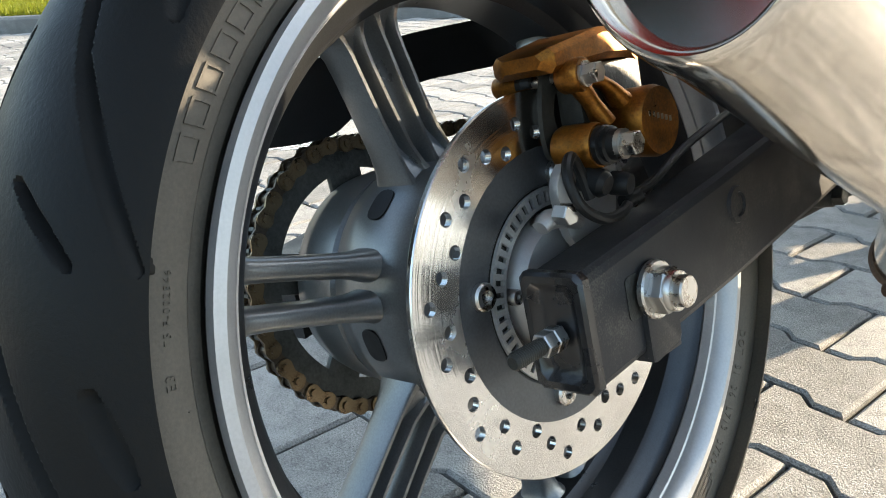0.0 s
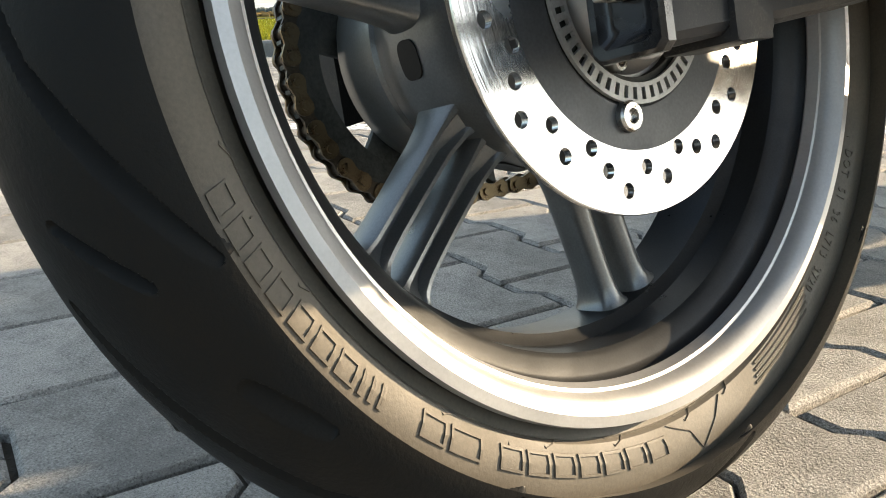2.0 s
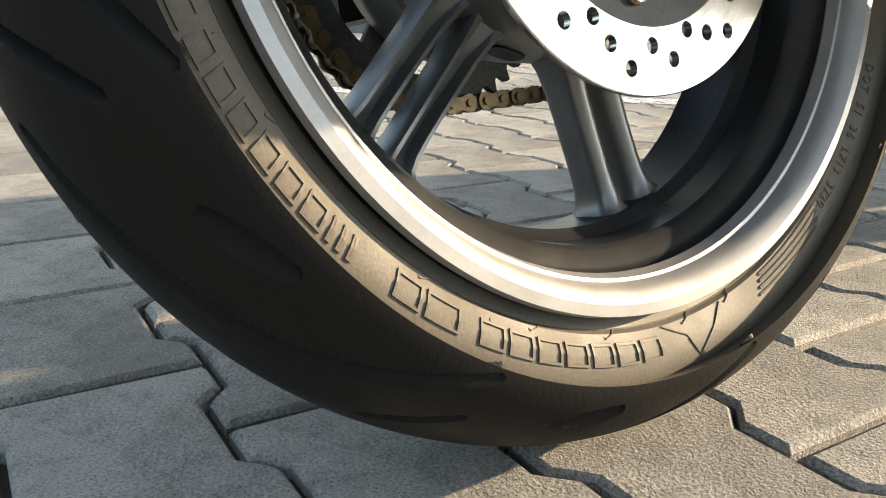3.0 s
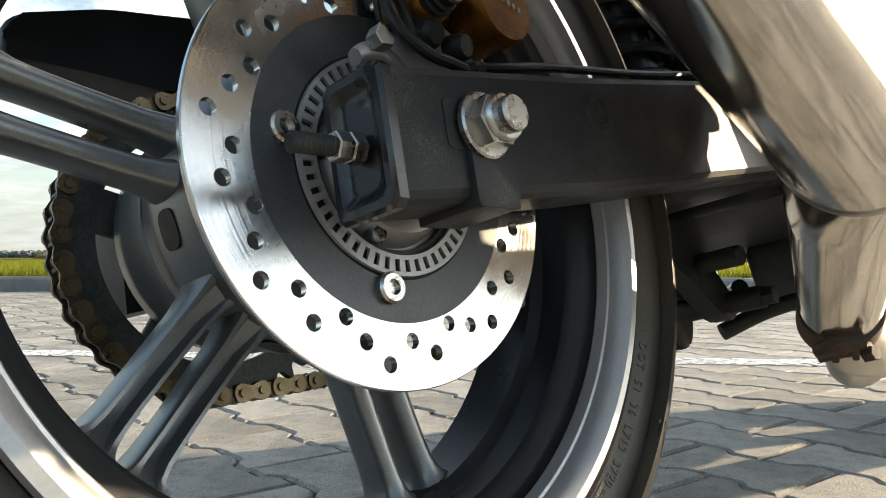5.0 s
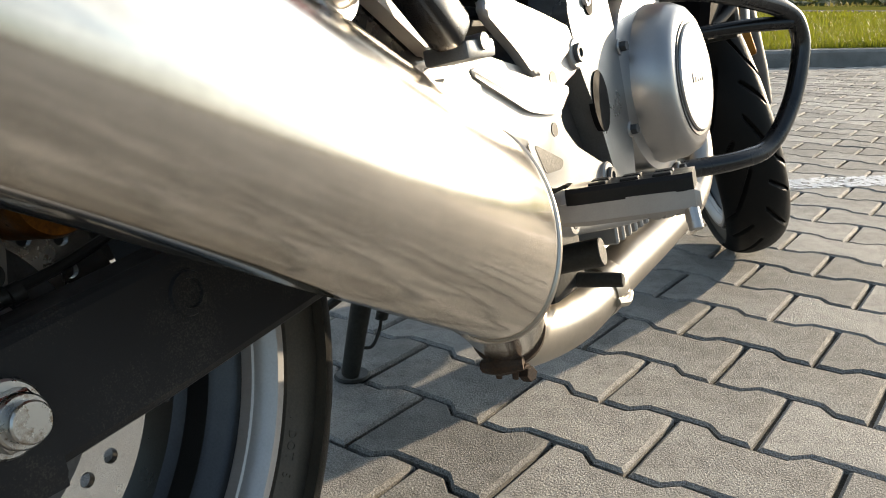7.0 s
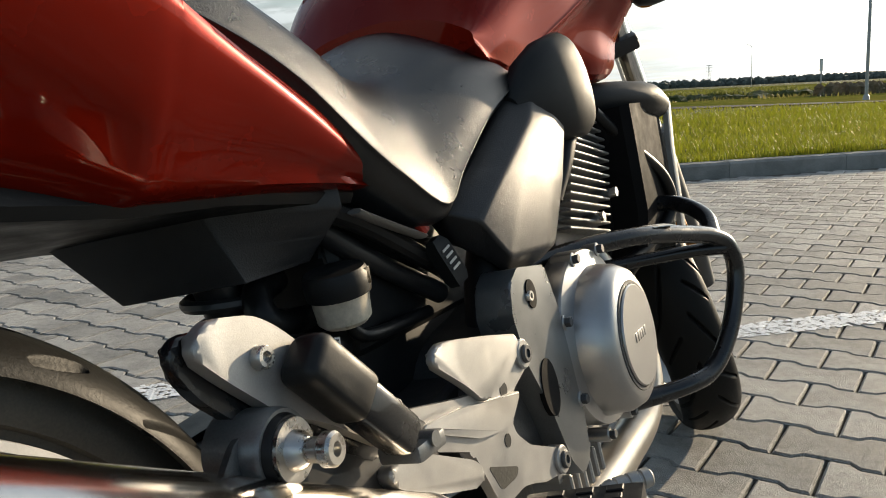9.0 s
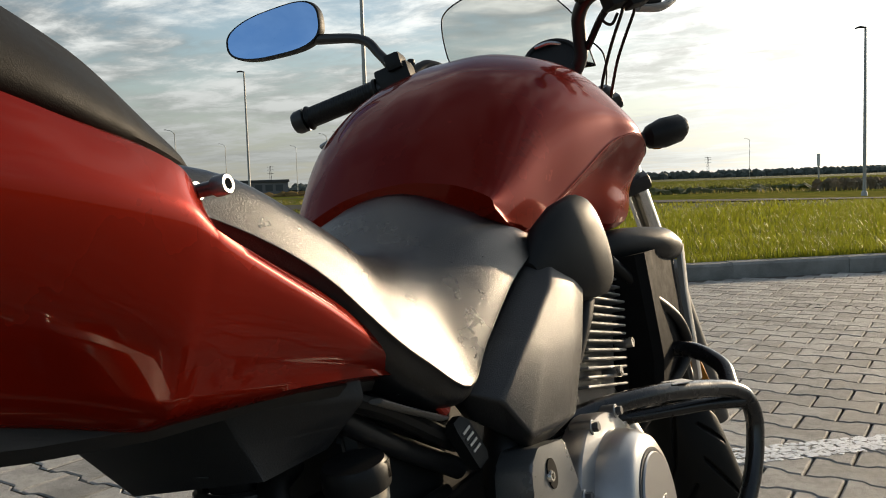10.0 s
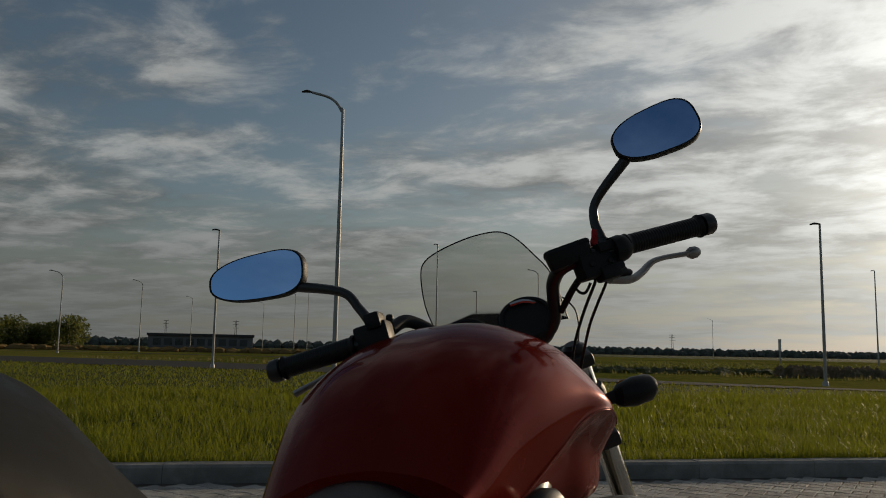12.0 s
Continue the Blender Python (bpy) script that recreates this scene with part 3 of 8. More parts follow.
def grass():
    strip("ground", 0.15, 4000.0, 0.085, -0.35, SOIL, "grass-covered flat ground reaching to the horizon", "ground", 4000.0)
    blades("grass", 150000, 0.16, 9.7, -13.0, 8.0, 0.04, 0.13, 0.0042, GRASS, "short green and yellowing lawn grass behind the kerb", "grass", 4)
    blades("lawn_grass", 90000, 8.5, 24.0, -24.0, 9.0, 0.02, 0.065, 0.0026, GRASS, "short lawn grass reaching to the far road", "grass", 14, (-99, 23.6))


def band(name, near_y, far_y, z, mat, label, category, x0=-420.0, x1=420.0):
    """A sheet of ground between two lines that run across the view."""
    bm = bmesh.new()
    rings = []
    for i in range(141):
        x = x0 + (x1 - x0) * i / 140
        lo, hi = near_y(x), far_y(x)
        rings.append([(x, lo + (hi - lo) * (k / 6) ** 1.5, z) for k in range(7)])
    loft(bm, rings, caps=False, close_u=False)
    return tagged(part(name, bm, mat, smooth=60), label, category, kind="structure")


def distance():
    band("road", lambda x: 24.2 + 0.02 * x, lambda x: 25.4 + 7.6 * min(1.0, max(0.0, -x / 30)), 0.10, ASPHALT, "dark asphalt road beyond the lawn, wider far off", "road")
    band("far_lawn", lambda x: 25.4 + 7.6 * min(1.0, max(0.0, -x / 30)), lambda x: 190.0, 0.10, MEADOW, "olive and yellowing mown meadow beyond the road", "meadow")
    band("side_road", lambda x: 57.0 + 0.04 * x, lambda x: 60.5 + 0.06 * x, 0.125, ASPHALT, "narrow far asphalt road across the meadow", "road", -200.0, -14.0)
    rng = random.Random(21)

    def hedge(name, d, s0, s1, height, step, mat, label, category, deep=3.0):
        verts, polys = [], []
        count = int((s1 - s0) / step)
        for i in range(count):
            s = s0 + i * step + rng.uniform(-step, step) * 0.5
            for _ in range(7):
                hh = height * rng.uniform(0.55, 1.0)
                c = KERB_AT + KERB_ALONG * s + KERB_OUT * (d + rng.uniform(0, deep))
                r, n = step * rng.uniform(0.6, 1.1), len(verts)
                for z, k in ((-0.3, 0.9), (0.35, 1.0), (0.75, 0.75), (1.0, 0.15)):
                    for e in range(5):
                        q = e * 2 * math.pi / 5 + rng.uniform(-0.3, 0.3)
                        kk = k * rng.uniform(0.7, 1.2)
                        verts.append(c + Vector((math.cos(q) * r * kk, math.sin(q) * r * kk, hh * z * rng.uniform(0.93, 1.05))))
                for a in range(3):
                    for e in range(5):
                        polys.append((n + a * 5 + e, n + a * 5 + (e + 1) % 5, n + a * 5 + 5 + (e + 1) % 5, n + a * 5 + 5 + e))
                polys.append([n + 15 + e for e in range(5)])
        me = bpy.data.meshes.new(name)
        me.from_pydata(verts, [], polys)
        me.materials.append(mat)
        return tagged(new(name, me), label, category, kind="stuff")

    blades("tall_grass", 34000, 14.0, 34.0, -26.0, 34.0, 0.05, 0.13, 0.006, TALL, "rough dry grass at the far side of the road", "grass", 6, (34.0, 90.0))
    blades("crop_field", 80000, 28.5, 16.0, 9.0, 120.0, 0.17, 0.25, 0.008, CROP, "green crop standing in a far field", "crop", 7)
    hedge("crop_edge", 27.8, 9.0, 260.0, 0.40, 0.55, CROP, "dark leafy edge of the crop field", "crop", 1.6)
    hedge("dry_reeds", 97.0, -75.0, 26.0, 0.80, 1.2, REED, "tan dry reeds before the far building", "reeds", 4.0)
    hedge("bushes", 24.0, 16.6, 21.0, 0.62, 0.35, DRY_BUSH, "dry pinkish-brown bushes at the edge of the field", "bushes", 1.2)
    hedge("far_woods", 700.0, -1500.0, 1500.0, 7.5, 5.0, FAR_TREES, "distant dark line of woods on the horizon", "woods", 30.0)


POLE = material("galvanised_pole", (0.38, 0.38, 0.37), 0.5, 0.3, 0.15, 2)
FAR_WALL = material("far_building_wall", (0.16, 0.16, 0.17), 0.8, 0, 0.2, 0.2)
FAR_GLASS = material("far_building_windows", (0.05, 0.06, 0.07), 0.3, 0, 0.2, 0.2)


def bearing(az, d, z=0.0):
    """A place by its bearing from near the motorcycle: degrees from +y towards +x, and metres."""
    return Vector((0.37 + d * math.sin(radians(az)), -0.15 + d * math.cos(radians(az)), z))


def lamp_post(az, d, height, arm, label, group="lamp posts of the lot", r=0.07, head=0.0):
    """A tapered pole with a foot and a lamp on a curved arm, or with a plain head."""
    holder = thing("street_lamp", label, "street lamp", group, at=Matrix.Translation(bearing(az, d, -0.05)))
    bm = bmesh.new()
    bend = height - arm * 0.9
    pts = [(0, 0, 0), (0, 0, bend * 0.5), (0, 0, bend)]
    radii = [r, r * 0.8, r * 0.6]
    side = Vector((-math.cos(radians(az)), math.sin(radians(az)), 0))
    if arm:
        for q in (20, 45, 70):
            pts.append(Vector((0, 0, bend)) + side * arm * 0.75 * (1 - math.cos(radians(q))) + Vector((0, 0, arm * 0.75 * math.sin(radians(q)))))
            radii.append(r * 0.5)
        pts.append(Vector(pts[-1]) + side * arm * 0.5 + Vector((0, 0, arm * 0.12)))
        radii.append(r * 0.5)
    sweep(bm, pts, radii, 10, 4)
    part("pole", bm, POLE, holder, "tapered galvanised pole")
    bm = bmesh.new()
    lathe(bm, [(0, 0), (0, r * 1.8), (0.25, r * 1.6), (0.3, r), (0.3, 0)], (0, 0, 0), 14, "z")
    part("pole_foot", bm, POLE, holder)
    bm = bmesh.new()
    end = Vector(pts[-1])
    w = max(head, 0.28)
    sweep(bm, [end - side * 0.02, end + side * w * 0.5 + Vector((0, 0, 0.03)), end + side * w], [0.05, 0.11 if arm else 0.07, 0.05], 10, 4, flat=0.45)
    part("lamp_head", bm, INK, holder, "dark flat lamp head")


def far_things():
    lamp_post(-33.7, 27.0, 9.6, 1.05, "tall galvanised lamp post with a curved arm on the lawn", r=0.09, head=0.35)
    for az, d, h in ((-41.8, 33.0, 5.5), (-1.3, 27.0, 5.0), (1.7, 70.0, 7.6), (-8.0, 190.0, 9.0), (-46.5, 95.0, 8.0), (-55.5, 70.0, 6.5), (-51.3, 75.0, 7.0), (-36.5, 120.0, 9.0), (-35.6, 130.0, 10.0), (-23.9, 60.0, 5.3), (-26.7, 55.0, 8.1), (-19.6, 80.0, 9.0), (-43.3, 140.0, 9.0), (-38.6, 150.0, 9.0)):
        lamp_post(az, d, h, 0.0 if d < 72 else 0.8, "slim distant lamp post", r=0.055 if d < 60 else 0.065)
    # low flat-roofed building far off
    c = bearing(-42.6, 260.0)
    m = Matrix.Translation(c) @ Matrix.Rotation(radians(42.6), 4, "Z")
    holder = thing("building", "long low grey flat-roofed building in the distance", "building", at=m)
    bm = bmesh.new()
    box(bm, (-15.0, -5, -1), (15.0, 5, 3.6), 0.05)
    wall = part("wall", bm, FAR_WALL, holder)
    bm = bmesh.new()
    box(bm, (-15.4, -5.4, 3.6), (15.4, 5.4, 4.4), 0.08)
    part("roof", bm, INK, holder, "dark flat roof")
    for k in range(9):
        bm = bmesh.new()
        box(bm, (-13.6 + 3.1 * k, -5.06, 0.9), (-11.4 + 3.1 * k, -4.94, 2.9))
        part("window", bm, FAR_GLASS, wall)
    # clump of trees to the side
    rng = random.Random(8)
    for k in range(13):
        az = -57.6 + 0.62 * k + rng.uniform(-0.2, 0.2)
        d = rng.uniform(118, 135)
        h = rng.uniform(3.8, 5.4)
        tree = thing("tree", "distant dark green broad-leaved tree", "tree", "far clump of trees", at=Matrix.Translation(bearing(az, d, -0.1)))
        bm = bmesh.new()
        sweep(bm, [(0, 0, 0), (0.1, 0, h * 0.3), (0, 0.1, h * 0.7)], [0.25, 0.18, 0.06], 8, 3)
        for q in range(4):
            a = q * 1.7
            sweep(bm, [(0, 0, h * (0.3 + 0.1 * q)), (math.cos(a) * 0.7, math.sin(a) * 0.7, h * (0.5 + 0.1 * q))], [0.10, 0.03], 6, 1)
        part("trunk", bm, INK, tree)
        verts, polys = [], []
        for _ in range(1100):
            u, v, w = rng.gauss(0, 1), rng.gauss(0, 1), rng.gauss(0, 1)
            q = (u * u + v * v + w * w) ** 0.5 + 1e-6
            rr = rng.random() ** 0.45
            p = Vector((u / q * rr * h * 0.42, v / q * rr * h * 0.42, h * 0.52 + w / q * rr * h * 0.48))
            s = rng.uniform(0.12, 0.28)
            n = len(verts)
            e1 = Vector((rng.gauss(0, 1), rng.gauss(0, 1), rng.gauss(0, 1))).normalized()
            e2 = e1.cross(Vector((rng.gauss(0, 1), rng.gauss(0, 1), rng.gauss(0, 1)))).normalized()
            verts += [p - e1 * s, p - e2 * s * 0.6, p + e1 * s, p + e2 * s * 0.6]
            polys.append((n, n + 1, n + 2, n + 3))
        me = bpy.data.meshes.new("crown")
        me.from_pydata(verts, [], polys)
        me.materials.append(CROP)
        cr = new("crown", me)
        cr.parent = tree
    # small marker posts and lattice masts on the skyline
    for az, d, h in ((-10.6, 900.0, 22.0), (-44.9, 800.0, 24.0), (-40.4, 700.0, 22.0)):
        mast = thing("power_mast", "far lattice power mast", "mast", "power masts", at=Matrix.Translation(bearing(az, d, 0)))
        bm = bmesh.new()
        for s in (-1, 1):
            sweep(bm, [(s * 1.6, 0, 0), (s * 0.4, 0, h)], 0.16, 5, 1)
        for k in range(8):
            z0, z1 = h * k / 8, h * (k + 1) / 8
            sweep(bm, [(-1.6 + 1.2 * k / 8, 0, z0), (1.6 - 1.2 * (k + 1) / 8, 0, z1)], 0.1, 4, 1)
        part("lattice", bm, INK, mast)
        for z in (0.72, 0.86, 0.97):
            bm = bmesh.new()
            sweep(bm, [(-3.2, 0, h * z), (3.2, 0, h * z)], 0.16, 5, 1)
            part("cross_arm", bm, INK, mast)
    sign = thing("road_sign", "far red and white road sign on a post", "sign", at=Matrix.Translation(bearing(-3.9, 60.0, 0)))
    bm = bmesh.new()
    sweep(bm, [(0, 0, 0), (0, 0, 2.1)], 0.05, 8, 1)
    part("post", bm, POLE, sign)
    bm = bmesh.new()
    box(bm, (-0.10, -0.03, 1.3), (0.10, -0.06, 2.1), 0.01)
    part("board", bm, WHITE_STICKER, sign, "pale board")


def litter():
    """A few dry bits lying on the blocks."""
    rng = random.Random(12)
    bm = bmesh.new()
    for k in range(14):
        c = Vector((0.08 + rng.gauss(0, 0.14), 5.18 + rng.gauss(0, 0.05), 0.004))
        a, n = rng.uniform(0, 6.3), rng.uniform(0.012, 0.035)
        d = Vector((math.cos(a), math.sin(a), 0))
        sweep(bm, [c - d * n, c + Vector((-d.y, d.x, 0)) * n * 0.3 + Vector((0, 0, 0.004)), c + d * n], [0.003, 0.0045, 0.002], 6, 3, flat=0.5)
    tagged(part("leaf_litter", bm, INK), "small dry dark leaves and twigs on the paving", "litter", kind="stuff")


far_things()
litter()
grass()
distance()
kerbs()
painted_line()

# ---- the motorcycle, leaning on its side stand ----
LEAN = 12.32
ZW = 0.319                                   # height of the rear axle, in the motorcycle's own upright axes
bike = thing("motorcycle", "red naked motorcycle with silver muffler, leaning on its side stand", "motorcycle", at=pose(0, 0, 0, 0, -LEAN, 0))


def wheel_point(r, angle, x, z=ZW, y=0.0):
    a = radians(angle)
    return Vector((x, y + r * math.cos(a), z + r * math.sin(a)))


def grooved_tyre(name, parent, half, r_out, r_bead, bead_x, pitch, grooves, seg, mat, label, centre, across=97):
    """A road tyre: arched tread with sunk grooves, sidewall, bead. grooves: line pieces (angle share, height share, ...)."""
    us = np.linspace(-1, 1, across)
    drop = r_out - (r_bead + 0.036)
    prof = []
    for u in us:
        a = abs(u)
        prof.append((half * math.sin(a * 1.42) / math.sin(1.42) * math.copysign(1, u) if u else 0.0, r_out - drop * (1 - math.cos(a * 1.42)) / (1 - math.cos(1.42))))
    prof = np.array(prof)
    th = np.linspace(0, 2 * math.pi, seg, endpoint=False)
    T, U = np.meshgrid(th, us, indexing="ij")
    depth = np.zeros_like(T)
    for flip in (1, -1):
        ph = ((T / (2 * math.pi) * pitch + (0.5 if flip < 0 else 0.0)) % 1.0)
        arc = 2 * math.pi * r_out / pitch
        uu = U * flip
        for p0, u0, p1, u1, w in grooves:
            for shift in (-1, 0, 1):
                ax, ay, bx, by = (p0 + shift) * arc, u0 * half * 1.2, (p1 + shift) * arc, u1 * half * 1.2
                px, py = ph * arc, uu * half * 1.2
                dx, dy = bx - ax, by - ay
                t = np.clip(((px - ax) * dx + (py - ay) * dy) / (dx * dx + dy * dy), 0, 1)
                dist = np.hypot(px - ax - t * dx, py - ay - t * dy)
                ww = w * (0.35 + 0.65 * np.sin(np.pi * np.clip(t * 0.9 + 0.05, 0, 1)) ** 0.5)
                depth = np.maximum(depth, np.clip((ww - dist) / 0.0020 + 0.5, 0, 1) * 0.0075)
    bm = bmesh.new()
    side = [(bead_x + 0.012, r_bead + 0.040), (bead_x + 0.0135, r_bead + 0.034), (bead_x + 0.013, r_bead + 0.022), (bead_x + 0.0095, r_bead + 0.012), (bead_x + 0.006, r_bead + 0.010), (bead_x + 0.004, r_bead + 0.003), (bead_x - 0.004, r_bead - 0.004)]
    rings = []
    for i in range(seg):
        c, s = math.cos(th[i]), math.sin(th[i])
        ring = [(-x, r) for x, r in reversed(side)]
        ring += [(prof[k][0], prof[k][1] - depth[i, k]) for k in range(len(us))]
        ring += list(side)
        rings.append([(centre[0] + x, centre[1] + r * c, centre[2] + r * s) for x, r in ring])
    vs = [[bm.verts.new(p) for p in r] for r in rings]
    n = len(vs[0])
    for i in range(seg):
        a, b = vs[i], vs[(i + 1) % seg]
        for k in range(n - 1):
            f = bm.faces.new((a[k], a[k + 1], b[k + 1], b[k]))
            f.material_index = int(k < len(side) or k >= n - len(side) - 1)
    return part(name, bm, [mat, SIDEWALL], parent, label, smooth=30)


def wheel_rim(name, parent, centre, flange, half, barrel, hub_r, hub_x, base_angle, count, spoke_mat, label, rib=(-0.036, 0.006)):
    """A cast rim: flanges, barrel with a raised well, and pairs of bars from hub to barrel."""
    c = Vector(centre)
    bm = bmesh.new()
    right = [(half, flange - 0.012), (half + 0.0035, flange - 0.006), (half + 0.003, flange), (half - 0.003, flange + 0.001), (half - 0.008, flange - 0.010)]
    outer = [(half - 0.030, flange - 0.020), (half - 0.040, barrel + 0.006), (-half + 0.040, barrel + 0.006), (-half + 0.030, flange - 0.020)]
    left = [(-half + 0.008, flange - 0.010), (-half + 0.003, flange + 0.001), (-half - 0.003, flange), (-half - 0.0035, flange - 0.006), (-half, flange - 0.012)]
    side = [(half - 0.006, flange - 0.0125), (half - 0.022, flange - 0.0195), (half - 0.0255, flange - 0.0235), (half - 0.030, barrel + 0.0065), (half - 0.034, barrel + 0.003)]
    inner = [(-x, r) for x, r in side] + [(rib[0] - 0.006, barrel + 0.001), (rib[0] - 0.003, barrel - 0.002), (rib[0], barrel - 0.006), (rib[1], barrel - 0.006), (rib[1] + 0.003, barrel - 0.002), (rib[1] + 0.006, barrel + 0.001)] + side[::-1]
    lathe(bm, right + outer + left + inner, c, 216, "x", closed=True)
    rim = part(name, bm, RIM_PAINT, parent, label, smooth=28)
    edge = bmesh.new()
    for sgn in (1, -1):
        lathe(edge, [(sgn * (half - x), flange - r) for x, r in ((0.0175, 0.0165), (0.0168, 0.0205), (0.0155, 0.0212), (0.0085, 0.0186), (0.0078, 0.0168), (0.0062, 0.0160), (0.0030, 0.0146), (-0.0010, 0.0112), (-0.0046, 0.0058), (-0.0040, -0.0004), (0.0010, -0.0016))], c, 216, "x")
    bmesh.ops.delete(edge, geom=[f for f in edge.faces if len(f.verts) > 4], context="FACES_ONLY")
    part("rim_edge", edge, RIM_BARE, rim, "bare machined rim edge")
    # bars in pairs; every other pair carries a sunken channel on its outer face
    for k in range(count):
        a = radians(base_angle + k * 360 / count)
        rd, tg = Vector((0, math.cos(a), math.sin(a))), Vector((0, -math.sin(a), math.cos(a)))
        mid_x = (rib[0] + rib[1]) / 2
        for sgn in (-1, 1):
            sp = bmesh.new()
            rings = []
            for r, off, wd, x0, x1, deep in ((hub_r - 0.018, 0.0120, 0.0150, -0.026, 0.026, 0.0), (hub_r - 0.004, 0.0125, 0.0128, -0.022, 0.020, 0.0), (hub_r + 0.008, 0.0133, 0.0098, -0.018, 0.0160, 0.004), (hub_r + 0.022, 0.0138, 0.0083, -0.0165, 0.0135, 0.010), (hub_r + 0.055, 0.0141, 0.0078, -0.0165, 0.0125, 0.012), (barrel - 0.034, 0.0144, 0.0078, -0.0165, 0.0125, 0.012), (barrel - 0.022, 0.0146, 0.0082, -0.017, 0.0130, 0.010), (barrel - 0.014, 0.0152, 0.0095, -0.018, 0.0140, 0.006), (barrel - 0.009, 0.0162, 0.0120, -0.019, 0.0160, 0.002), (barrel - 0.005, 0.0175, 0.0165, -0.020, 0.0185, 0.0)):
                mid = c + rd * r + tg * off * sgn + Vector((mid_x, 0, 0))
                if k % 2 == 0:
                    sec = [(-0.78, x0), (0.78, x0), (1, x0 + 0.005), (1, x1 - 0.0025), (0.90, x1), (0.62, x1), (0.52, x1 - 0.3 * deep), (0.44, x1 - deep), (-0.44, x1 - deep), (-0.52, x1 - 0.3 * deep), (-0.62, x1), (-0.90, x1), (-1, x1 - 0.0025), (-1, x0 + 0.005)]
                else:
                    sec = []
                    for e in range(20):
                        q = 2 * math.pi * e / 20
                        cx, cy = math.cos(q), math.sin(q)
                        sec.append((math.copysign(abs(cy) ** 0.75, cy), (x0 + x1) / 2 + (x1 - x0) / 2 * math.copysign(abs(cx) ** 0.72, cx)))
                rings.append([mid + tg * wd * u + Vector((x, 0, 0)) for u, x in sec])
            loft(sp, rings)
            part("spoke", sp, spoke_mat, rim, smooth=30)
    return rim


def drilled_disc(name, parent, centre, x, thick, r_in, r_out, holes, hole_r, mat, label):
    """A brake ring with true holes: each hole is a ring of faces joined to its neighbours by strips."""
    bm = bmesh.new()
    nh = len(holes)
    step = 2 * math.pi / nh
    for side in (0, 1):
        xx = x + (thick / 2 if side else -thick / 2)
        for ang, rad in holes:
            a0 = radians(ang)
            hc = Vector((rad * math.cos(a0), rad * math.sin(a0)))
            hole = [hc + hole_r * Vector((math.cos(a0 + q), math.sin(a0 + q))) for q in (2 * math.pi * e / 16 for e in range(16))]
            # cell outline from the inner to the outer edge round the hole, sixteen points that face the hole's
            cell = []
            for e in range(16):
                q = 2 * math.pi * e / 16
                cx, cy = math.cos(q), math.sin(q)
                m = max(abs(cx), abs(cy))
                u, v = cx / m, cy / m
                rr = rad + (u * (r_out - rad) if u > 0 else u * (rad - r_in))
                aa = a0 + v * step / 2
                cell.append(Vector((rr * math.cos(aa), rr * math.sin(aa))))
            hv = [bm.verts.new((centre[0] + xx, centre[1] + p.x, centre[2] + p.y)) for p in hole]
            cv = [bm.verts.new((centre[0] + xx, centre[1] + p.x, centre[2] + p.y)) for p in cell]
            for e in range(16):
                bm.faces.new((hv[e], hv[(e + 1) % 16], cv[(e + 1) % 16], cv[e]))
            if side:
                lv = [bm.verts.new((centre[0] + x - thick / 2, centre[1] + p.x, centre[2] + p.y)) for p in hole]
                for e in range(16):
                    bm.faces.new((hv[e], hv[(e + 1) % 16], lv[(e + 1) % 16], lv[e]))
    lathe(bm, [(x - thick / 2, r_out), (x - thick * 0.3, r_out + 0.0006), (x + thick * 0.3, r_out + 0.0006), (x + thick / 2, r_out)], centre, 160, "x")
    lathe(bm, [(x - thick / 2, r_in), (x + thick / 2, r_in)], centre, 160, "x")
    bmesh.ops.delete(bm, geom=[f for f in bm.faces if len(f.verts) > 8], context="FACES_ONLY")
    bmesh.ops.remove_doubles(bm, verts=bm.verts, dist=0.00005)
    return part(name, bm, mat, parent, label, smooth=25)


RC = (0, 0, ZW)
DISC_X = 0.068
rear = wheel_rim("rear_wheel", bike, RC, 0.2385, 0.066, 0.200, 0.088, -0.005, 105.6, 6, ALLOY, "grey cast alloy wheel with six twin spokes")
tyre = grooved_tyre("tyre", rear, 0.0805, 0.3165, 0.2365, 0.0545, 9, [(0.02, 0.06, 0.60, 0.46, 0.0036), (0.60, 0.46, 1.02, 0.93, 0.0042), (0.28, 0.68, 0.46, 0.80, 0.0060), (0.86, 0.28, 1.02, 0.60, 0.0028)], 1560, RUBBER, "black road tyre with diagonal grooves and dusty sidewall", RC, 157)


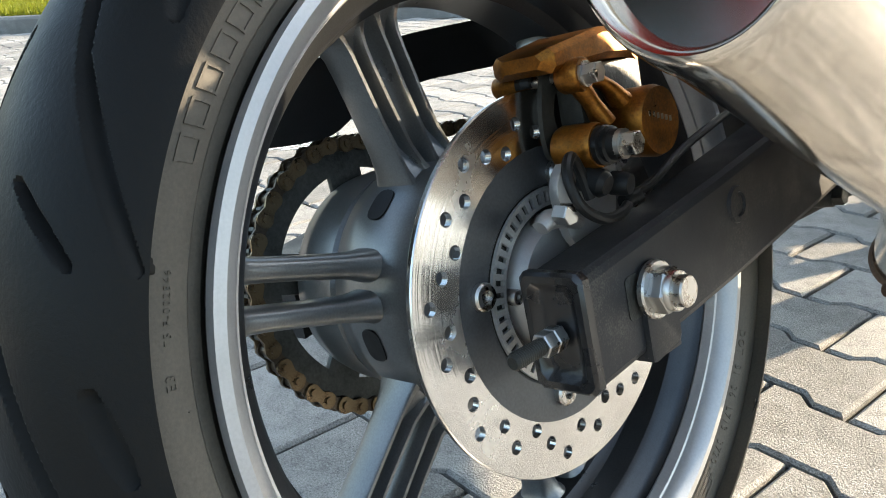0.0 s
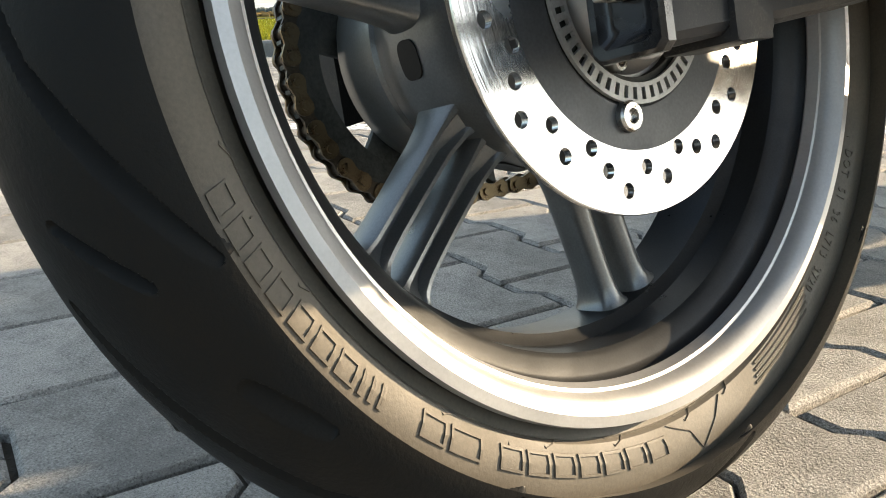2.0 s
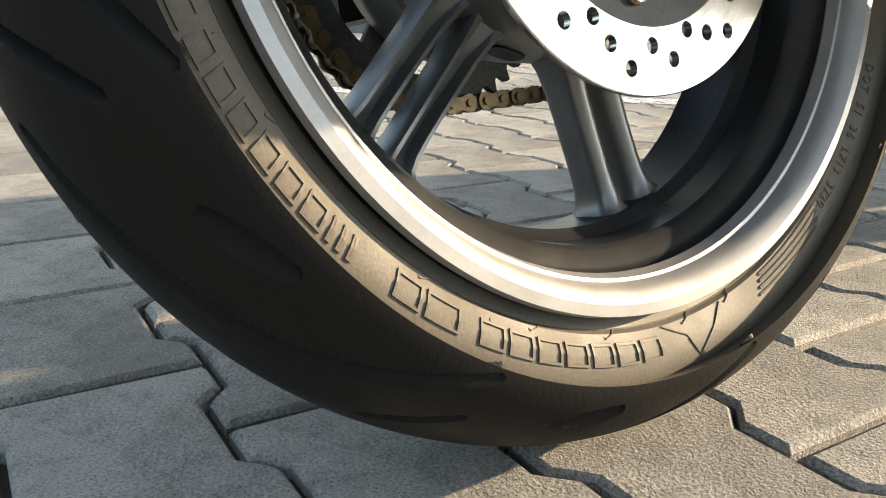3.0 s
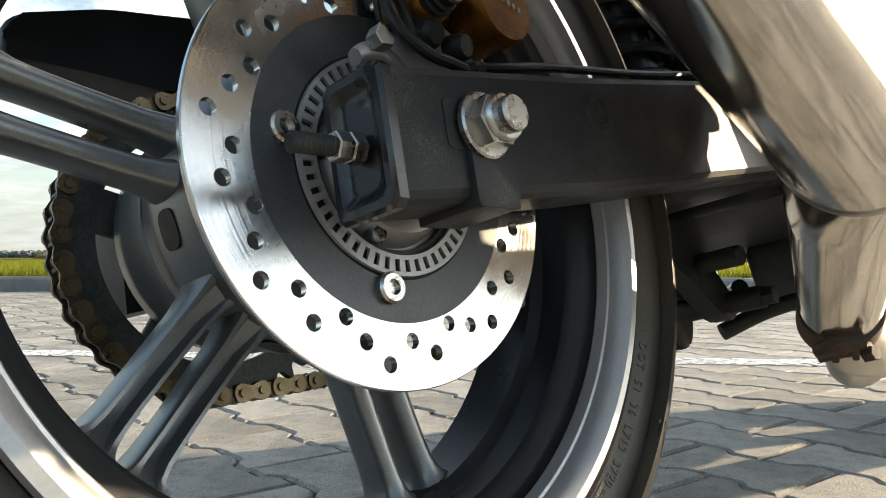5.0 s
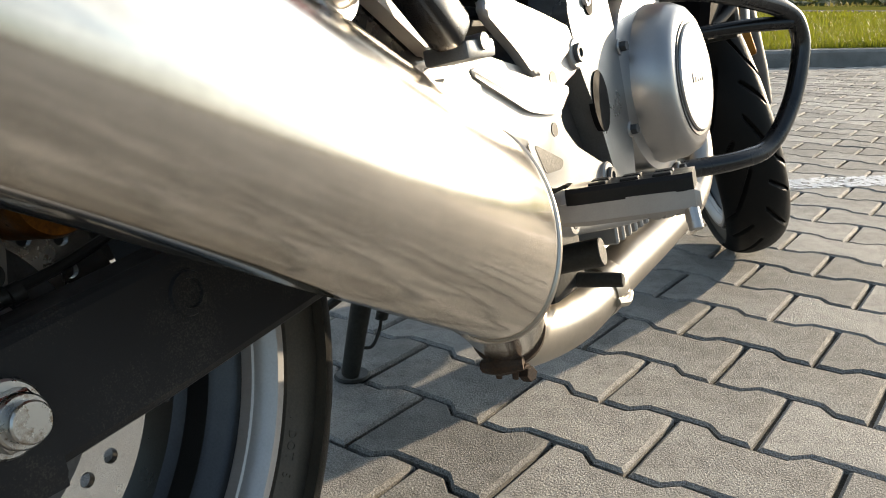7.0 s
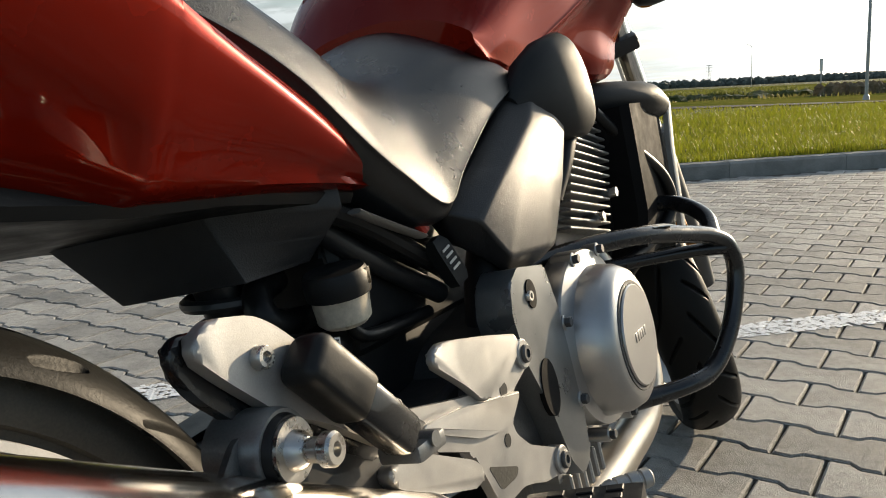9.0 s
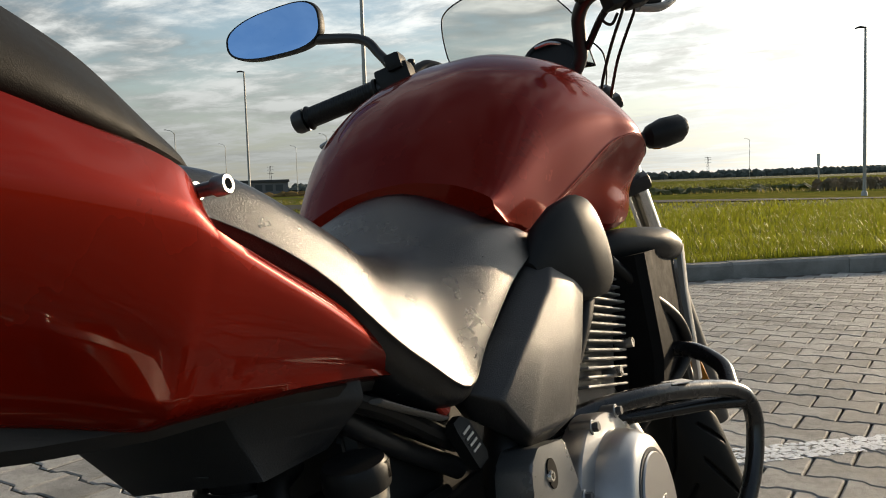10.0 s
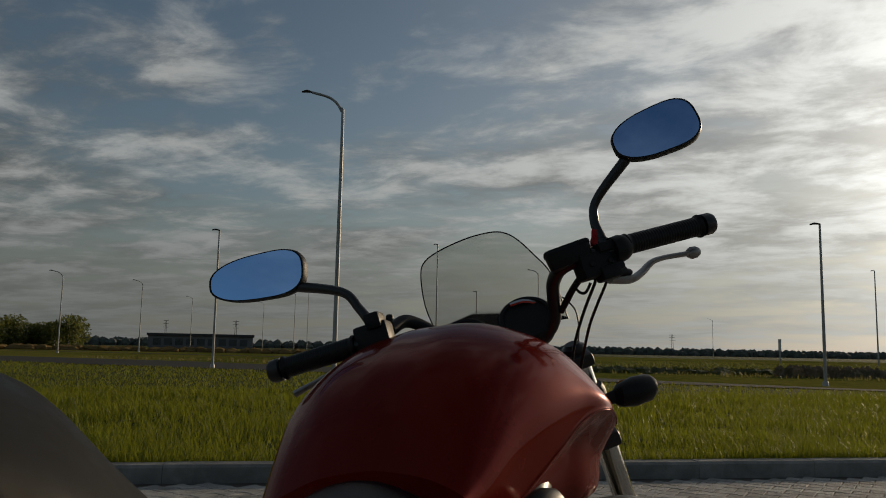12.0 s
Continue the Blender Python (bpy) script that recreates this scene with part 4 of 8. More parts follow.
def rear_hub():
    bm = bmesh.new()
    lathe(bm, [(-0.060, 0.020), (-0.060, 0.080), (-0.052, 0.088), (-0.030, 0.092), (0.000, 0.092), (0.022, 0.088), (0.040, 0.078), (0.060, 0.074), (0.060, 0.020)], RC, 72)
    hub = part("hub", bm, ALLOY, rear, "grey cast wheel hub, its oval openings painted as dark plugs")
    # the hub is uncut: black oval plugs paint the dark of its openings
    for k in range(6):
        a = 131.0 + 60 * k
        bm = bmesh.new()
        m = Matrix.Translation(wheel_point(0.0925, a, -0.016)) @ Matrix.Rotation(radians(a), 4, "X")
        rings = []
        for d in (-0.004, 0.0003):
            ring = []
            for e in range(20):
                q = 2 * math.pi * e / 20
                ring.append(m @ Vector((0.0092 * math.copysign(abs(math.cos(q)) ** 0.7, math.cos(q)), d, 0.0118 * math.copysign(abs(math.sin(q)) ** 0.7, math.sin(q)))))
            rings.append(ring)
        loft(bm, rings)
        part("hub_opening_shade", bm, HOSE, hub, "black oval plug painting the shade of an opening")
    bm = bmesh.new()
    lathe(bm, [(-0.120, 0.020), (-0.120, 0.072), (-0.112, 0.080), (-0.095, 0.083), (-0.066, 0.083), (-0.062, 0.078), (-0.062, 0.020)], RC, 64)
    part("sprocket_carrier", bm, ALLOY, rear, "grey cast sprocket carrier drum")
    # carrier of the brake disc
    bm = bmesh.new()
    lathe(bm, [(DISC_X - 0.0035, 0.0640), (DISC_X + 0.0015, 0.0640), (DISC_X + 0.0024, 0.0650), (DISC_X + 0.0024, 0.0885), (DISC_X + 0.0012, 0.0900), (DISC_X - 0.0035, 0.0900)], RC, 120, closed=True)
    part("disc_carrier", bm, DARK_STEEL, rear, "dark painted disc carrier")
    bm = bmesh.new()
    lathe(bm, [(0.055, 0.018), (0.055, 0.060), (DISC_X - 0.004, 0.060), (DISC_X - 0.004, 0.046), (DISC_X + 0.010, 0.040), (DISC_X + 0.012, 0.018)], RC, 64)
    part("bearing_housing", bm, CAST_GREY, rear, "bare alloy bearing housing")
    for k in range(4):
        cap_screw("disc_bolt", wheel_point(0.0705, 168.5 + 90 * k, DISC_X + 0.001), (1, 0, 0), 0.0088, 0.0062, rear)
    for k in range(5):
        cap_screw("ring_screw", wheel_point(0.044, 173 + 72 * k, DISC_X), (1, 0, 0), 0.0052, 0.0075, rear)


def toothed_ring():
    """The slotted speed ring inside the disc."""
    bm = bmesh.new()
    r0, r1, r2, r3, n = 0.0515, 0.0540, 0.0608, 0.0632, 50
    x0, x1 = DISC_X + 0.002, DISC_X + 0.0045
    for a, b in ((r0, r1), (r2, r3)):
        lathe(bm, [(x0, a), (x1, a), (x1, b), (x0, b)], RC, 100, closed=True)
    for k in range(n):
        a0, a1 = 360 * (k - 0.27) / n, 360 * (k + 0.27) / n
        p = [wheel_point(r, a, x) for x in (x0, x1) for r, a in ((r1 - 0.0002, a0), (r1 - 0.0002, a1), (r2 + 0.0002, a1), (r2 + 0.0002, a0))]
        v = [bm.verts.new(q) for q in p]
        for f in ((0, 1, 2, 3), (4, 5, 6, 7), (0, 1, 5, 4), (2, 3, 7, 6), (1, 2, 6, 5), (3, 0, 4, 7)):
            bm.faces.new([v[i] for i in f])
    part("speed_ring", bm, RING_STEEL, rear, "bright slotted speed sensor ring", smooth=20)
    bm = bmesh.new()
    lathe(bm, [(DISC_X - 0.004, 0.048), (DISC_X + 0.001, 0.048), (DISC_X + 0.001, 0.0645), (DISC_X - 0.004, 0.0645)], RC, 64, closed=True)
    part("ring_backing", bm, GREASE, rear)


def sprocket_and_chain():
    n, x = 43, -0.130
    rp = 0.0159 / (2 * math.sin(math.pi / n))
    bm = bmesh.new()
    outline = []
    for k in range(n):
        for f, r in ((0.0, rp - 0.0052), (0.22, rp - 0.003), (0.42, rp + 0.0045), (0.58, rp + 0.0045), (0.78, rp - 0.003)):
            a = 2 * math.pi * (k + f) / n
            outline.append((r, a))
    rings = []
    for xx, rr in ((x - 0.0035, 0.086), (x - 0.0035, None), (x + 0.0035, None), (x + 0.0035, 0.086)):
        rings.append([(xx, RC[1] + (rr or r) * math.cos(a), RC[2] + (rr or r) * math.sin(a)) for r, a in outline])
    rings.append(rings[0])
    loft(bm, rings, caps=False)
    arms = []
    for k in range(5):
        a = radians(20 + 72 * k)
        m = Matrix.Translation((x, 0, ZW)) @ Matrix.Rotation(a, 4, "X")
        arm = bmesh.new()
        box(arm, (-0.003, 0.060, -0.016), (0.003, 0.089, 0.016), 0.003, m=m)
        arms.append(arm)
    ring = part("sprocket", bm, SPROCKET, rear, "greasy dark rear sprocket with large openings", smooth=25)
    for arm in arms:
        part("sprocket_arm", arm, SPROCKET, ring)
    bm = bmesh.new()
    lathe(bm, [(x - 0.0025, 0.030), (x + 0.0025, 0.030), (x + 0.0025, 0.066), (x - 0.0025, 0.066)], RC, 48, closed=True)
    part("sprocket_centre", bm, SPROCKET, ring)
    # the chain runs round the sprocket and forward to the gearbox
    front, rf = Vector((x, 0.60, 0.335)), 0.041
    path = []
    back = Vector((x, 0.0, ZW))
    up_dir = Vector((0, front.y - back.y, front.z - back.z)).normalized()
    nrm = Vector((0, -up_dir.z, up_dir.y))
    k = (rp - rf) / (front - back).length
    top_n = (nrm * math.sqrt(1 - k * k) - up_dir * k).normalized()
    bot_n = (-nrm * math.sqrt(1 - k * k) - up_dir * k).normalized()
    t0, t1 = back + top_n * rp, front + top_n * rf
    b0, b1 = back + bot_n * rp, front + bot_n * rf
    length = (t1 - t0).length
    pitch = 0.0159
    a_top, a_bot = math.atan2(top_n.z, top_n.y), math.atan2(bot_n.z, bot_n.y)
    if a_bot < a_top:
        a_bot += 2 * math.pi
    m_top = int(length / pitch)
    for i in range(m_top, 0, -1):
        path.append(t0 + (t1 - t0) * (i * pitch / length))
    steps = int((a_bot - a_top) * rp / pitch)
    for i in range(steps + 1):
        a = a_top + (a_bot - a_top) * i / steps
        path.append(back + Vector((0, math.cos(a), math.sin(a))) * rp)
    for i in range(1, m_top + 1):
        sag = -0.020 * math.sin(math.pi * i / m_top)
        path.append(b0 + (b1 - b0) * (i * pitch / length) + Vector((0, 0, sag)))

    def link_mesh(outer):
        bm = bmesh.new()
        h = pitch / 2
        xo = 0.0072 if outer else 0.0052
        for s in (-1, 1):
            pts = []
            for e in range(24):
                q = 2 * math.pi * e / 24
                px = math.cos(q)
                pts.append((h * math.copysign(1, px) * min(1.0, abs(px) * 3.0) + 0.0066 * px, 0.0072 * math.sin(q) * (0.62 if abs(px) < 0.2 else 1.0)))
            plate(bm, pts, s * xo - 0.0010, s * xo + 0.0010)
            if outer:
                for e in (-h, h):
                    cyl(bm, (s * xo, e, 0), (s * (xo + 0.0028), e, 0), 0.0030, seg=12)
        if not outer:
            for e in (-h, h):
                cyl(bm, (-0.0045, e, 0), (0.0045, e, 0), 0.0050, seg=12)
        bmesh.ops.recalc_face_normals(bm, faces=bm.faces)
        me = bpy.data.meshes.new("chain_link")
        bm.to_mesh(me)
        bm.free()
        me.materials.append(CHAIN_BRASS if outer else CHAIN_DARK)
        me.polygons.foreach_set("use_smooth", [True] * len(me.polygons))
        me.set_sharp_from_angle(angle=radians(30))
        return me

    kinds = link_mesh(True), link_mesh(False)
    core = bmesh.new()
    sweep(core, path, 0.0030, 6, 1)
    chain = part("chain", core, CHAIN_DARK, bike, "worn gold drive chain, brown with grease")
    for i, (p, q) in enumerate(zip(path, path[1:])):
        d = q - p
        ob = new("chain_link", kinds[i % 2])
        ob.parent = chain
        ob.matrix_basis = Matrix.Translation((p + q) / 2) @ Matrix.Rotation(math.atan2(d.z, d.y), 4, "X")


RADII = (0.102, 0.111, 0.098, 0.1065, 0.094)
drilled_disc("brake_disc", rear, RC, DISC_X, 0.0048, 0.0885, 0.1240, [(160.5 + 9 * k, RADII[k % 5]) for k in range(40)], 0.0046, DISC_STEEL, "bright worn rear brake disc drilled with small holes")
rear_hub()
toothed_ring()
sprocket_and_chain()


# ---- raised marks on the rear tyre's sidewall ----
SIDE_R = (0.2365, 0.2395, 0.2465, 0.2485, 0.2585, 0.2705, 0.2765)
SIDE_X = (0.0505, 0.0585, 0.0605, 0.0640, 0.0675, 0.0680, 0.0665)


def on_sidewall(s, up, a0, r0, proud):
    """A point of the sidewall: s metres clockwise from angle a0, up metres outwards from radius r0."""
    r = r0 + up
    a = radians(a0) - s / r0
    x = float(np.interp(r, SIDE_R, SIDE_X)) + proud
    return Vector((x, r * math.cos(a), ZW + r * math.sin(a)))


def raised_words(words, a0, r0, size, name="sidewall_text"):
    """Words in the built-in font, laid round the sidewall, tops outwards."""
    cu = bpy.data.curves.new("letters", "FONT")
    cu.body, cu.size, cu.space_character = words, size, 1.25
    cu.resolution_u = 2
    ob = bpy.data.objects.new("letters", cu)
    me = ob.to_mesh()
    bm = bmesh.new()
    lo = [v.co.copy() for v in me.vertices]
    for proud in (0.0, 0.0007):
        vs = [bm.verts.new(on_sidewall(c.x, c.y, a0, r0, proud)) for c in lo]
        if proud:
            for f in me.polygons:
                bm.faces.new([vs[i] for i in f.vertices])
            for i, j in me.edge_keys:
                if sum(1 for f in me.polygons if i in f.vertices and j in f.vertices) == 1:
                    bm.faces.new((first[i], first[j], vs[j], vs[i]))
        first = vs
    ob.to_mesh_clear()
    bpy.data.objects.remove(ob)
    part(name, bm, SIDEWALL, tyre, smooth=0)


def open_block(bm, s, w, height, a0, r0, line):
    """A leaning open block, standing a little proud of the rubber."""
    lean = height * 0.18
    rim = [(0, 0), (0.33, 0), (0.67, 0), (1, 0), (1, 0.5), (1, 1), (0.67, 1), (0.33, 1), (0, 1), (0, 0.5)]
    loops = []
    for inset, proud in ((0, -0.0003), (0, 0.0008), (line, 0.0008), (line, -0.0003)):
        loop = []
        for u, v in rim:
            x, y = inset + u * (w - 2 * inset), inset + v * (height - 2 * inset)
            loop.append(bm.verts.new(on_sidewall(s + x - lean * y / height, y, a0, r0, proud)))
        loops.append(loop)
    for p, q in zip(loops, loops[1:]):
        for i in range(len(rim)):
            j = (i + 1) % len(rim)
            bm.faces.new((p[i], p[j], q[j], q[i]))


def raised_frames(a0, r0, cells, height, width, gap, line=0.0014, rows=None):
    """Plain open blocks in a row, in place of a name."""
    s, joined = 0.0, rows
    for c in cells:
        if not c:
            s += width * 0.6
            continue
        bm = bmesh.new() if joined is None else joined
        open_block(bm, s, width * c, height, a0, r0, line)
        if joined is None:
            part("sidewall_mark", bm, SIDEWALL, tyre, smooth=0)
        s += width * c + gap


def raised_line(points, wide=0.0008):
    pts = []
    for (s0, u0), (s1, u1) in zip(points, points[1:]):
        n = max(1, int(math.hypot(s1 - s0, u1 - u0) / 0.004))
        pts += [on_sidewall(s0 + (s1 - s0) * k / n, u0 + (u1 - u0) * k / n, 0, 0.245, 0.0003) for k in range(n)]
    pts.append(on_sidewall(*points[-1], 0, 0.245, 0.0003))
    bm = bmesh.new()
    sweep(bm, pts, wide / 2, 5, 1)
    part("sidewall_line", bm, SIDEWALL, tyre, smooth=0)


raised_words("DOT  51  36  L713  3720", -27.0, 0.2520, 0.0088)
raised_words("TWI", 59.0, 0.2710, 0.0050)
raised_words("E3", 172.5, 0.2570, 0.0070)
raised_words("75 F-002846", 168.0, 0.2575, 0.0052)
raised_frames(-93.0, 0.2530, (1, 1, 1, 1, 1, 1, 1, 0, 1.3, 1), 0.0120, 0.0155, 0.0028)
raised_frames(-138.0, 0.2545, (0.25, 0.25, 0.25, 1, 1, 1, 1, 1, 1, 1), 0.0110, 0.0115, 0.0030)
raised_frames(150.0, 0.2530, (1, 1, 1, 1, 1, 1, 1), 0.0110, 0.0125, 0.0040)
fine_print = bmesh.new()
for k in range(4):
    raised_frames(-53.5 - 0.8 * k, 0.2500 + 0.0032 * k, (1,) * 26, 0.0020, 0.0022, 0.0007, 0.0006, fine_print)
tagged(part("sidewall_fine_print", fine_print, SIDEWALL, tyre, smooth=0), kind="stuff")
arc = radians(1) * 0.245
raised_line([(60 * arc + 3 * arc * k, 0.0015) for k in range(44)])
for d in (77, 86, 100, 112, 128, 150, 165):
    raised_line([(d * arc, 0.0015), ((d + 2.0) * arc, 0.006), ((d + 3.5) * arc, 0.0015)])
raised_line([(80 * arc, 0.004), (86 * arc, 0.026), (88 * arc, 0.012), (92 * arc, 0.004)])
for d in (25, 50, 70, 120, 160, 185):
    raised_line([(d * arc, 0.002), (d * arc, 0.008)])


# ---- swing arm, caliper, muffler and pipes ----
def swing_arm():
    bm = bmesh.new()
    rings = []
    for y, lo, hi, x0, x1 in ((-0.054, 0.277, 0.345, 0.094, 0.137), (0.10, 0.291, 0.364, 0.094, 0.137), (0.25, 0.309, 0.386, 0.094, 0.137), (0.40, 0.328, 0.408, 0.092, 0.135), (0.53, 0.340, 0.424, 0.060, 0.130)):
        c = 0.006
        rings.append([(x0 + c, y, lo), (x1 - c, y, lo), (x1 - 0.002, y, lo + 0.002), (x1, y, lo + c), (x1, y, hi - c), (x1 - 0.002, y, hi - 0.002), (x1 - c, y, hi), (x0 + c, y, hi), (x0, y, hi - c), (x0, y, lo + c)])
    loft(bm, rings)
    arm = part("swing_arm", bm, ARM_PAINT, bike, "satin black box-section steel swing arm, dusty", smooth=24)
    bm = bmesh.new()
    rings = []
    for y, lo, hi, x0, x1 in ((-0.054, 0.277, 0.345, -0.205, -0.162), (0.25, 0.330, 0.396, -0.205, -0.162), (0.53, 0.362, 0.430, -0.190, -0.12)):
        rings.append([(x0, y, lo), (x1, y, lo), (x1, y, hi), (x0, y, hi)])
    loft(bm, rings)
    cyl(bm, (-0.19, 0.53, 0.385), (0.13, 0.53, 0.385), 0.034)
    box(bm, (-0.17, 0.36, 0.33), (0.10, 0.46, 0.41), 0.01)
    part("cross_member", bm, ARM_PAINT, arm)
    # pressed black cap on the open end
    bm = bmesh.new()
    rings = []
    for y, i in ((-0.053, 0.0), (-0.0585, 0.0), (-0.0605, 0.002), (-0.0605, 0.006), (-0.0565, 0.0095), (-0.0560, 0.014)):
        x0, x1, z0, z1 = 0.0925 + i, 0.1375 - i, 0.2755 + i, 0.3465 - i
        k = 0.004
        rings.append([(x0 + k, y, z0), (x1 - k, y, z0), (x1, y, z0 + k), (x1, y, z1 - k), (x1 - k, y, z1), (x0 + k, y, z1), (x0, y, z1 - k), (x0, y, z0 + k)])
    loft(bm, rings)
    part("end_cap", bm, GLOSS_BLACK, arm, "pressed black end cap")
    bm = bmesh.new()
    cyl(bm, (0.1145, -0.056, 0.309), (0.1145, -0.098, 0.3085), 0.0046, seg=16, bevel=0.001)
    for k in range(14):
        lathe(bm, [(-0.0008, 0.0046), (0, 0.0051), (0.0008, 0.0046)], (0.1145, -0.074 - 0.0017 * k, 0.309), 16, "y")
    part("adjuster_bolt", bm, GREASE, arm, "dark threaded chain adjuster bolt")
    bm = bmesh.new()
    hexagon(bm, (0.1145, -0.0585, 0.309), (0.1145, -0.0660, 0.309), 0.0135)
    hexagon(bm, (0.1145, -0.0665, 0.309), (0.1145, -0.0745, 0.309), 0.0130)
    part("adjuster_nut", bm, ZINC, arm, "zinc plated lock nuts")
    # sliding plate under the axle nut
    bm = bmesh.new()
    plate(bm, [(-0.010, 0.2760), (0.022, 0.2800), (0.022, 0.318), (0.014, 0.334), (-0.006, 0.334), (-0.010, 0.320)], 0.1365, 0.1405, 0.001, rounding=0.004)
    box(bm, (0.096, -0.0098, 0.2768), (0.1400, 0.0215, 0.2840), 0.001, m=Matrix.Translation((0, 0, 0)))
    part("axle_plate", bm, ARM_PAINT, arm, "folded black axle plate")
    # the axle slot is only a dark patch on the arm, shade in its colour
    bm = bmesh.new()
    plate(bm, [(-0.022, 0.306), (-0.008, 0.306), (-0.008, 0.332), (-0.022, 0.332)], 0.1368, 0.1376, rounding=0.004)
    part("axle_slot_shade", bm, GREASE, arm, "dark patch painting the axle slot's shade")
    bm = bmesh.new()
    turned(bm, (0.1395, 0.002, 0.3185), (0.1435, 0.002, 0.3185), [(0, 0), (0, 0.0175), (0.7, 0.0175), (1, 0.0165), (1, 0)], 40)
    axle = part("axle_washer", bm, ZINC, arm, "zinc plated axle washer")
    bm = bmesh.new()
    hexagon(bm, (0.1435, 0.002, 0.3185), (0.1530, 0.002, 0.3185), 0.0245)
    turned(bm, (0.1525, 0.002, 0.3185), (0.1565, 0.002, 0.3185), [(0, 0), (0, 0.0124), (0.75, 0.0122), (1, 0.0114), (1, 0)], 32)
    part("axle_nut", bm, ZINC, axle, "rust-flecked plated axle nut")
    bm = bmesh.new()
    turned(bm, (0.1505, 0.002, 0.3185), (0.1625, 0.002, 0.3185), [(0, 0), (0, 0.0094), (0.92, 0.0094), (1.0, 0.0086), (1.0, 0)], 32)
    part("axle_end", bm, ZINC, axle, "dull steel axle end")
    bm = bmesh.new()
    turned(bm, (0.1366, 0.113, 0.341), (0.1392, 0.113, 0.341), [(0, 0), (0, 0.0130), (1, 0.0120), (1, 0.0085), (0.2, 0.0080), (0.2, 0)], 32)
    part("arm_boss", bm, ARM_PAINT, arm, "round boss with a sunken hole")
    bm = bmesh.new()
    plate(bm, [(-0.135, 0.441), (-0.133, 0.469), (-0.067, 0.487), (0.017, 0.496), (0.10, 0.502), (0.262, 0.508), (0.34, 0.490), (0.33, 0.455), (0.26, 0.461), (0.10, 0.461), (0.03, 0.452), (-0.008, 0.433), (-0.043, 0.433), (-0.075, 0.437)], -0.168, -0.124, 0.006, 3, rounding=0.012)
    part("chain_guard", bm, BLACK_PLASTIC, arm, "black plastic chain guard")


def caliper():
    # dark inner half and pads behind the gold parts
    bm = bmesh.new()
    box(bm, (0.036, 0.018, 0.402), (0.062, 0.094, 0.456), 0.006)
    box(bm, (0.074, 0.022, 0.404), (0.094, 0.092, 0.450), 0.006)
    cal = part("rear_caliper", bm, GREASE, bike, "gold anodised brake caliper with dark pads, dusty")
    # bridge over the disc
    bm = bmesh.new()
    rings = []
    for y, z0, z1, x0, x1 in ((-0.004, 0.454, 0.462, 0.056, 0.090), (0.002, 0.450, 0.465, 0.046, 0.096), (0.050, 0.452, 0.472, 0.042, 0.098), (0.078, 0.450, 0.470, 0.044, 0.096), (0.092, 0.440, 0.460, 0.050, 0.092)):
        c = 0.004
        rings.append([(x0 + c, y, z0), (x1 - c, y, z0), (x1, y, z0 + c), (x1, y, z1 - c), (x1 - c, y, z1), (x0 + c, y, z1), (x0, y, z1 - c), (x0, y, z0 + c)])
    loft(bm, rings)
    part("bridge", bm, GOLD, cal, "gold caliper bridge")
    bm = bmesh.new()
    turned(bm, (0.078, 0.065, 0.4085), (0.1195, 0.0655, 0.4080), [(0, 0), (0, 0.0215), (0.70, 0.0225), (0.90, 0.0228), (1.0, 0.0212), (1.0, 0.0)], 48)
    cup = part("piston_housing", bm, GOLD, cal, "round gold piston housing")
    bm = bmesh.new()
    m = Matrix.Translation((0.1196, 0.0655, 0.408))
    for k in range(6):
        y = -0.0125 + 0.0044 * k
        box(bm, (0.0, y, 0.0045 - 0.0014 * k), (0.0003, y + 0.0024, 0.0080 - 0.0014 * k), m=m)
    part("cast_marks", bm, ZINC, cup, "worn stamped marks")
    # slide pin: ear, bolt head, bright pin and its gold end boss
    bm = bmesh.new()
    turned(bm, (0.088, 0.016, 0.446), (0.1045, 0.0165, 0.446), [(0, 0), (0, 0.0095), (0.1, 0.0105), (0.9, 0.0105), (1, 0.0095), (1, 0)], 28)
    sweep(bm, [(0.097, 0.018, 0.440), (0.100, 0.024, 0.428), (0.103, 0.030, 0.414)], [0.0085, 0.0070, 0.0095], 14, flat=0.75)
    sweep(bm, [(0.098, 0.022, 0.444), (0.100, 0.038, 0.438), (0.102, 0.052, 0.424)], [0.0065, 0.0055, 0.0090], 14, flat=0.75)
    ear = part("caliper_ear", bm, GOLD, cal, "gold ear with a web to the piston housing")
    bm = bmesh.new()
    turned(bm, (0.1040, 0.0165, 0.446), (0.1060, 0.0166, 0.446), [(0, 0), (0, 0.0078), (1, 0.0078), (1, 0)], 20)
    hexagon(bm, (0.1060, 0.0166, 0.446), (0.1150, 0.0170, 0.4458), 0.0115)
    part("pin_bolt", bm, ZINC, ear, "plated pin bolt")
    bm = bmesh.new()
    cyl(bm, (0.060, 0.0155, 0.446), (0.089, 0.016, 0.446), 0.0040, seg=18)
    part("slide_pin", bm, ZINC, cal, "bright slide pin")
    bm = bmesh.new()
    turned(bm, (0.056, 0.0150, 0.446), (0.066, 0.0155, 0.446), [(0, 0), (0, 0.0080), (0.5, 0.0088), (1, 0.0062), (1, 0)], 20)
    part("pin_boot", bm, HOSE, cal, "black rubber pin boot")
    bm = bmesh.new()
    turned(bm, (0.036, 0.0145, 0.446), (0.057, 0.0150, 0.446), [(0, 0), (0, 0.0072), (0.1, 0.0080), (0.9, 0.0080), (1, 0.0070), (1, 0)], 24)
    part("pin_boss", bm, GOLD, cal, "gold end boss of the pin")
    # lower slide lug with its boot and bolt
    bm = bmesh.new()
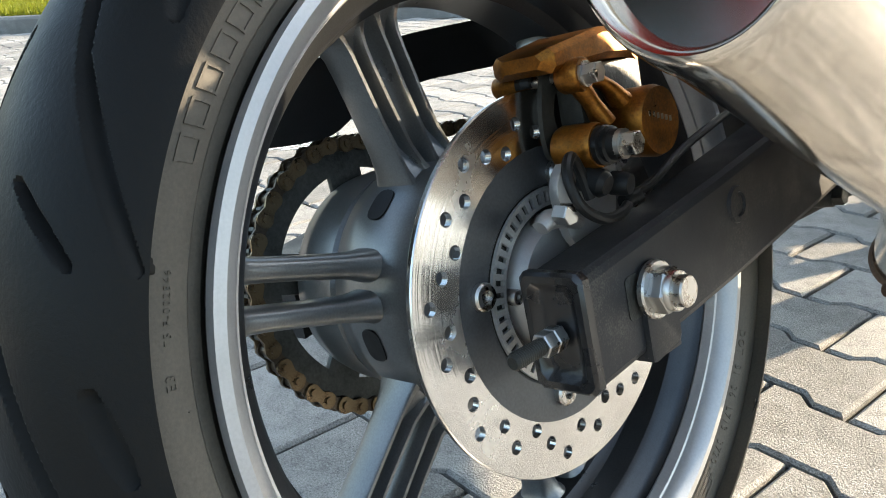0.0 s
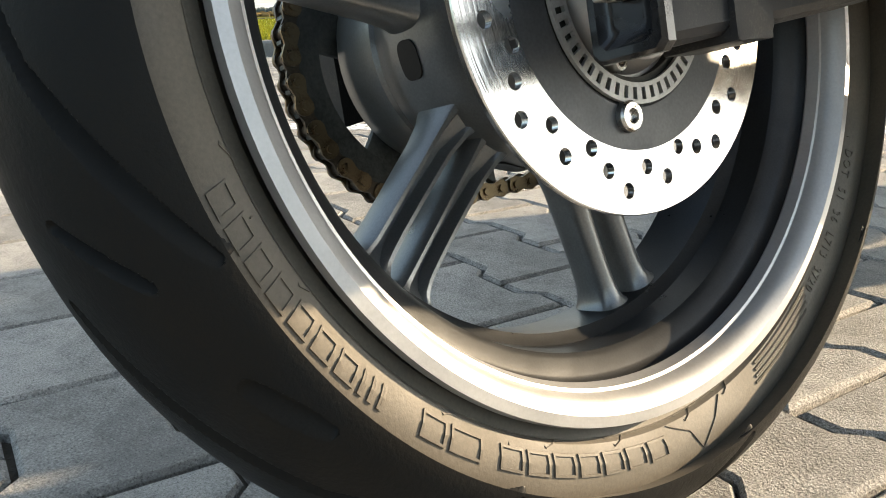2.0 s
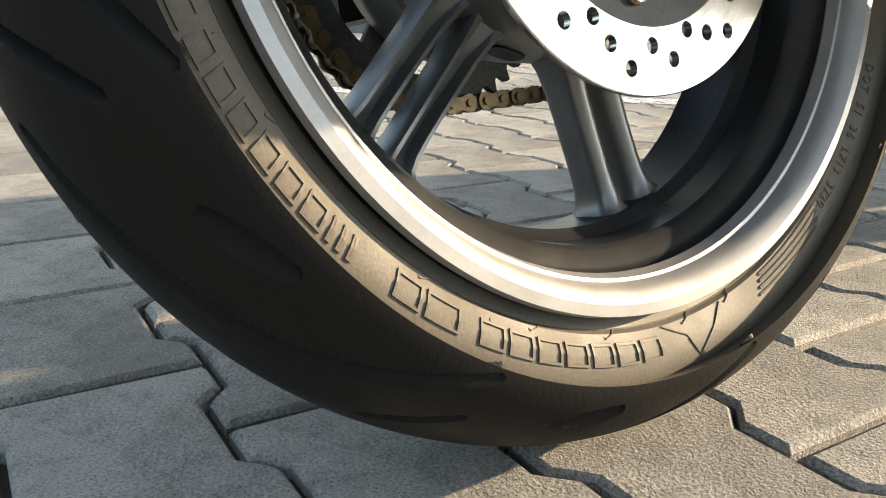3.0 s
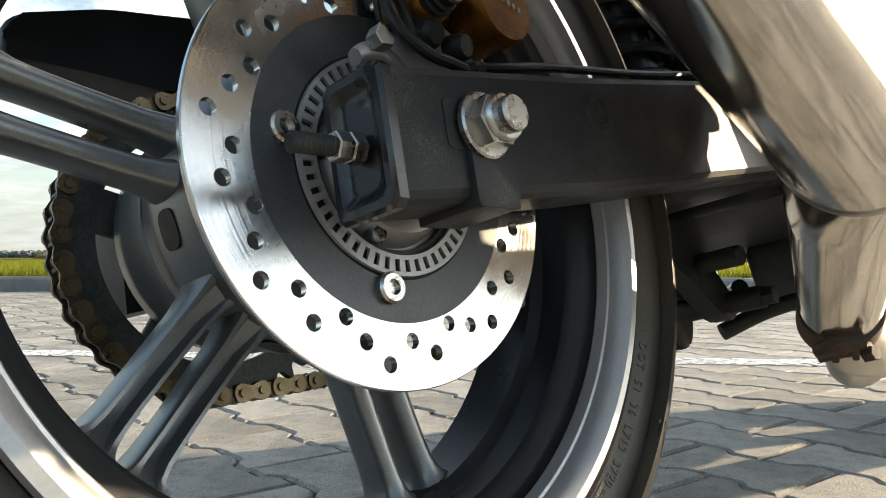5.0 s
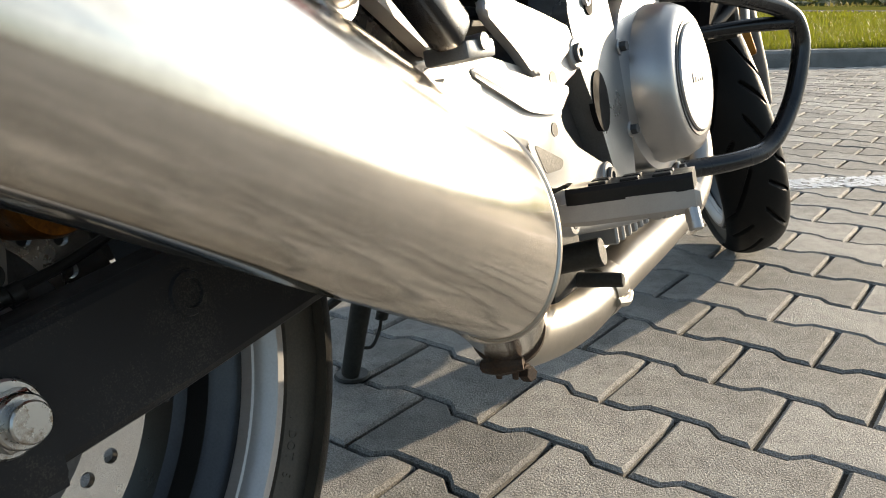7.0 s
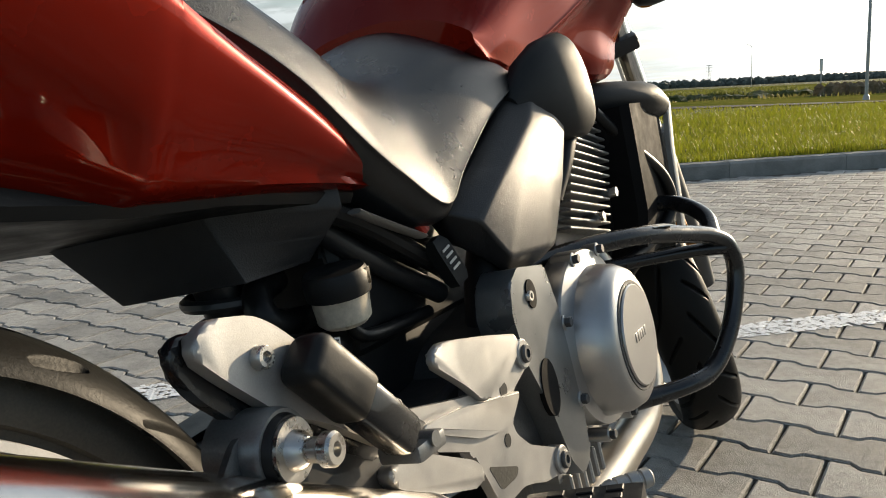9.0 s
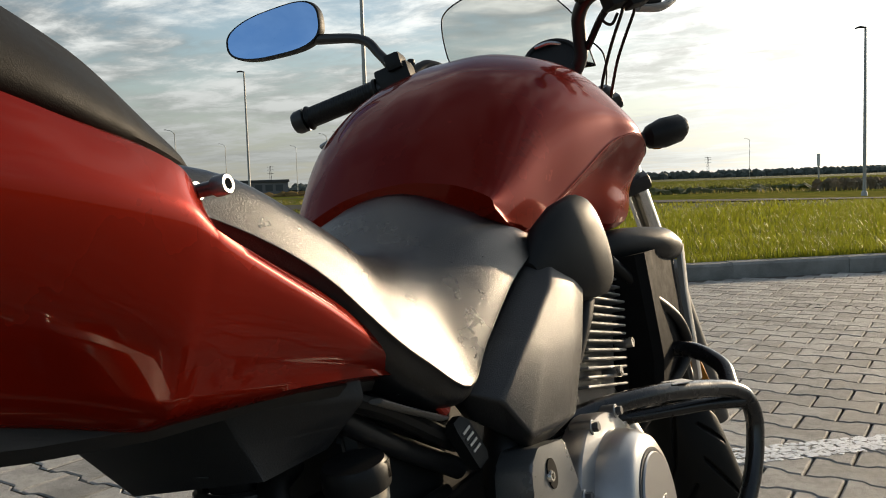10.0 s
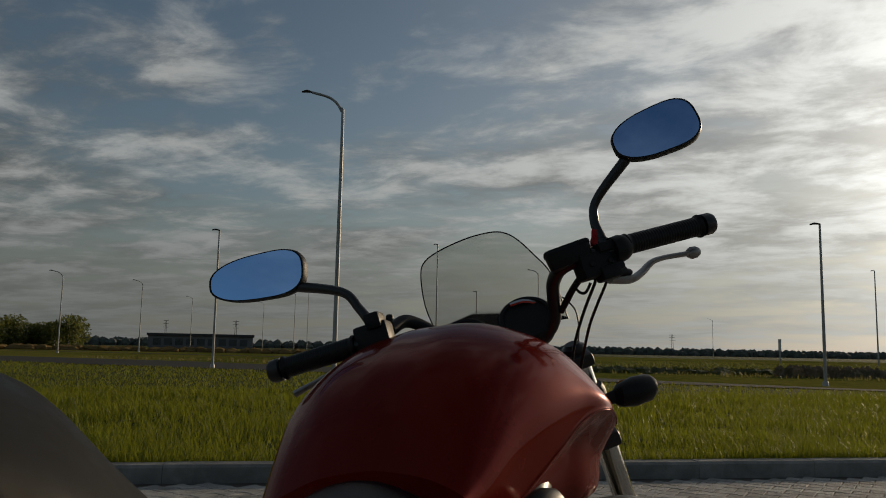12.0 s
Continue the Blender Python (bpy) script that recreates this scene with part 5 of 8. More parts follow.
    turned(bm, (0.084, 0.010, 0.4035), (0.112, 0.011, 0.4035), [(0, 0), (0, 0.0130), (0.1, 0.0142), (0.9, 0.0142), (1, 0.0130), (1, 0)], 36)
    lug = part("slide_lug", bm, GOLD, cal, "gold slide pin lug")
    bm = bmesh.new()
    turned(bm, (0.1115, 0.011, 0.4035), (0.1255, 0.0115, 0.4032), [(0, 0), (0, 0.0118), (0.3, 0.0122), (0.36, 0.0102), (0.6, 0.0112), (0.66, 0.0092), (1, 0.0090), (1, 0)], 28)
    part("rubber_boot", bm, HOSE, lug, "black rubber boot")
    bm = bmesh.new()
    turned(bm, (0.1250, 0.0115, 0.4032), (0.1285, 0.0117, 0.4031), [(0, 0), (0, 0.0090), (1, 0.0090), (1, 0)], 24)
    hexagon(bm, (0.1285, 0.0117, 0.4031), (0.1375, 0.0120, 0.4030), 0.0128)
    part("slide_bolt", bm, ZINC, lug, "dull plated hexagon bolt")
    # bent dark steel bracket beside the pads
    bm = bmesh.new()
    plate(bm, [(0.010, 0.458), (0.022, 0.456), (0.024, 0.444), (0.014, 0.436), (0.010, 0.424), (0.014, 0.408), (0.012, 0.396), (0.000, 0.398), (-0.002, 0.414), (0.000, 0.430), (0.004, 0.444)], 0.0775, 0.0810, 0.0010, rounding=0.005)
    part("pad_spring", bm, GREASE, cal, "dark bent steel bracket")
    # alloy bracket that carries the caliper and the speed sensor
    bm = bmesh.new()
    plate(bm, [(-0.014, 0.386), (0.004, 0.402), (0.030, 0.404), (0.050, 0.392), (0.040, 0.350), (0.010, 0.335), (-0.008, 0.350)], 0.086, 0.093, 0.0015, rounding=0.008)
    br = part("caliper_bracket", bm, CAST_GREY, bike, "bare alloy caliper bracket")
    bm = bmesh.new()
    sweep(bm, [(0.097, -0.038, 0.366), (0.098, -0.030, 0.369), (0.098, -0.018, 0.367), (0.097, -0.004, 0.360)], [0.0055, 0.0078, 0.0072, 0.005], 16, flat=0.8)
    part("sensor_clamp", bm, CAST_GREY, br, "bare alloy sensor clamp")
    bm = bmesh.new()
    hexagon(bm, (0.106, -0.030, 0.3725), (0.116, -0.031, 0.3720), 0.0115)
    part("clamp_bolt", bm, ZINC, br)
    bm = bmesh.new()
    sweep(bm, [(0.112, 0.030, 0.364), (0.119, 0.010, 0.362), (0.121, -0.010, 0.364), (0.119, -0.026, 0.376), (0.114, -0.027, 0.394), (0.108, -0.014, 0.402), (0.105, -0.004, 0.392), (0.106, 0.000, 0.374)], 0.0034, 10, 8)
    part("sensor_cable", bm, HOSE, br, "looped black sensor cable")
    bm = bmesh.new()
    sweep(bm, [(0.110, 0.026, 0.366), (0.112, 0.060, 0.371), (0.105, 0.12, 0.384), (0.098, 0.25, 0.404), (0.09, 0.42, 0.435)], 0.0030, 10, 8)
    for y in (0.028, 0.036):
        turned(bm, (0.111, y - 0.002, 0.3645), (0.1122, y + 0.004, 0.366), [(0, 0), (0, 0.0055), (1, 0.0055), (1, 0)], 14)
    part("brake_hose", bm, HOSE, br, "black brake hose along the swing arm")
    bm = bmesh.new()
    turned(bm, (0.100, 0.005, 0.386), (0.116, 0.006, 0.380), [(0, 0), (0, 0.0085), (0.8, 0.0085), (1, 0.006), (1, 0)], 20)
    turned(bm, (0.106, 0.024, 0.378), (0.118, 0.026, 0.376), [(0, 0), (0, 0.0075), (0.7, 0.0075), (1, 0.0062), (1, 0)], 20)
    part("bleed_cap", bm, BLACK_PLASTIC, br, "black plastic cap and bolt head")


MUF_REAR, MUF_FRONT = Vector((0.2275, -0.066, 0.5155)), Vector((0.2135, 0.3505, 0.298))
MUF_TURN = -0.40                            # the oval's top leans in towards the wheel


def oval_ring(c, axis, a, b, n=64, grow=0.0):
    """An upright oval round an axis, turned by MUF_TURN; a and b are its short and long half widths."""
    side = Vector((1, 0, 0)) - axis * axis.x
    side.normalize()
    over = axis.cross(side)
    e0, e1 = side * math.cos(MUF_TURN) + over * math.sin(MUF_TURN), over * math.cos(MUF_TURN) - side * math.sin(MUF_TURN)
    return [c + e0 * (a + grow) * math.cos(q) + e1 * (b + grow) * math.sin(q) for q in (2 * math.pi * e / n for e in range(n))]


def muffler():
    ax = (MUF_FRONT - MUF_REAR).normalized()
    length = (MUF_FRONT - MUF_REAR).length
    ra, rb = 0.0530, 0.0790
    bm = bmesh.new()
    loft(bm, [oval_ring(MUF_REAR + ax * u, ax, ra, rb, 64, g) for u, g in ((0.012, -0.001), (0.02, 0.0), (length - 0.068, 0.0), (length - 0.061, -0.0010), (length - 0.056, -0.0040), (length - 0.052, -0.0100))], caps=True)
    muf = part("muffler", bm, MUFFLER_STEEL, bike, "brushed stainless steel muffler with fine scratches")
    bm = bmesh.new()
    loft(bm, [oval_ring(MUF_REAR + ax * u, ax, ra, rb, 64, g) for u, g in ((0.020, 0.0004), (0.019, 0.0016), (0.004, 0.0018), (0.000, 0.0008), (-0.002, -0.0012), (-0.001, -0.0034), (0.003, -0.0065), (0.009, -0.0090), (0.030, -0.0105), (0.032, -0.0200), (0.032, -0.0290), (0.020, -0.0300), (0.020, -0.0318), (0.08, -0.0318))], caps=True)
    cap = part("end_cap", bm, MUFFLER_STEEL, muf, "polished muffler end cap with a rolled rim")
    for q in (60, 180, 300):
        bm = bmesh.new()
        ring = oval_ring(MUF_REAR + ax * 0.032, ax, ra, rb, 360, -0.0155)
        turned(bm, ring[q], ring[q] - ax * 0.003, [(0, 0), (0, 0.0034), (1, 0.0028), (1, 0)], 12)
        part("rivet", bm, GREASE, cap, "dark rivet")
    # the end plate leads into the link pipe
    bm = bmesh.new()
    cone_a, cone_b = Vector((0.200, 0.330, 0.268)), Vector((0.124, 0.455, 0.200))
    wide, down = MUF_REAR + ax * (length - 0.056), (cone_b - cone_a).normalized()
    start = wide + Vector((-0.012, 0.012, -0.036))
    rings = [oval_ring(wide, ax, ra, rb, 64, -0.006)]
    for u, r in ((0.0, 0.0455), (0.12, 0.0430), (0.35, 0.0400), (0.65, 0.0365), (0.90, 0.0330), (1.0, 0.0310)):
        rings.append(oval_ring(start.lerp(cone_b, u), ax.lerp(down, 0.45 + 0.55 * u).normalized(), r, r, 64))
    loft(bm, rings)
    part("front_cone", bm, MUFFLER_STEEL, muf, "steel cone at the muffler's front")
    bm = bmesh.new()
    loft(bm, [oval_ring(MUF_REAR + ax * (length - o), ax, ra, rb, 64, g) for o, g in ((0.0660, -0.006), (0.0660, 0.0001), (0.0645, 0.0011), (0.0615, 0.0009), (0.0600, -0.0004), (0.0600, -0.006))], caps=False)
    part("weld_seam", bm, STEEL_PIPE, muf, "heat-stained weld seam")
    # clamp at the joint
    bm = bmesh.new()
    turned(bm, cone_a.lerp(cone_b, 0.90), cone_a.lerp(cone_b, 1.06), [(0, 0.028), (0, 0.0345), (0.3, 0.0352), (0.7, 0.0352), (1, 0.0345), (1, 0.028)], 32)
    cl = cone_b + Vector((0.006, -0.020, -0.034))
    for k, dx in ((0, -0.012), (1, 0.012)):
        box(bm, (-0.003, -0.011, -0.004), (0.003, 0.011, 0.016), 0.002, m=Matrix.Translation(cl + Vector((dx * 0.7, 0, 0.004))) @ pose(0, 0, 0, 25, 10, 20))
    cyl(bm, cl + Vector((-0.024, 0.005, 0.002)), cl + Vector((0.022, -0.004, 0.006)), 0.0045, seg=12)
    sweep(bm, [cl + Vector((-0.020, -0.006, 0.008)), cl + Vector((0.0, -0.012, 0.012)), cl + Vector((0.020, -0.006, 0.012))], [0.007, 0.010, 0.007], 10)
    hexagon(bm, cl + Vector((0.016, -0.002, 0)), cl + Vector((0.026, -0.005, 0.001)), 0.012)
    part("pipe_clamp", bm, RUST, muf, "rusty pipe clamp with a bolt")
    # mounting strap lug to the hanger
    bm = bmesh.new()
    plate(bm, [(0.118, 0.450), (0.168, 0.500), (0.200, 0.502), (0.212, 0.470), (0.206, 0.430), (0.15, 0.440)], 0.196, 0.201, 0.001, rounding=0.006)
    part("mounting_lug", bm, ENGINE_DARK, muf, "welded steel mounting lug")


def pipes():
    bm = bmesh.new()
    sweep(bm, [(0.150, 0.412, 0.223), (0.131, 0.442, 0.207), (0.116, 0.500, 0.178), (0.120, 0.60, 0.166), (0.126, 0.72, 0.178), (0.138, 0.86, 0.196), (0.150, 0.965, 0.220), (0.150, 1.02, 0.275), (0.135, 1.035, 0.36), (0.10, 1.02, 0.47), (0.08, 0.98, 0.54)], [0.028, 0.029, 0.031, 0.031, 0.029, 0.028, 0.026, 0.025, 0.024, 0.023, 0.022], 28, 8)
    p = part("exhaust_pipe", bm, STEEL_PIPE, bike, "heat-stained stainless exhaust pipe under the engine")
    bm = bmesh.new()
    sweep(bm, [(0.116, 0.512, 0.175), (0.090, 0.565, 0.160), (0.062, 0.66, 0.152), (0.045, 0.82, 0.170), (0.03, 0.97, 0.22), (0.0, 1.02, 0.32), (-0.02, 1.0, 0.5)], [0.024, 0.027, 0.028, 0.027, 0.025, 0.024, 0.022], 24, 8)
    part("second_pipe", bm, STEEL_PIPE, p)
    bm = bmesh.new()
    turned(bm, (0.1215, 0.655, 0.1715), (0.1235, 0.685, 0.1745), [(0, 0.028), (0, 0.0325), (0.2, 0.0338), (0.5, 0.0330), (0.8, 0.0338), (1, 0.0325), (1, 0.028)], 36)
    sweep(bm, [(0.152, 0.650, 0.162), (0.156, 0.668, 0.158), (0.152, 0.688, 0.162)], 0.005, 10)
    part("pipe_sleeve", bm, STEEL_PIPE, p, "steel sleeve and clamp on the pipe")


def stand():
    bm = bmesh.new()
    a, b = Vector((-0.150, 0.640, 0.300)), Vector((-0.262, 0.655, 0.0665))
    foot = Vector((-0.268, 0.664, 0.0590))
    sweep(bm, [a, a.lerp(b, 0.35) + Vector((0.004, 0, 0)), b], [0.017, 0.015, 0.013], 14)
    st = part("side_stand", bm, GREASE, bike, "greasy black side stand standing on the blocks")
    bm = bmesh.new()
    lathe(bm, [(-0.0035, 0), (-0.0035, 0.024), (0.001, 0.026), (0.004, 0.023), (0.004, 0)], foot, 28, "z", m=pose(0, 0, 0, 0, LEAN, 0).to_3x3())
    part("stand_foot", bm, GREASE, st, "round steel foot")
    bm = bmesh.new()
    top, bot = Vector((-0.155, 0.700, 0.262)), Vector((-0.215, 0.690, 0.135))
    pts = []
    for k in range(140):
        t = k / 139
        q = t * 2 * math.pi * 17
        c = top.lerp(bot, t)
        pts.append(c + Vector((math.cos(q) * 0.0085, math.sin(q) * 0.0085, 0)))
    sweep(bm, pts, 0.0016, 6, 1)
    cyl(bm, top, bot, 0.0088, seg=16, bevel=0.002)
    sweep(bm, [bot, bot + Vector((-0.008, -0.003, -0.020)), bot + Vector((-0.016, -0.016, -0.036)), bot + Vector((-0.030, -0.030, -0.030))], 0.0025, 8)
    part("stand_spring", bm, GREASE, st, "dark coil spring")
    bm = bmesh.new()
    plate(bm, [(0.62, 0.40), (0.70, 0.40), (0.706, 0.285), (0.700, 0.240), (0.690, 0.206), (0.672, 0.190), (0.648, 0.196), (0.634, 0.225), (0.626, 0.275)], -0.168, -0.146, 0.004, rounding=0.012)
    cyl(bm, (-0.185, 0.645, 0.285), (-0.130, 0.645, 0.285), 0.012, seg=16)
    box(bm, (-0.150, 0.62, 0.27), (-0.10, 0.69, 0.34), 0.012)
    cyl(bm, (-0.175, 0.665, 0.262), (-0.120, 0.665, 0.262), 0.020, seg=18, bevel=0.002)
    cyl(bm, (-0.172, 0.690, 0.236), (-0.135, 0.690, 0.236), 0.010, seg=14)
    part("stand_bracket", bm, GREASE, st, "greasy stand bracket")
    bm = bmesh.new()
    sweep(bm, [(-0.16, 0.60, 0.215), (-0.20, 0.57, 0.190), (-0.225, 0.555, 0.180)], 0.006, 10)
    part("stand_pedal", bm, GREASE, st)


swing_arm()
caliper()
muffler()
pipes()
stand()


# ---- engine, frame and body ----
def engine():
    bm = bmesh.new()
    # crankcase block, open shapes behind the covers
    plate(bm, [(0.56, 0.330), (0.70, 0.305), (0.86, 0.300), (0.95, 0.32), (0.97, 0.40), (0.90, 0.47), (0.70, 0.48), (0.55, 0.45), (0.48, 0.36)], -0.17, 0.165, 0.015, 3, rounding=0.03)
    eng = part("engine", bm, ENGINE_DARK, bike, "dark cast engine with finned cylinder and silver clutch cover")
    bm = bmesh.new()
    plate(bm, [(0.70, 0.315), (0.72, 0.228), (0.86, 0.215), (0.92, 0.25), (0.93, 0.32)], -0.06, 0.125, 0.012, 3, rounding=0.02)
    part("oil_pan", bm, ENGINE_DARK, eng, "dark cast oil pan")
    # clutch cover: a silver drum with a flat round badge
    c = Vector((0.0, 0.772, 0.385))
    bm = bmesh.new()
    outline = []
    for e in range(64):
        q = 2 * math.pi * e / 64
        r = 0.110 + 0.006 * math.cos(q - 2.0) + 0.005 * math.cos(2 * q + 0.7)
        outline.append((c.y + r * math.cos(q), c.z + r * math.sin(q)))
    rings = []
    for x, k in ((0.160, 1.0), (0.185, 1.0), (0.189, 0.985), (0.190, 0.90)):
        rings.append([(x, c.y + (y - c.y) * k, c.z + (z - c.z) * k) for y, z in outline])
    for x, r in ((0.192, 0.090), (0.215, 0.087), (0.228, 0.080), (0.233, 0.072), (0.233, 0.0)):
        rings.append([(x, c.y + max(r, 0.0005) * math.cos(2 * math.pi * e / 64), c.z + max(r, 0.0005) * math.sin(2 * math.pi * e / 64)) for e in range(64)])
    loft(bm, rings)
    cov = part("clutch_cover", bm, CASE_SILVER, eng, "silver cast clutch cover")
    bm = bmesh.new()
    turned(bm, (0.2330, c.y, c.z), (0.2375, c.y, c.z), [(0, 0), (0, 0.060), (0.6, 0.060), (1, 0.0585), (1, 0)], 64)
    bd = part("badge_plate", bm, CASE_SILVER, cov, "flat silver cover disc with a cast emblem")
    # the ring stands proud; its dark colour paints the shade of a groove
    bm = bmesh.new()
    lathe(bm, [(0.2330, 0.0605), (0.2345, 0.0610), (0.2345, 0.0645), (0.2330, 0.0650)], (0, c.y, c.z), 64, closed=True)
    part("groove_shade", bm, ENGINE_DARK, cov, "raised dark ring painting a groove's shade round the disc")
    bm = bmesh.new()
    for k, w in enumerate((0.0062, 0.0068, 0.0062, 0.0062, 0.0066)):
        y = c.y - 0.021 + 0.0088 * k
        box(bm, (0.2374, y, c.z - 0.005), (0.2384, y + w, c.z + 0.006), 0.0003)
    part("emblem", bm, CASE_SILVER, bd, "raised emblem blocks")
    for k in range(8):
        q = radians(20 + 45 * k)
        y, z = c.y + 0.112 * math.cos(q), c.z + 0.112 * math.sin(q)
        bm = bmesh.new()
        cyl(bm, (0.165, y, z), (0.192, y, z), 0.0085, seg=16, bevel=0.001)
        part("cover_boss", bm, CASE_SILVER, cov)
        bm = bmesh.new()
        hexagon(bm, (0.192, y, z), (0.1985, y, z), 0.0100)
        part("cover_bolt", bm, DARK_STEEL, cov, "dark flange bolt")
    # finned cylinder leaning forward
    bm = bmesh.new()
    tilt = Matrix.Translation((0, 0.870, 0.479)) @ pose(0, 0, 0, -33, 0, 0)
    box(bm, (-0.15, -0.055, -0.02), (0.140, 0.095, 0.205), 0.01, m=tilt)
    cy = part("cylinder_block", bm, ENGINE_DARK, eng, "dark cylinder block")
    for k in range(15):
        fb = bmesh.new()
        w = 0.166 if k < 11 else 0.160
        m = Matrix.Translation((0, 0.815 + 0.0068 * k, 0.520 + 0.0105 * k)) @ pose(0, 0, 0, -11, 0, 0)
        box(fb, (-0.165, 0.0, -0.0018), (w, 0.150, 0.0018), 0.0012, 1, m=m)
        part("cooling_fin", fb, FIN_METAL, cy)
    for y, k in ((0.02, 3), (0.07, 8)):
        bm = bmesh.new()
        cyl(bm, tilt @ Vector((0.15, y, 0.02 + 0.0125 * k)), tilt @ Vector((0.176, y, 0.02 + 0.0125 * k)), 0.007, seg=14)
        part("cylinder_bolt", bm, ZINC, cy)
    bm = bmesh.new()
    box(bm, (-0.16, -0.070, 0.198), (0.150, 0.100, 0.240), 0.014, 3, m=tilt)
    part("cylinder_head", bm, ENGINE_DARK, eng, "dark cylinder head cover")
    # added filler block, so that the space under the seat stays dark
    bm = bmesh.new()
    box(bm, (-0.10, 0.44, 0.470), (0.085, 0.72, 0.600), 0.02, 3)
    part("dark_inner_mass", bm, BLACK_PLASTIC, eng, "added black mass that darkens the gap under the seat")
    # intake boot behind the cylinder
    bm = bmesh.new()
    sweep(bm, [(0.172, 0.765, 0.560), (0.180, 0.800, 0.605), (0.180, 0.835, 0.645), (0.165, 0.855, 0.680)], [0.010, 0.014, 0.015, 0.012], 20)
    part("intake_cover", bm, BLACK_PLASTIC, eng, "black plastic side duct")


def radiator():
    bm = bmesh.new()
    sweep(bm, [(0.10, 1.00, 0.672), (0.150, 1.06, 0.678), (0.195, 1.16, 0.668), (0.198, 1.23, 0.655)], [0.020, 0.026, 0.026, 0.022], 20)
    rad = part("radiator", bm, BLACK_PLASTIC, bike, "black radiator with shroud and hoses")
    bm = bmesh.new()
    box(bm, (-0.16, 1.215, 0.42), (0.185, 1.245, 0.665), 0.004)
    part("radiator_core", bm, GREASE, rad, "dark radiator core")
    bm = bmesh.new()
    rings = []
    for z, x in ((0.43, 0.197), (0.50, 0.203), (0.58, 0.208), (0.655, 0.217)):
        rings.append([(x - 0.010, 1.232, z), (x - 0.002, 1.232, z), (x, 1.236, z), (x, 1.250, z), (x - 0.010, 1.250, z)])
    loft(bm, rings)
    part("side_tank", bm, CAST_GREY, rad, "bare alloy radiator tank")
    bm = bmesh.new()
    sweep(bm, [(0.16, 1.02, 0.66), (0.185, 1.08, 0.60), (0.20, 1.17, 0.54), (0.195, 1.19, 0.48), (0.16, 1.10, 0.435), (0.12, 0.98, 0.425)], 0.009, 12)
    part("coolant_hose", bm, HOSE, rad, "black coolant hose")
    bm = bmesh.new()
    sweep(bm, [(0.15, 1.03, 0.66), (0.16, 1.10, 0.56), (0.15, 1.14, 0.45), (0.12, 1.08, 0.40)], [0.016, 0.018, 0.018, 0.016], 14)
    sweep(bm, [(0.12, 1.0, 0.64), (0.13, 1.06, 0.52), (0.10, 1.05, 0.40)], 0.013, 12)
    part("lower_hose", bm, MATT_BLACK, rad)
    bm = bmesh.new()
    box(bm, (-0.10, 1.00, 0.46), (0.12, 1.08, 0.66), 0.02)
    part("front_frame_cover", bm, MATT_BLACK, rad)
    bm = bmesh.new()
    rings = []
    for z, x0, x1, y0, y1 in ((0.425, 0.06, 0.165, 1.10, 1.215), (0.50, 0.06, 0.192, 1.06, 1.230), (0.60, 0.06, 0.199, 1.05, 1.230), (0.660, 0.06, 0.204, 1.04, 1.230)):
        c = 0.012
        rings.append([(x0, y0, z), (x1 - c, y0, z), (x1, y0 + c, z), (x1, y1 - c, z), (x1 - c, y1, z), (x0, y1, z)])
    loft(bm, rings)
    part("radiator_shroud", bm, MATT_BLACK, rad, "matt black radiator shroud")


def crash_bar():
    bm = bmesh.new()
    sweep(bm, [(0.10, 0.700, 0.482), (0.150, 0.800, 0.490), (0.215, 0.900, 0.484), (0.262, 1.010, 0.460), (0.285, 1.060, 0.442), (0.295, 1.078, 0.420), (0.295, 1.082, 0.382), (0.280, 1.056, 0.318), (0.256, 1.006, 0.270), (0.225, 0.950, 0.262), (0.150, 0.860, 0.268)], 0.0125, 18, 8)
    bar = part("crash_bar", bm, GLOSS_BLACK, bike, "black tubular crash bar beside the engine")
    bm = bmesh.new()
    sweep(bm, [(0.290, 1.068, 0.425), (0.24, 1.04, 0.432), (0.17, 1.00, 0.436), (0.10, 0.97, 0.44)], 0.0095, 14)
    part("cross_tube", bm, GLOSS_BLACK, bar)
    bm = bmesh.new()
    sweep(bm, [(0.278, 1.066, 0.446), (0.26, 1.11, 0.475), (0.20, 1.14, 0.50), (0.10, 1.12, 0.50)], 0.0125, 14)
    part("front_tube", bm, GLOSS_BLACK, bar)
    bm = bmesh.new()
    m = Matrix.Translation((0.238, 0.945, 0.4875)) @ pose(0, 0, 0, -8, 8, -30)
    box(bm, (-0.0105, -0.020, -0.0005), (0.0105, 0.020, 0.0006), m=m)
    part("sticker", bm, WHITE_STICKER, bar, "small white sticker")
    bm = bmesh.new()
    sweep(bm, [(-0.10, 0.700, 0.482), (-0.20, 0.88, 0.484), (-0.30, 1.06, 0.44), (-0.30, 1.08, 0.38), (-0.26, 1.0, 0.265), (-0.15, 0.86, 0.268)], 0.0125, 14)
    part("other_loop", bm, GLOSS_BLACK, bar)


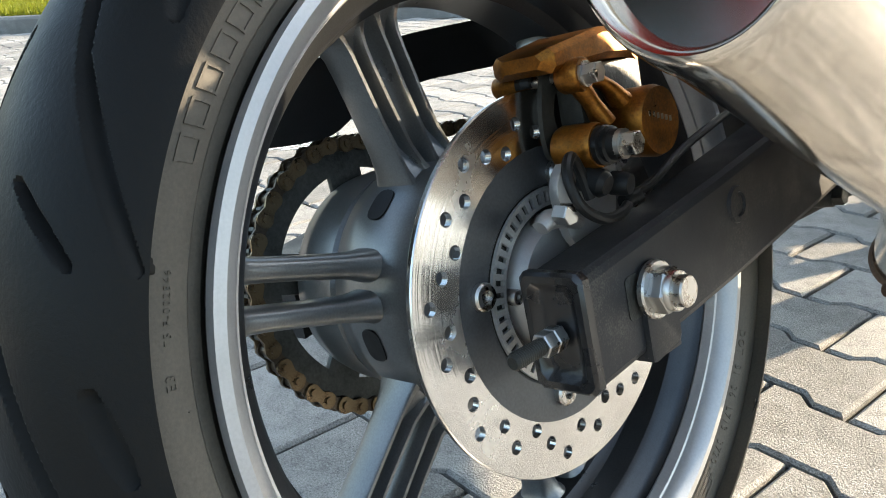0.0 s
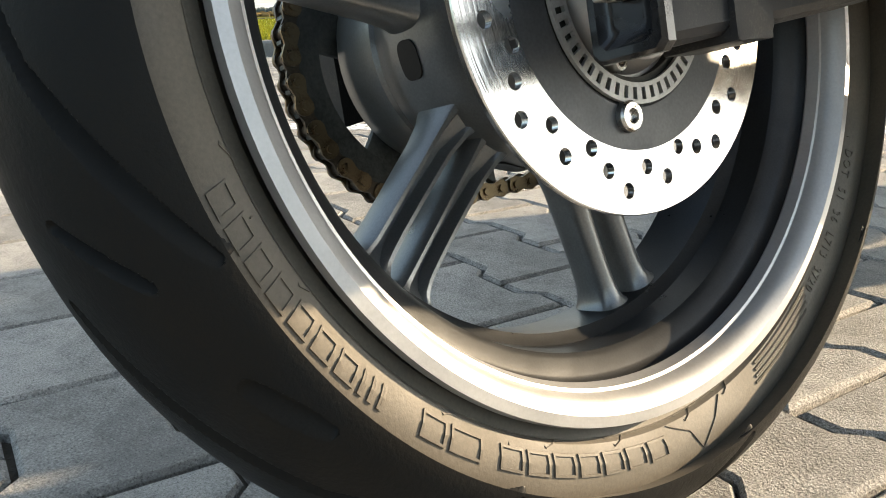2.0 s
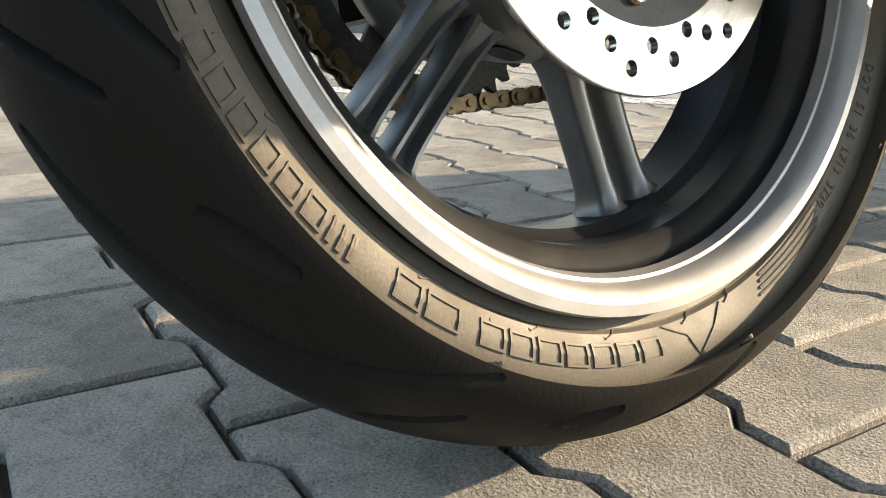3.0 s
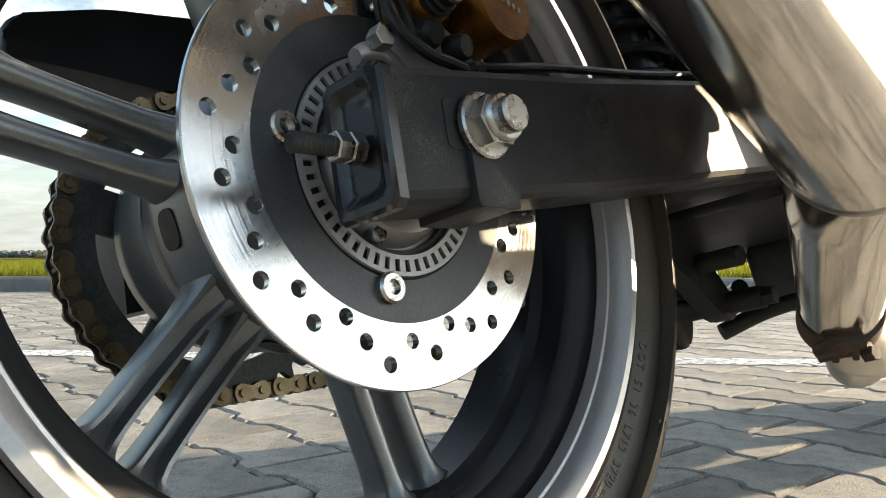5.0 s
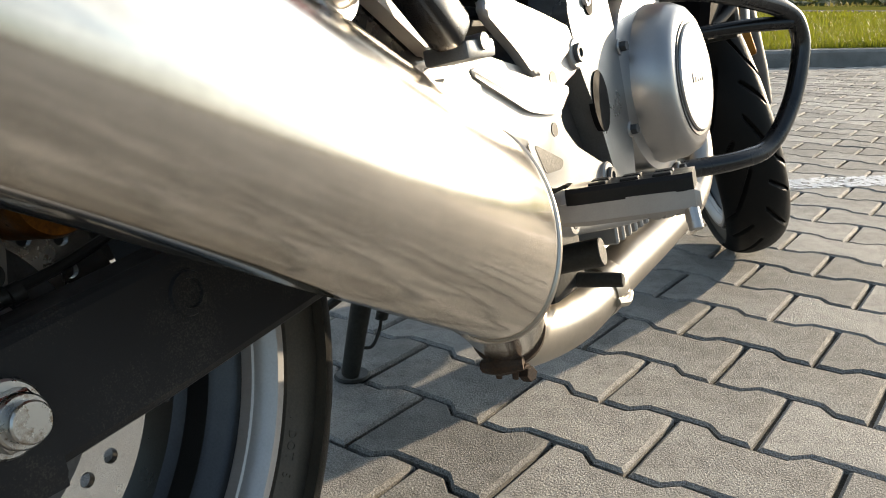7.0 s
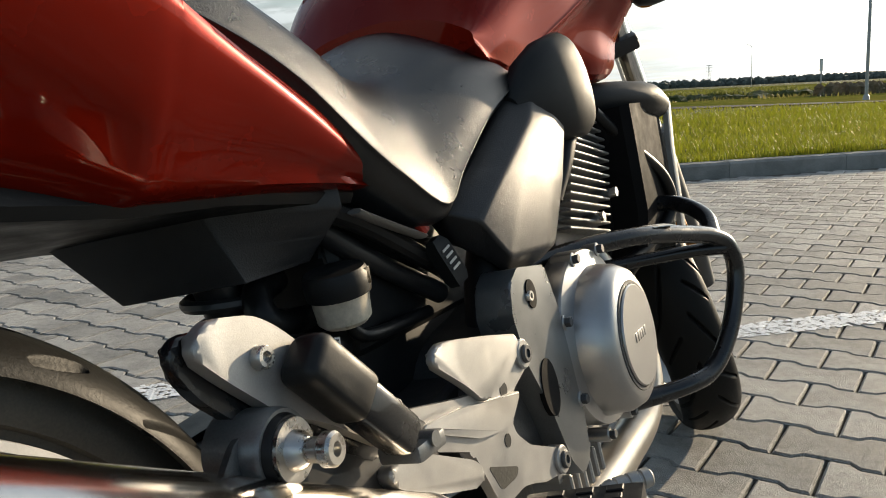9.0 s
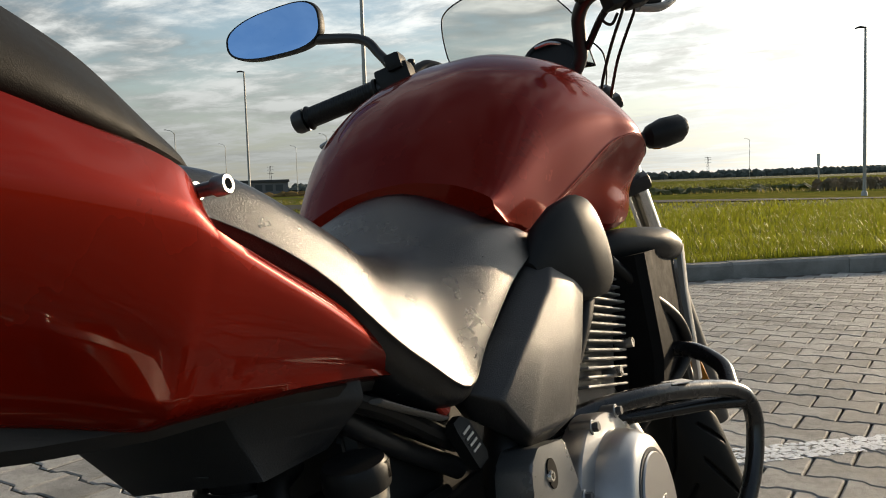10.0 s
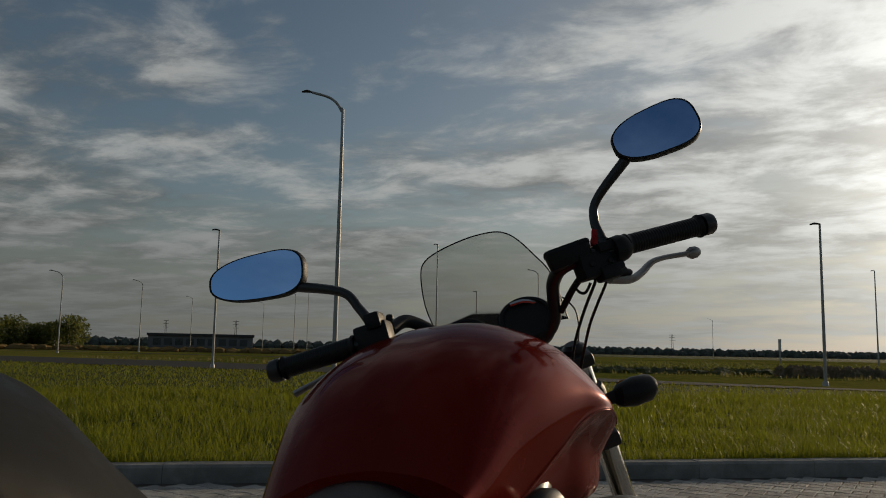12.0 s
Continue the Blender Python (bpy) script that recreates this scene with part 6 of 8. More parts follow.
def frame_plates():
    bm = bmesh.new()
    plate(bm, [(0.562, 0.500), (0.584, 0.512), (0.650, 0.502), (0.664, 0.448), (0.668, 0.330), (0.660, 0.285), (0.632, 0.275), (0.610, 0.300), (0.590, 0.360), (0.560, 0.420), (0.552, 0.470)], 0.150, 0.190, 0.0035, 3, rounding=0.005)
    pl = part("pivot_plate", bm, ALLOY, bike, "silver cast frame pivot plate")
    # no recess is cut: matt black ovals on the face paint its shade
    for y, z, ry, rz in ((0.597, 0.384, 0.019, 0.030), (0.602, 0.481, 0.011, 0.015)):
        bm = bmesh.new()
        pts = [(y + ry * math.cos(q), z + rz * math.sin(q)) for q in (2 * math.pi * e / 28 for e in range(28))]
        plate(bm, pts, 0.186, 0.1915)
        part("recess_shade", bm, MATT_BLACK, pl, "raised matt black oval painting a recess's shade")
    cap_screw("plate_bolt", (0.188, 0.596, 0.480), (1, 0, 0), 0.006, 0.006, pl)
    # main tubes of the frame
    bm = bmesh.new()
    for s in (1, -1):
        sweep(bm, [(s * 0.06, 1.12, 0.84), (s * 0.13, 0.96, 0.76), (s * 0.14, 0.78, 0.66), (s * 0.135, 0.64, 0.52), (s * 0.13, 0.60, 0.40), (s * 0.12, 0.58, 0.28)], [0.032, 0.030, 0.028, 0.026, 0.026, 0.024], 16)
        sweep(bm, [(s * 0.10, 0.66, 0.62), (s * 0.085, 0.45, 0.650), (s * 0.07, 0.20, 0.72), (s * 0.06, 0.0, 0.77)], 0.012, 12)
        sweep(bm, [(s * 0.10, 0.58, 0.50), (s * 0.09, 0.47, 0.565), (s * 0.08, 0.40, 0.62)], 0.011, 12)
    part("frame", bm, BLACK_PAINT, bike, "black steel frame tubes")
    # dark inner guard, battery box and shock
    bm = bmesh.new()
    plate(bm, [(0.435, 0.60), (0.56, 0.60), (0.66, 0.50), (0.62, 0.34), (0.50, 0.33), (0.46, 0.44), (0.44, 0.52)], -0.09, 0.075, 0.01, rounding=0.03)
    part("inner_mudguard", bm, BLACK_PLASTIC, bike, "dark plastic inner mudguard and battery box")
    bm = bmesh.new()
    cyl(bm, (0.01, 0.36, 0.60), (0.01, 0.42, 0.40), 0.022, seg=20)
    pts = [Vector((0.01, 0.36, 0.60)).lerp(Vector((0.01, 0.42, 0.40)), k / 119) + Vector((math.cos(k * 0.42) * 0.032, math.sin(k * 0.42) * 0.032, 0)) for k in range(120)]
    sweep(bm, pts, 0.006, 8, 1)
    shock = part("shock_absorber", bm, BLACK_PAINT, bike, "black rear shock absorber")
    bm = bmesh.new()
    plate(bm, [(0.430, 0.335), (0.470, 0.330), (0.560, 0.268), (0.592, 0.232), (0.580, 0.214), (0.552, 0.222), (0.500, 0.262), (0.440, 0.296)], -0.055, -0.030, 0.004, rounding=0.012)
    plate(bm, [(0.500, 0.300), (0.540, 0.312), (0.640, 0.300), (0.650, 0.262), (0.610, 0.246), (0.540, 0.250)], -0.100, -0.075, 0.004, rounding=0.012)
    cyl(bm, (-0.110, 0.575, 0.236), (0.010, 0.575, 0.236), 0.013, seg=18, bevel=0.002)
    cyl(bm, (-0.105, 0.520, 0.280), (0.020, 0.520, 0.280), 0.011, seg=18, bevel=0.002)
    hexagon(bm, (0.010, 0.575, 0.236), (0.022, 0.575, 0.236), 0.019)
    sweep(bm, [(-0.06, 0.60, 0.205), (-0.02, 0.64, 0.222), (0.02, 0.70, 0.232)], 0.010, 12)
    part("shock_linkage", bm, GREASE, shock, "greasy dark shock linkage arms")


def rearset():
    bm = bmesh.new()
    plate(bm, [(0.470, 0.424), (0.540, 0.440), (0.558, 0.448), (0.567, 0.432), (0.556, 0.417), (0.525, 0.408), (0.512, 0.398), (0.505, 0.386), (0.508, 0.370), (0.530, 0.350), (0.578, 0.328), (0.600, 0.320), (0.602, 0.304), (0.586, 0.298), (0.545, 0.306), (0.520, 0.316), (0.500, 0.322), (0.470, 0.322), (0.450, 0.330), (0.436, 0.362), (0.426, 0.386), (0.330, 0.426), (0.298, 0.438), (0.300, 0.452), (0.350, 0.451), (0.421, 0.434)], 0.178, 0.188, 0.003, 3, rounding=0.006)
    hp = part("footrest_hanger", bm, CAST_GREY, bike, "silver cast footrest hanger plate")
    bm = bmesh.new()
    plate(bm, [(0.386, 0.474), (0.398, 0.486), (0.425, 0.483), (0.480, 0.471), (0.544, 0.455), (0.536, 0.438), (0.500, 0.424), (0.456, 0.417), (0.432, 0.440)], 0.186, 0.195, 0.004, 3, rounding=0.010)
    part("heel_guard", bm, CAST_GREY, hp, "silver heel guard")
    # three-cornered opening shown by a dark patch on the solid hanger, its shade painted
    bm = bmesh.new()
    plate(bm, [(0.444, 0.365), (0.497, 0.343), (0.490, 0.336), (0.458, 0.337)], 0.186, 0.1884, rounding=0.006)
    part("window", bm, GREASE, hp, "dark three-cornered patch painting an opening's shade")
    bm = bmesh.new()
    plate(bm, [(0.448, 0.420), (0.530, 0.404), (0.500, 0.384), (0.470, 0.386), (0.440, 0.392), (0.360, 0.428), (0.360, 0.434), (0.424, 0.426)], 0.186, 0.1915, 0.0025, 2, rounding=0.008)
    part("web", bm, CAST_GREY, hp, "raised web of the hanger")
    bm = bmesh.new()
    plate(bm, [(0.290, 0.424), (0.300, 0.430), (0.340, 0.420), (0.404, 0.388), (0.418, 0.372), (0.405, 0.364), (0.350, 0.384), (0.296, 0.412)], 0.188, 0.202, 0.0045, 3, rounding=0.010)
    part("lower_guard", bm, CAST_GREY, hp, "silver blade of the lower heel guard")
    for y, z in ((0.5535, 0.4325), (0.5862, 0.3115)):
        bm = bmesh.new()
        turned(bm, (0.178, y, z), (0.1925, y, z), [(0, 0), (0, 0.0150), (0.9, 0.0145), (1, 0.0130), (1, 0)], 28)
        part("boss", bm, CAST_GREY, hp)
        cap_screw("hanger_bolt", (0.1915, y, z), (1, 0, 0), 0.0090, 0.0050, hp, DARK_STEEL)
    # nothing is drilled here: black discs paint the shade inside two holes
    for y, z, r in ((0.5026, 0.4138, 0.0072), (0.4885, 0.3711, 0.0062)):
        bm = bmesh.new()
        turned(bm, (0.184, y, z), (0.1885, y, z), [(0, 0), (0, r), (1, r), (1, 0)], 20)
        part("hole_shade", bm, BLACK_PLASTIC, hp, "black disc painting the shade in a hole")
    # rider's footpeg
    bm = bmesh.new()
    m = Matrix.Translation((0.198, 0.462, 0.308)) @ pose(0, 0, 0, 0, 0, 12)
    rings = []
    for x, w, h in ((0.0, 0.017, 0.010), (0.02, 0.020, 0.011), (0.09, 0.021, 0.010), (0.108, 0.019, 0.009), (0.112, 0.014, 0.006)):
        rings.append([m @ Vector((x, w * sx, h * sz - 0.006)) for sx, sz in ((-0.8, -1), (0.8, -1), (1, -0.6), (1, 0.9), (-1, 0.9), (-1, -0.6))])
    loft(bm, rings)
    peg = part("rider_footpeg", bm, CAST_GREY, hp, "silver folding footpeg")
    bm = bmesh.new()
    rings = []
    for x, w in ((0.006, 0.018), (0.014, 0.0205), (0.10, 0.0205), (0.108, 0.018)):
        rings.append([m @ Vector((x, w * sx, z)) for sx, z in ((-1, 0.002), (1, 0.002), (1, 0.012), (0.85, 0.0155), (-0.85, 0.0155), (-1, 0.012))])
    loft(bm, rings)
    part("peg_rubber", bm, HOSE, peg, "black ribbed footpeg rubber")
    for k in range(3):
        for j in range(2):
            bm = bmesh.new()
            box(bm, (0.025 + 0.026 * k, -0.014 + 0.017 * j, 0.0148), (0.040 + 0.026 * k, -0.003 + 0.017 * j, 0.0175), 0.0008, 1, m=m)
            part("rubber_rib", bm, HOSE, peg)
    bm = bmesh.new()
    cyl(bm, m @ Vector((0.103, -0.012, -0.008)), m @ Vector((0.106, -0.020, -0.030)), 0.006, seg=14, bevel=0.001)
    hexagon(bm, m @ Vector((0.104, -0.015, -0.016)), m @ Vector((0.105, -0.018, -0.024)), 0.011)
    part("peg_feeler", bm, ZINC, peg, "plated feeler bolt")
    bm = bmesh.new()
    sweep(bm, [m @ Vector((-0.012, 0, -0.004)), m @ Vector((0.002, 0, -0.002)), m @ Vector((0.016, 0, -0.002))], [0.013, 0.016, 0.012], 14)
    part("peg_joint", bm, CAST_GREY, peg)
    # brake pedal and its lever
    bm = bmesh.new()
    sweep(bm, [(0.186, 0.478, 0.286), (0.192, 0.518, 0.279), (0.206, 0.562, 0.272), (0.224, 0.600, 0.271)], [0.012, 0.0105, 0.0085, 0.0075], 14, flat=0.75)
    turned(bm, (0.2200, 0.597, 0.271), (0.2600, 0.635, 0.270), [(0, 0), (0, 0.0075), (0.12, 0.0100), (0.20, 0.0104), (0.22, 0.0088), (0.26, 0.0088), (0.28, 0.0104), (0.46, 0.0104), (0.48, 0.0088), (0.52, 0.0088), (0.54, 0.0104), (0.72, 0.0104), (0.74, 0.0088), (0.78, 0.0088), (0.80, 0.0104), (0.96, 0.0098), (1, 0.007), (1, 0)], 20)
    turned(bm, (0.176, 0.476, 0.2895), (0.1985, 0.4765, 0.2895), [(0, 0), (0, 0.0120), (0.85, 0.0120), (1, 0.0100), (1, 0.006), (0.8, 0.005), (0.8, 0)], 24)
    part("brake_pedal", bm, CAST_GREY, hp, "silver brake pedal with a ribbed tip")
    bm = bmesh.new()
    cyl(bm, (0.120, 0.575, 0.212), (0.190, 0.585, 0.206), 0.0085, 0.0075, seg=16, bevel=0.001)
    cyl(bm, (0.130, 0.535, 0.240), (0.190, 0.545, 0.246), 0.014, seg=18, bevel=0.001)
    box(bm, (0.10, 0.52, 0.20), (0.145, 0.60, 0.30), 0.008)
    part("pedal_linkage", bm, GREASE, hp, "greasy pedal linkage and spring")
    # small fins of the water pump seen under the engine
    bm = bmesh.new()
    box(bm, (0.08, 0.65, 0.255), (0.15, 0.80, 0.28), 0.004)
    pump = part("water_pump", bm, CAST_GREY, hp, "silver cast water pump")
    for k in range(6):
        bm = bmesh.new()
        box(bm, (0.09, 0.66 + 0.02 * k, 0.225), (0.16, 0.667 + 0.02 * k, 0.262), 0.002, 1)
        part("cooling_fin", bm, CAST_GREY, pump)


def pillion_hanger():
    bm = bmesh.new()
    plate(bm, [(0.150, 0.553), (0.166, 0.568), (0.200, 0.562), (0.216, 0.552), (0.262, 0.510), (0.330, 0.462), (0.318, 0.446), (0.300, 0.440), (0.240, 0.482), (0.205, 0.500), (0.170, 0.532)], 0.192, 0.204, 0.004, 3, rounding=0.010)
    h = part("pillion_hanger", bm, CAST_GREY, bike, "bare silver alloy pillion footrest hanger")
    bm = bmesh.new()
    plate(bm, [(0.210, 0.480), (0.262, 0.508), (0.330, 0.462), (0.372, 0.430), (0.372, 0.385), (0.300, 0.372), (0.240, 0.392), (0.215, 0.430)], 0.183, 0.190, 0.002, rounding=0.01)
    part("inner_web", bm, BLACK_PAINT, h, "black steel web behind the hanger")
    bm = bmesh.new()
    plate(bm, [(0.146, 0.551), (0.156, 0.564), (0.196, 0.558), (0.256, 0.502), (0.318, 0.450), (0.300, 0.430), (0.232, 0.474), (0.196, 0.492), (0.160, 0.526)], 0.180, 0.1905, 0.004, 3, rounding=0.010)
    part("backing_plate", bm, GLOSS_BLACK, h, "black plate behind the hanger")
    cap_screw("hanger_bolt", (0.204, 0.197, 0.537), (1, 0, 0), 0.0072, 0.007, h)
    # rubber bush and collar that hold the muffler
    bm = bmesh.new()
    turned(bm, (0.172, 0.188, 0.487), (0.212, 0.191, 0.484), [(0, 0), (0, 0.0235), (0.1, 0.0245), (0.92, 0.0245), (1, 0.0235), (1, 0.012), (0.9, 0.010), (0.9, 0)], 36)
    bush = part("mount_eye", bm, ALLOY, h, "grey cast mounting eye")
    bm = bmesh.new()
    turned(bm, (0.205, 0.190, 0.4845), (0.2165, 0.1912, 0.4838), [(0, 0), (0, 0.0215), (0.6, 0.0215), (1, 0.0195), (1, 0)], 32)
    part("mount_rubber", bm, HOSE, bush, "black rubber bush")
    bm = bmesh.new()
    turned(bm, (0.2150, 0.1910, 0.4838), (0.2195, 0.1914, 0.4835), [(0, 0), (0, 0.0185), (1, 0.0185), (1, 0)], 32)
    turned(bm, (0.2190, 0.1914, 0.4835), (0.2290, 0.1922, 0.4830), [(0, 0), (0, 0.0120), (0.6, 0.0105), (1, 0.0075), (1, 0)], 28)
    turned(bm, (0.2280, 0.1921, 0.4830), (0.2470, 0.1936, 0.4820), [(0, 0), (0, 0.0072), (0.45, 0.0075), (0.6, 0.0100), (0.9, 0.0100), (1, 0.0085), (1, 0.0042), (0.75, 0.0040), (0.75, 0)], 28)
    part("mount_bolt", bm, ZINC, bush, "plated collar and socket bolt")
    # folded pillion footpeg
    a, b = Vector((0.218, 0.218, 0.530)), Vector((0.226, 0.286, 0.452))
    bm = bmesh.new()
    d = (b - a).normalized()
    side = Vector((1, 0, 0)) - d * d.x
    side.normalize()
    over = d.cross(side)
    def block(stations):
        out = []
        for u, w, t in stations:
            c = a.lerp(b, u)
            turn = [2 * math.pi * (k + 0.5) / 24 for k in range(24)]
            out.append([c + side * (0.0145 * w * math.copysign(abs(math.cos(q)) ** 0.45, math.cos(q))) + over * (0.0162 * t * math.copysign(abs(math.sin(q)) ** 0.45, math.sin(q))) for q in turn])
        return out
    loft(bm, block(((-0.045, 0.62, 0.62), (-0.02, 0.88, 0.88), (0.01, 1.0, 1.0), (0.04, 1.05, 1.05), (0.46, 1.05, 1.05), (0.49, 1.01, 1.01), (0.50, 0.92, 0.92))))
    pg = part("pillion_footpeg", bm, HOSE, h, "folded black rubber pillion footpeg", smooth=40)
    bm = bmesh.new()
    loft(bm, block(((0.48, 0.84, 0.86), (0.54, 0.90, 0.90), (0.95, 0.86, 0.86), (1.0, 0.74, 0.74))))
    part("peg_core", bm, GLOSS_BLACK, pg, "black lacquered core of the peg", smooth=40)
    bm = bmesh.new()
    m = Matrix.Translation(b) @ pose(0, 0, 0, 0, 0, 0)
    box(bm, (-0.022, -0.006, -0.016), (0.012, 0.030, -0.004), 0.003, m=m)
    cyl(bm, b + Vector((-0.022, 0.014, -0.006)), b + Vector((0.014, 0.014, -0.006)), 0.0055, seg=14)
    part("peg_clevis", bm, ALLOY, pg, "silver peg clevis")


def reservoir():
    bm = bmesh.new()
    turned(bm, (0.098, 0.418, 0.512), (0.102, 0.414, 0.540), [(0, 0), (0, 0.020), (0.15, 0.024), (1, 0.026), (1, 0)], 32)
    r = part("brake_reservoir", bm, TRANSLUCENT, bike, "milky brake fluid reservoir with a black cap")
    bm = bmesh.new()
    turned(bm, (0.102, 0.414, 0.538), (0.1045, 0.411, 0.560), [(0, 0), (0, 0.0285), (0.3, 0.0295), (0.8, 0.0290), (1, 0.0265), (1, 0)], 40)
    part("cap", bm, BLACK_PLASTIC, r, "ribbed black cap")
    bm = bmesh.new()
    lathe(bm, [(0, 0.0297), (0.014, 0.0300), (0.014, 0.0290), (0, 0.0287)], (0.1025, 0.4135, 0.542), 40, "z", closed=True)
    bmesh.ops.delete(bm, geom=[v for v in bm.verts if not (v.co.x > 0.108 and v.co.y > 0.414)], context="VERTS")
    part("cap_clip", bm, CHROME, r, "bright clip on the cap")
    bm = bmesh.new()
    sweep(bm, [(0.098, 0.420, 0.514), (0.100, 0.430, 0.498), (0.104, 0.455, 0.492), (0.10, 0.55, 0.488)], 0.0065, 12)
    part("reservoir_hose", bm, HOSE, r, "black hose")
    bm = bmesh.new()
    sweep(bm, [(0.030, 0.420, 0.560), (0.044, 0.378, 0.555), (0.056, 0.366, 0.536), (0.058, 0.384, 0.524), (0.045, 0.43, 0.520)], [0.012, 0.0135, 0.0135, 0.0135, 0.012], 16)
    sweep(bm, [(0.040, 0.345, 0.514), (0.066, 0.356, 0.508), (0.082, 0.385, 0.500), (0.078, 0.425, 0.492), (0.055, 0.46, 0.488)], [0.011, 0.0135, 0.0135, 0.0135, 0.011], 16)
    part("breather_hose", bm, HOSE, r, "fat black hose with a printed label")
    bm = bmesh.new()
    m = Matrix.Translation((0.0948, 0.393, 0.5010)) @ pose(0, 0, 0, -12, 0, -4)
    box(bm, (-0.0004, -0.014, -0.004), (0.0004, 0.014, 0.004), m=m)
    lab = part("hose_label", bm, WHITE_STICKER, r, "printed paper label")
    bm = bmesh.new()
    for k in range(2):
        for j in range(5):
            box(bm, (0.0004, -0.0125 + 0.0052 * j, -0.0028 + 0.0032 * k), (0.0007, -0.0090 + 0.0052 * j, -0.0010 + 0.0032 * k), m=m)
    part("label_bars", bm, INK, lab, "dark print")


def cables():
    bm = bmesh.new()
    sweep(bm, [(0.118, 0.470, 0.640), (0.130, 0.495, 0.605), (0.136, 0.520, 0.570)], 0.006, 10)
    c = part("battery_lead", bm, RED_CABLE, bike, "red battery lead with a black plug")
    bm = bmesh.new()
    a, b = Vector((0.138, 0.527, 0.560)), Vector((0.146, 0.545, 0.512))
    d = (b - a).normalized()
    side = Vector((1, -0.2, 0)).normalized()
    side = (side - d * side.dot(d)).normalized()
    over = d.cross(side)
    loft(bm, [[a.lerp(b, u) + side * w * sx + over * t * sz for sx, sz in ((-1, -1), (1, -1), (1, 1), (-1, 1))] for u, w, t in ((0, 0.005, 0.006), (0.15, 0.008, 0.010), (0.85, 0.008, 0.010), (1, 0.006, 0.008))])
    pl = part("plug", bm, BLACK_PLASTIC, c, "black plug with ribs")
    bm = bmesh.new()
    for k in range(4):
        p = a.lerp(b, 0.25 + 0.13 * k) + side * 0.0082
        loft(bm, [[p + over * (0.006 * sx) + d * (0.0012 * sz) + side * s for sx, sz in ((-1, -1), (1, -1), (1, 1), (-1, 1))] for s in (0, 0.0012)])
    part("rib", bm, CAST_GREY, pl)
    bm = bmesh.new()
    ring = [(0.122 + 0.014 * math.cos(q), 0.478 + 0.014 * math.sin(q) * 0.8, 0.612 + 0.010 * math.sin(q)) for q in (2 * math.pi * e / 24 for e in range(25))]
    sweep(bm, ring, 0.0022, 6, 1)
    part("cable_tie", bm, WHITE_STICKER, c, "pale ribbed cable tie")
    bm = bmesh.new()
    sweep(bm, [(0.10, 0.40, 0.62), (0.112, 0.46, 0.59), (0.12, 0.54, 0.54), (0.10, 0.60, 0.52)], 0.010, 10)
    sweep(bm, [(0.09, 0.43, 0.66), (0.10, 0.50, 0.61), (0.11, 0.56, 0.57)], 0.008, 10)
    part("wiring_loom", bm, HOSE, c, "black wiring loom")


def ring_from(half, xc=0.0):
    """Mirrors a list of (x, z) pairs, from the bottom to the top, into a closed section."""
    right = [(xc + x, z) for x, z in half]
    left = [(xc - x, z) for x, z in reversed(half)]
    return right + left


def skin(name, stations, mat, parent, label="", dense=(4, 4), caps=True, smooth=50):
    """A body panel through sections [(y, [(x, z), ...])], all with the same count, made smooth in both directions."""
    grid = [[Vector((x, s[0], z)) for x, z in s[1]] for s in stations]
    fine = []
    for row in grid:
        closed = [row[-1], *row, row[0], row[1]]
        out = []
        for i in range(1, len(closed) - 2):
            p0, p1, p2, p3 = closed[i - 1 : i + 3]
            for k in range(dense[0]):
                t = k / dense[0]
                out.append(0.5 * ((2 * p1) + (p2 - p0) * t + (2 * p0 - 5 * p1 + 4 * p2 - p3) * t * t + (3 * p1 - p0 - 3 * p2 + p3) * t**3))
        fine.append(out)
    cols = [smooth_path([row[i] for row in fine], dense[1]) for i in range(len(fine[0]))]
    rings = [[c[k] for c in cols] for k in range(len(cols[0]))]
    bm = bmesh.new()
    loft(bm, rings, caps)
    return part(name, bm, mat, parent, label, smooth=smooth)


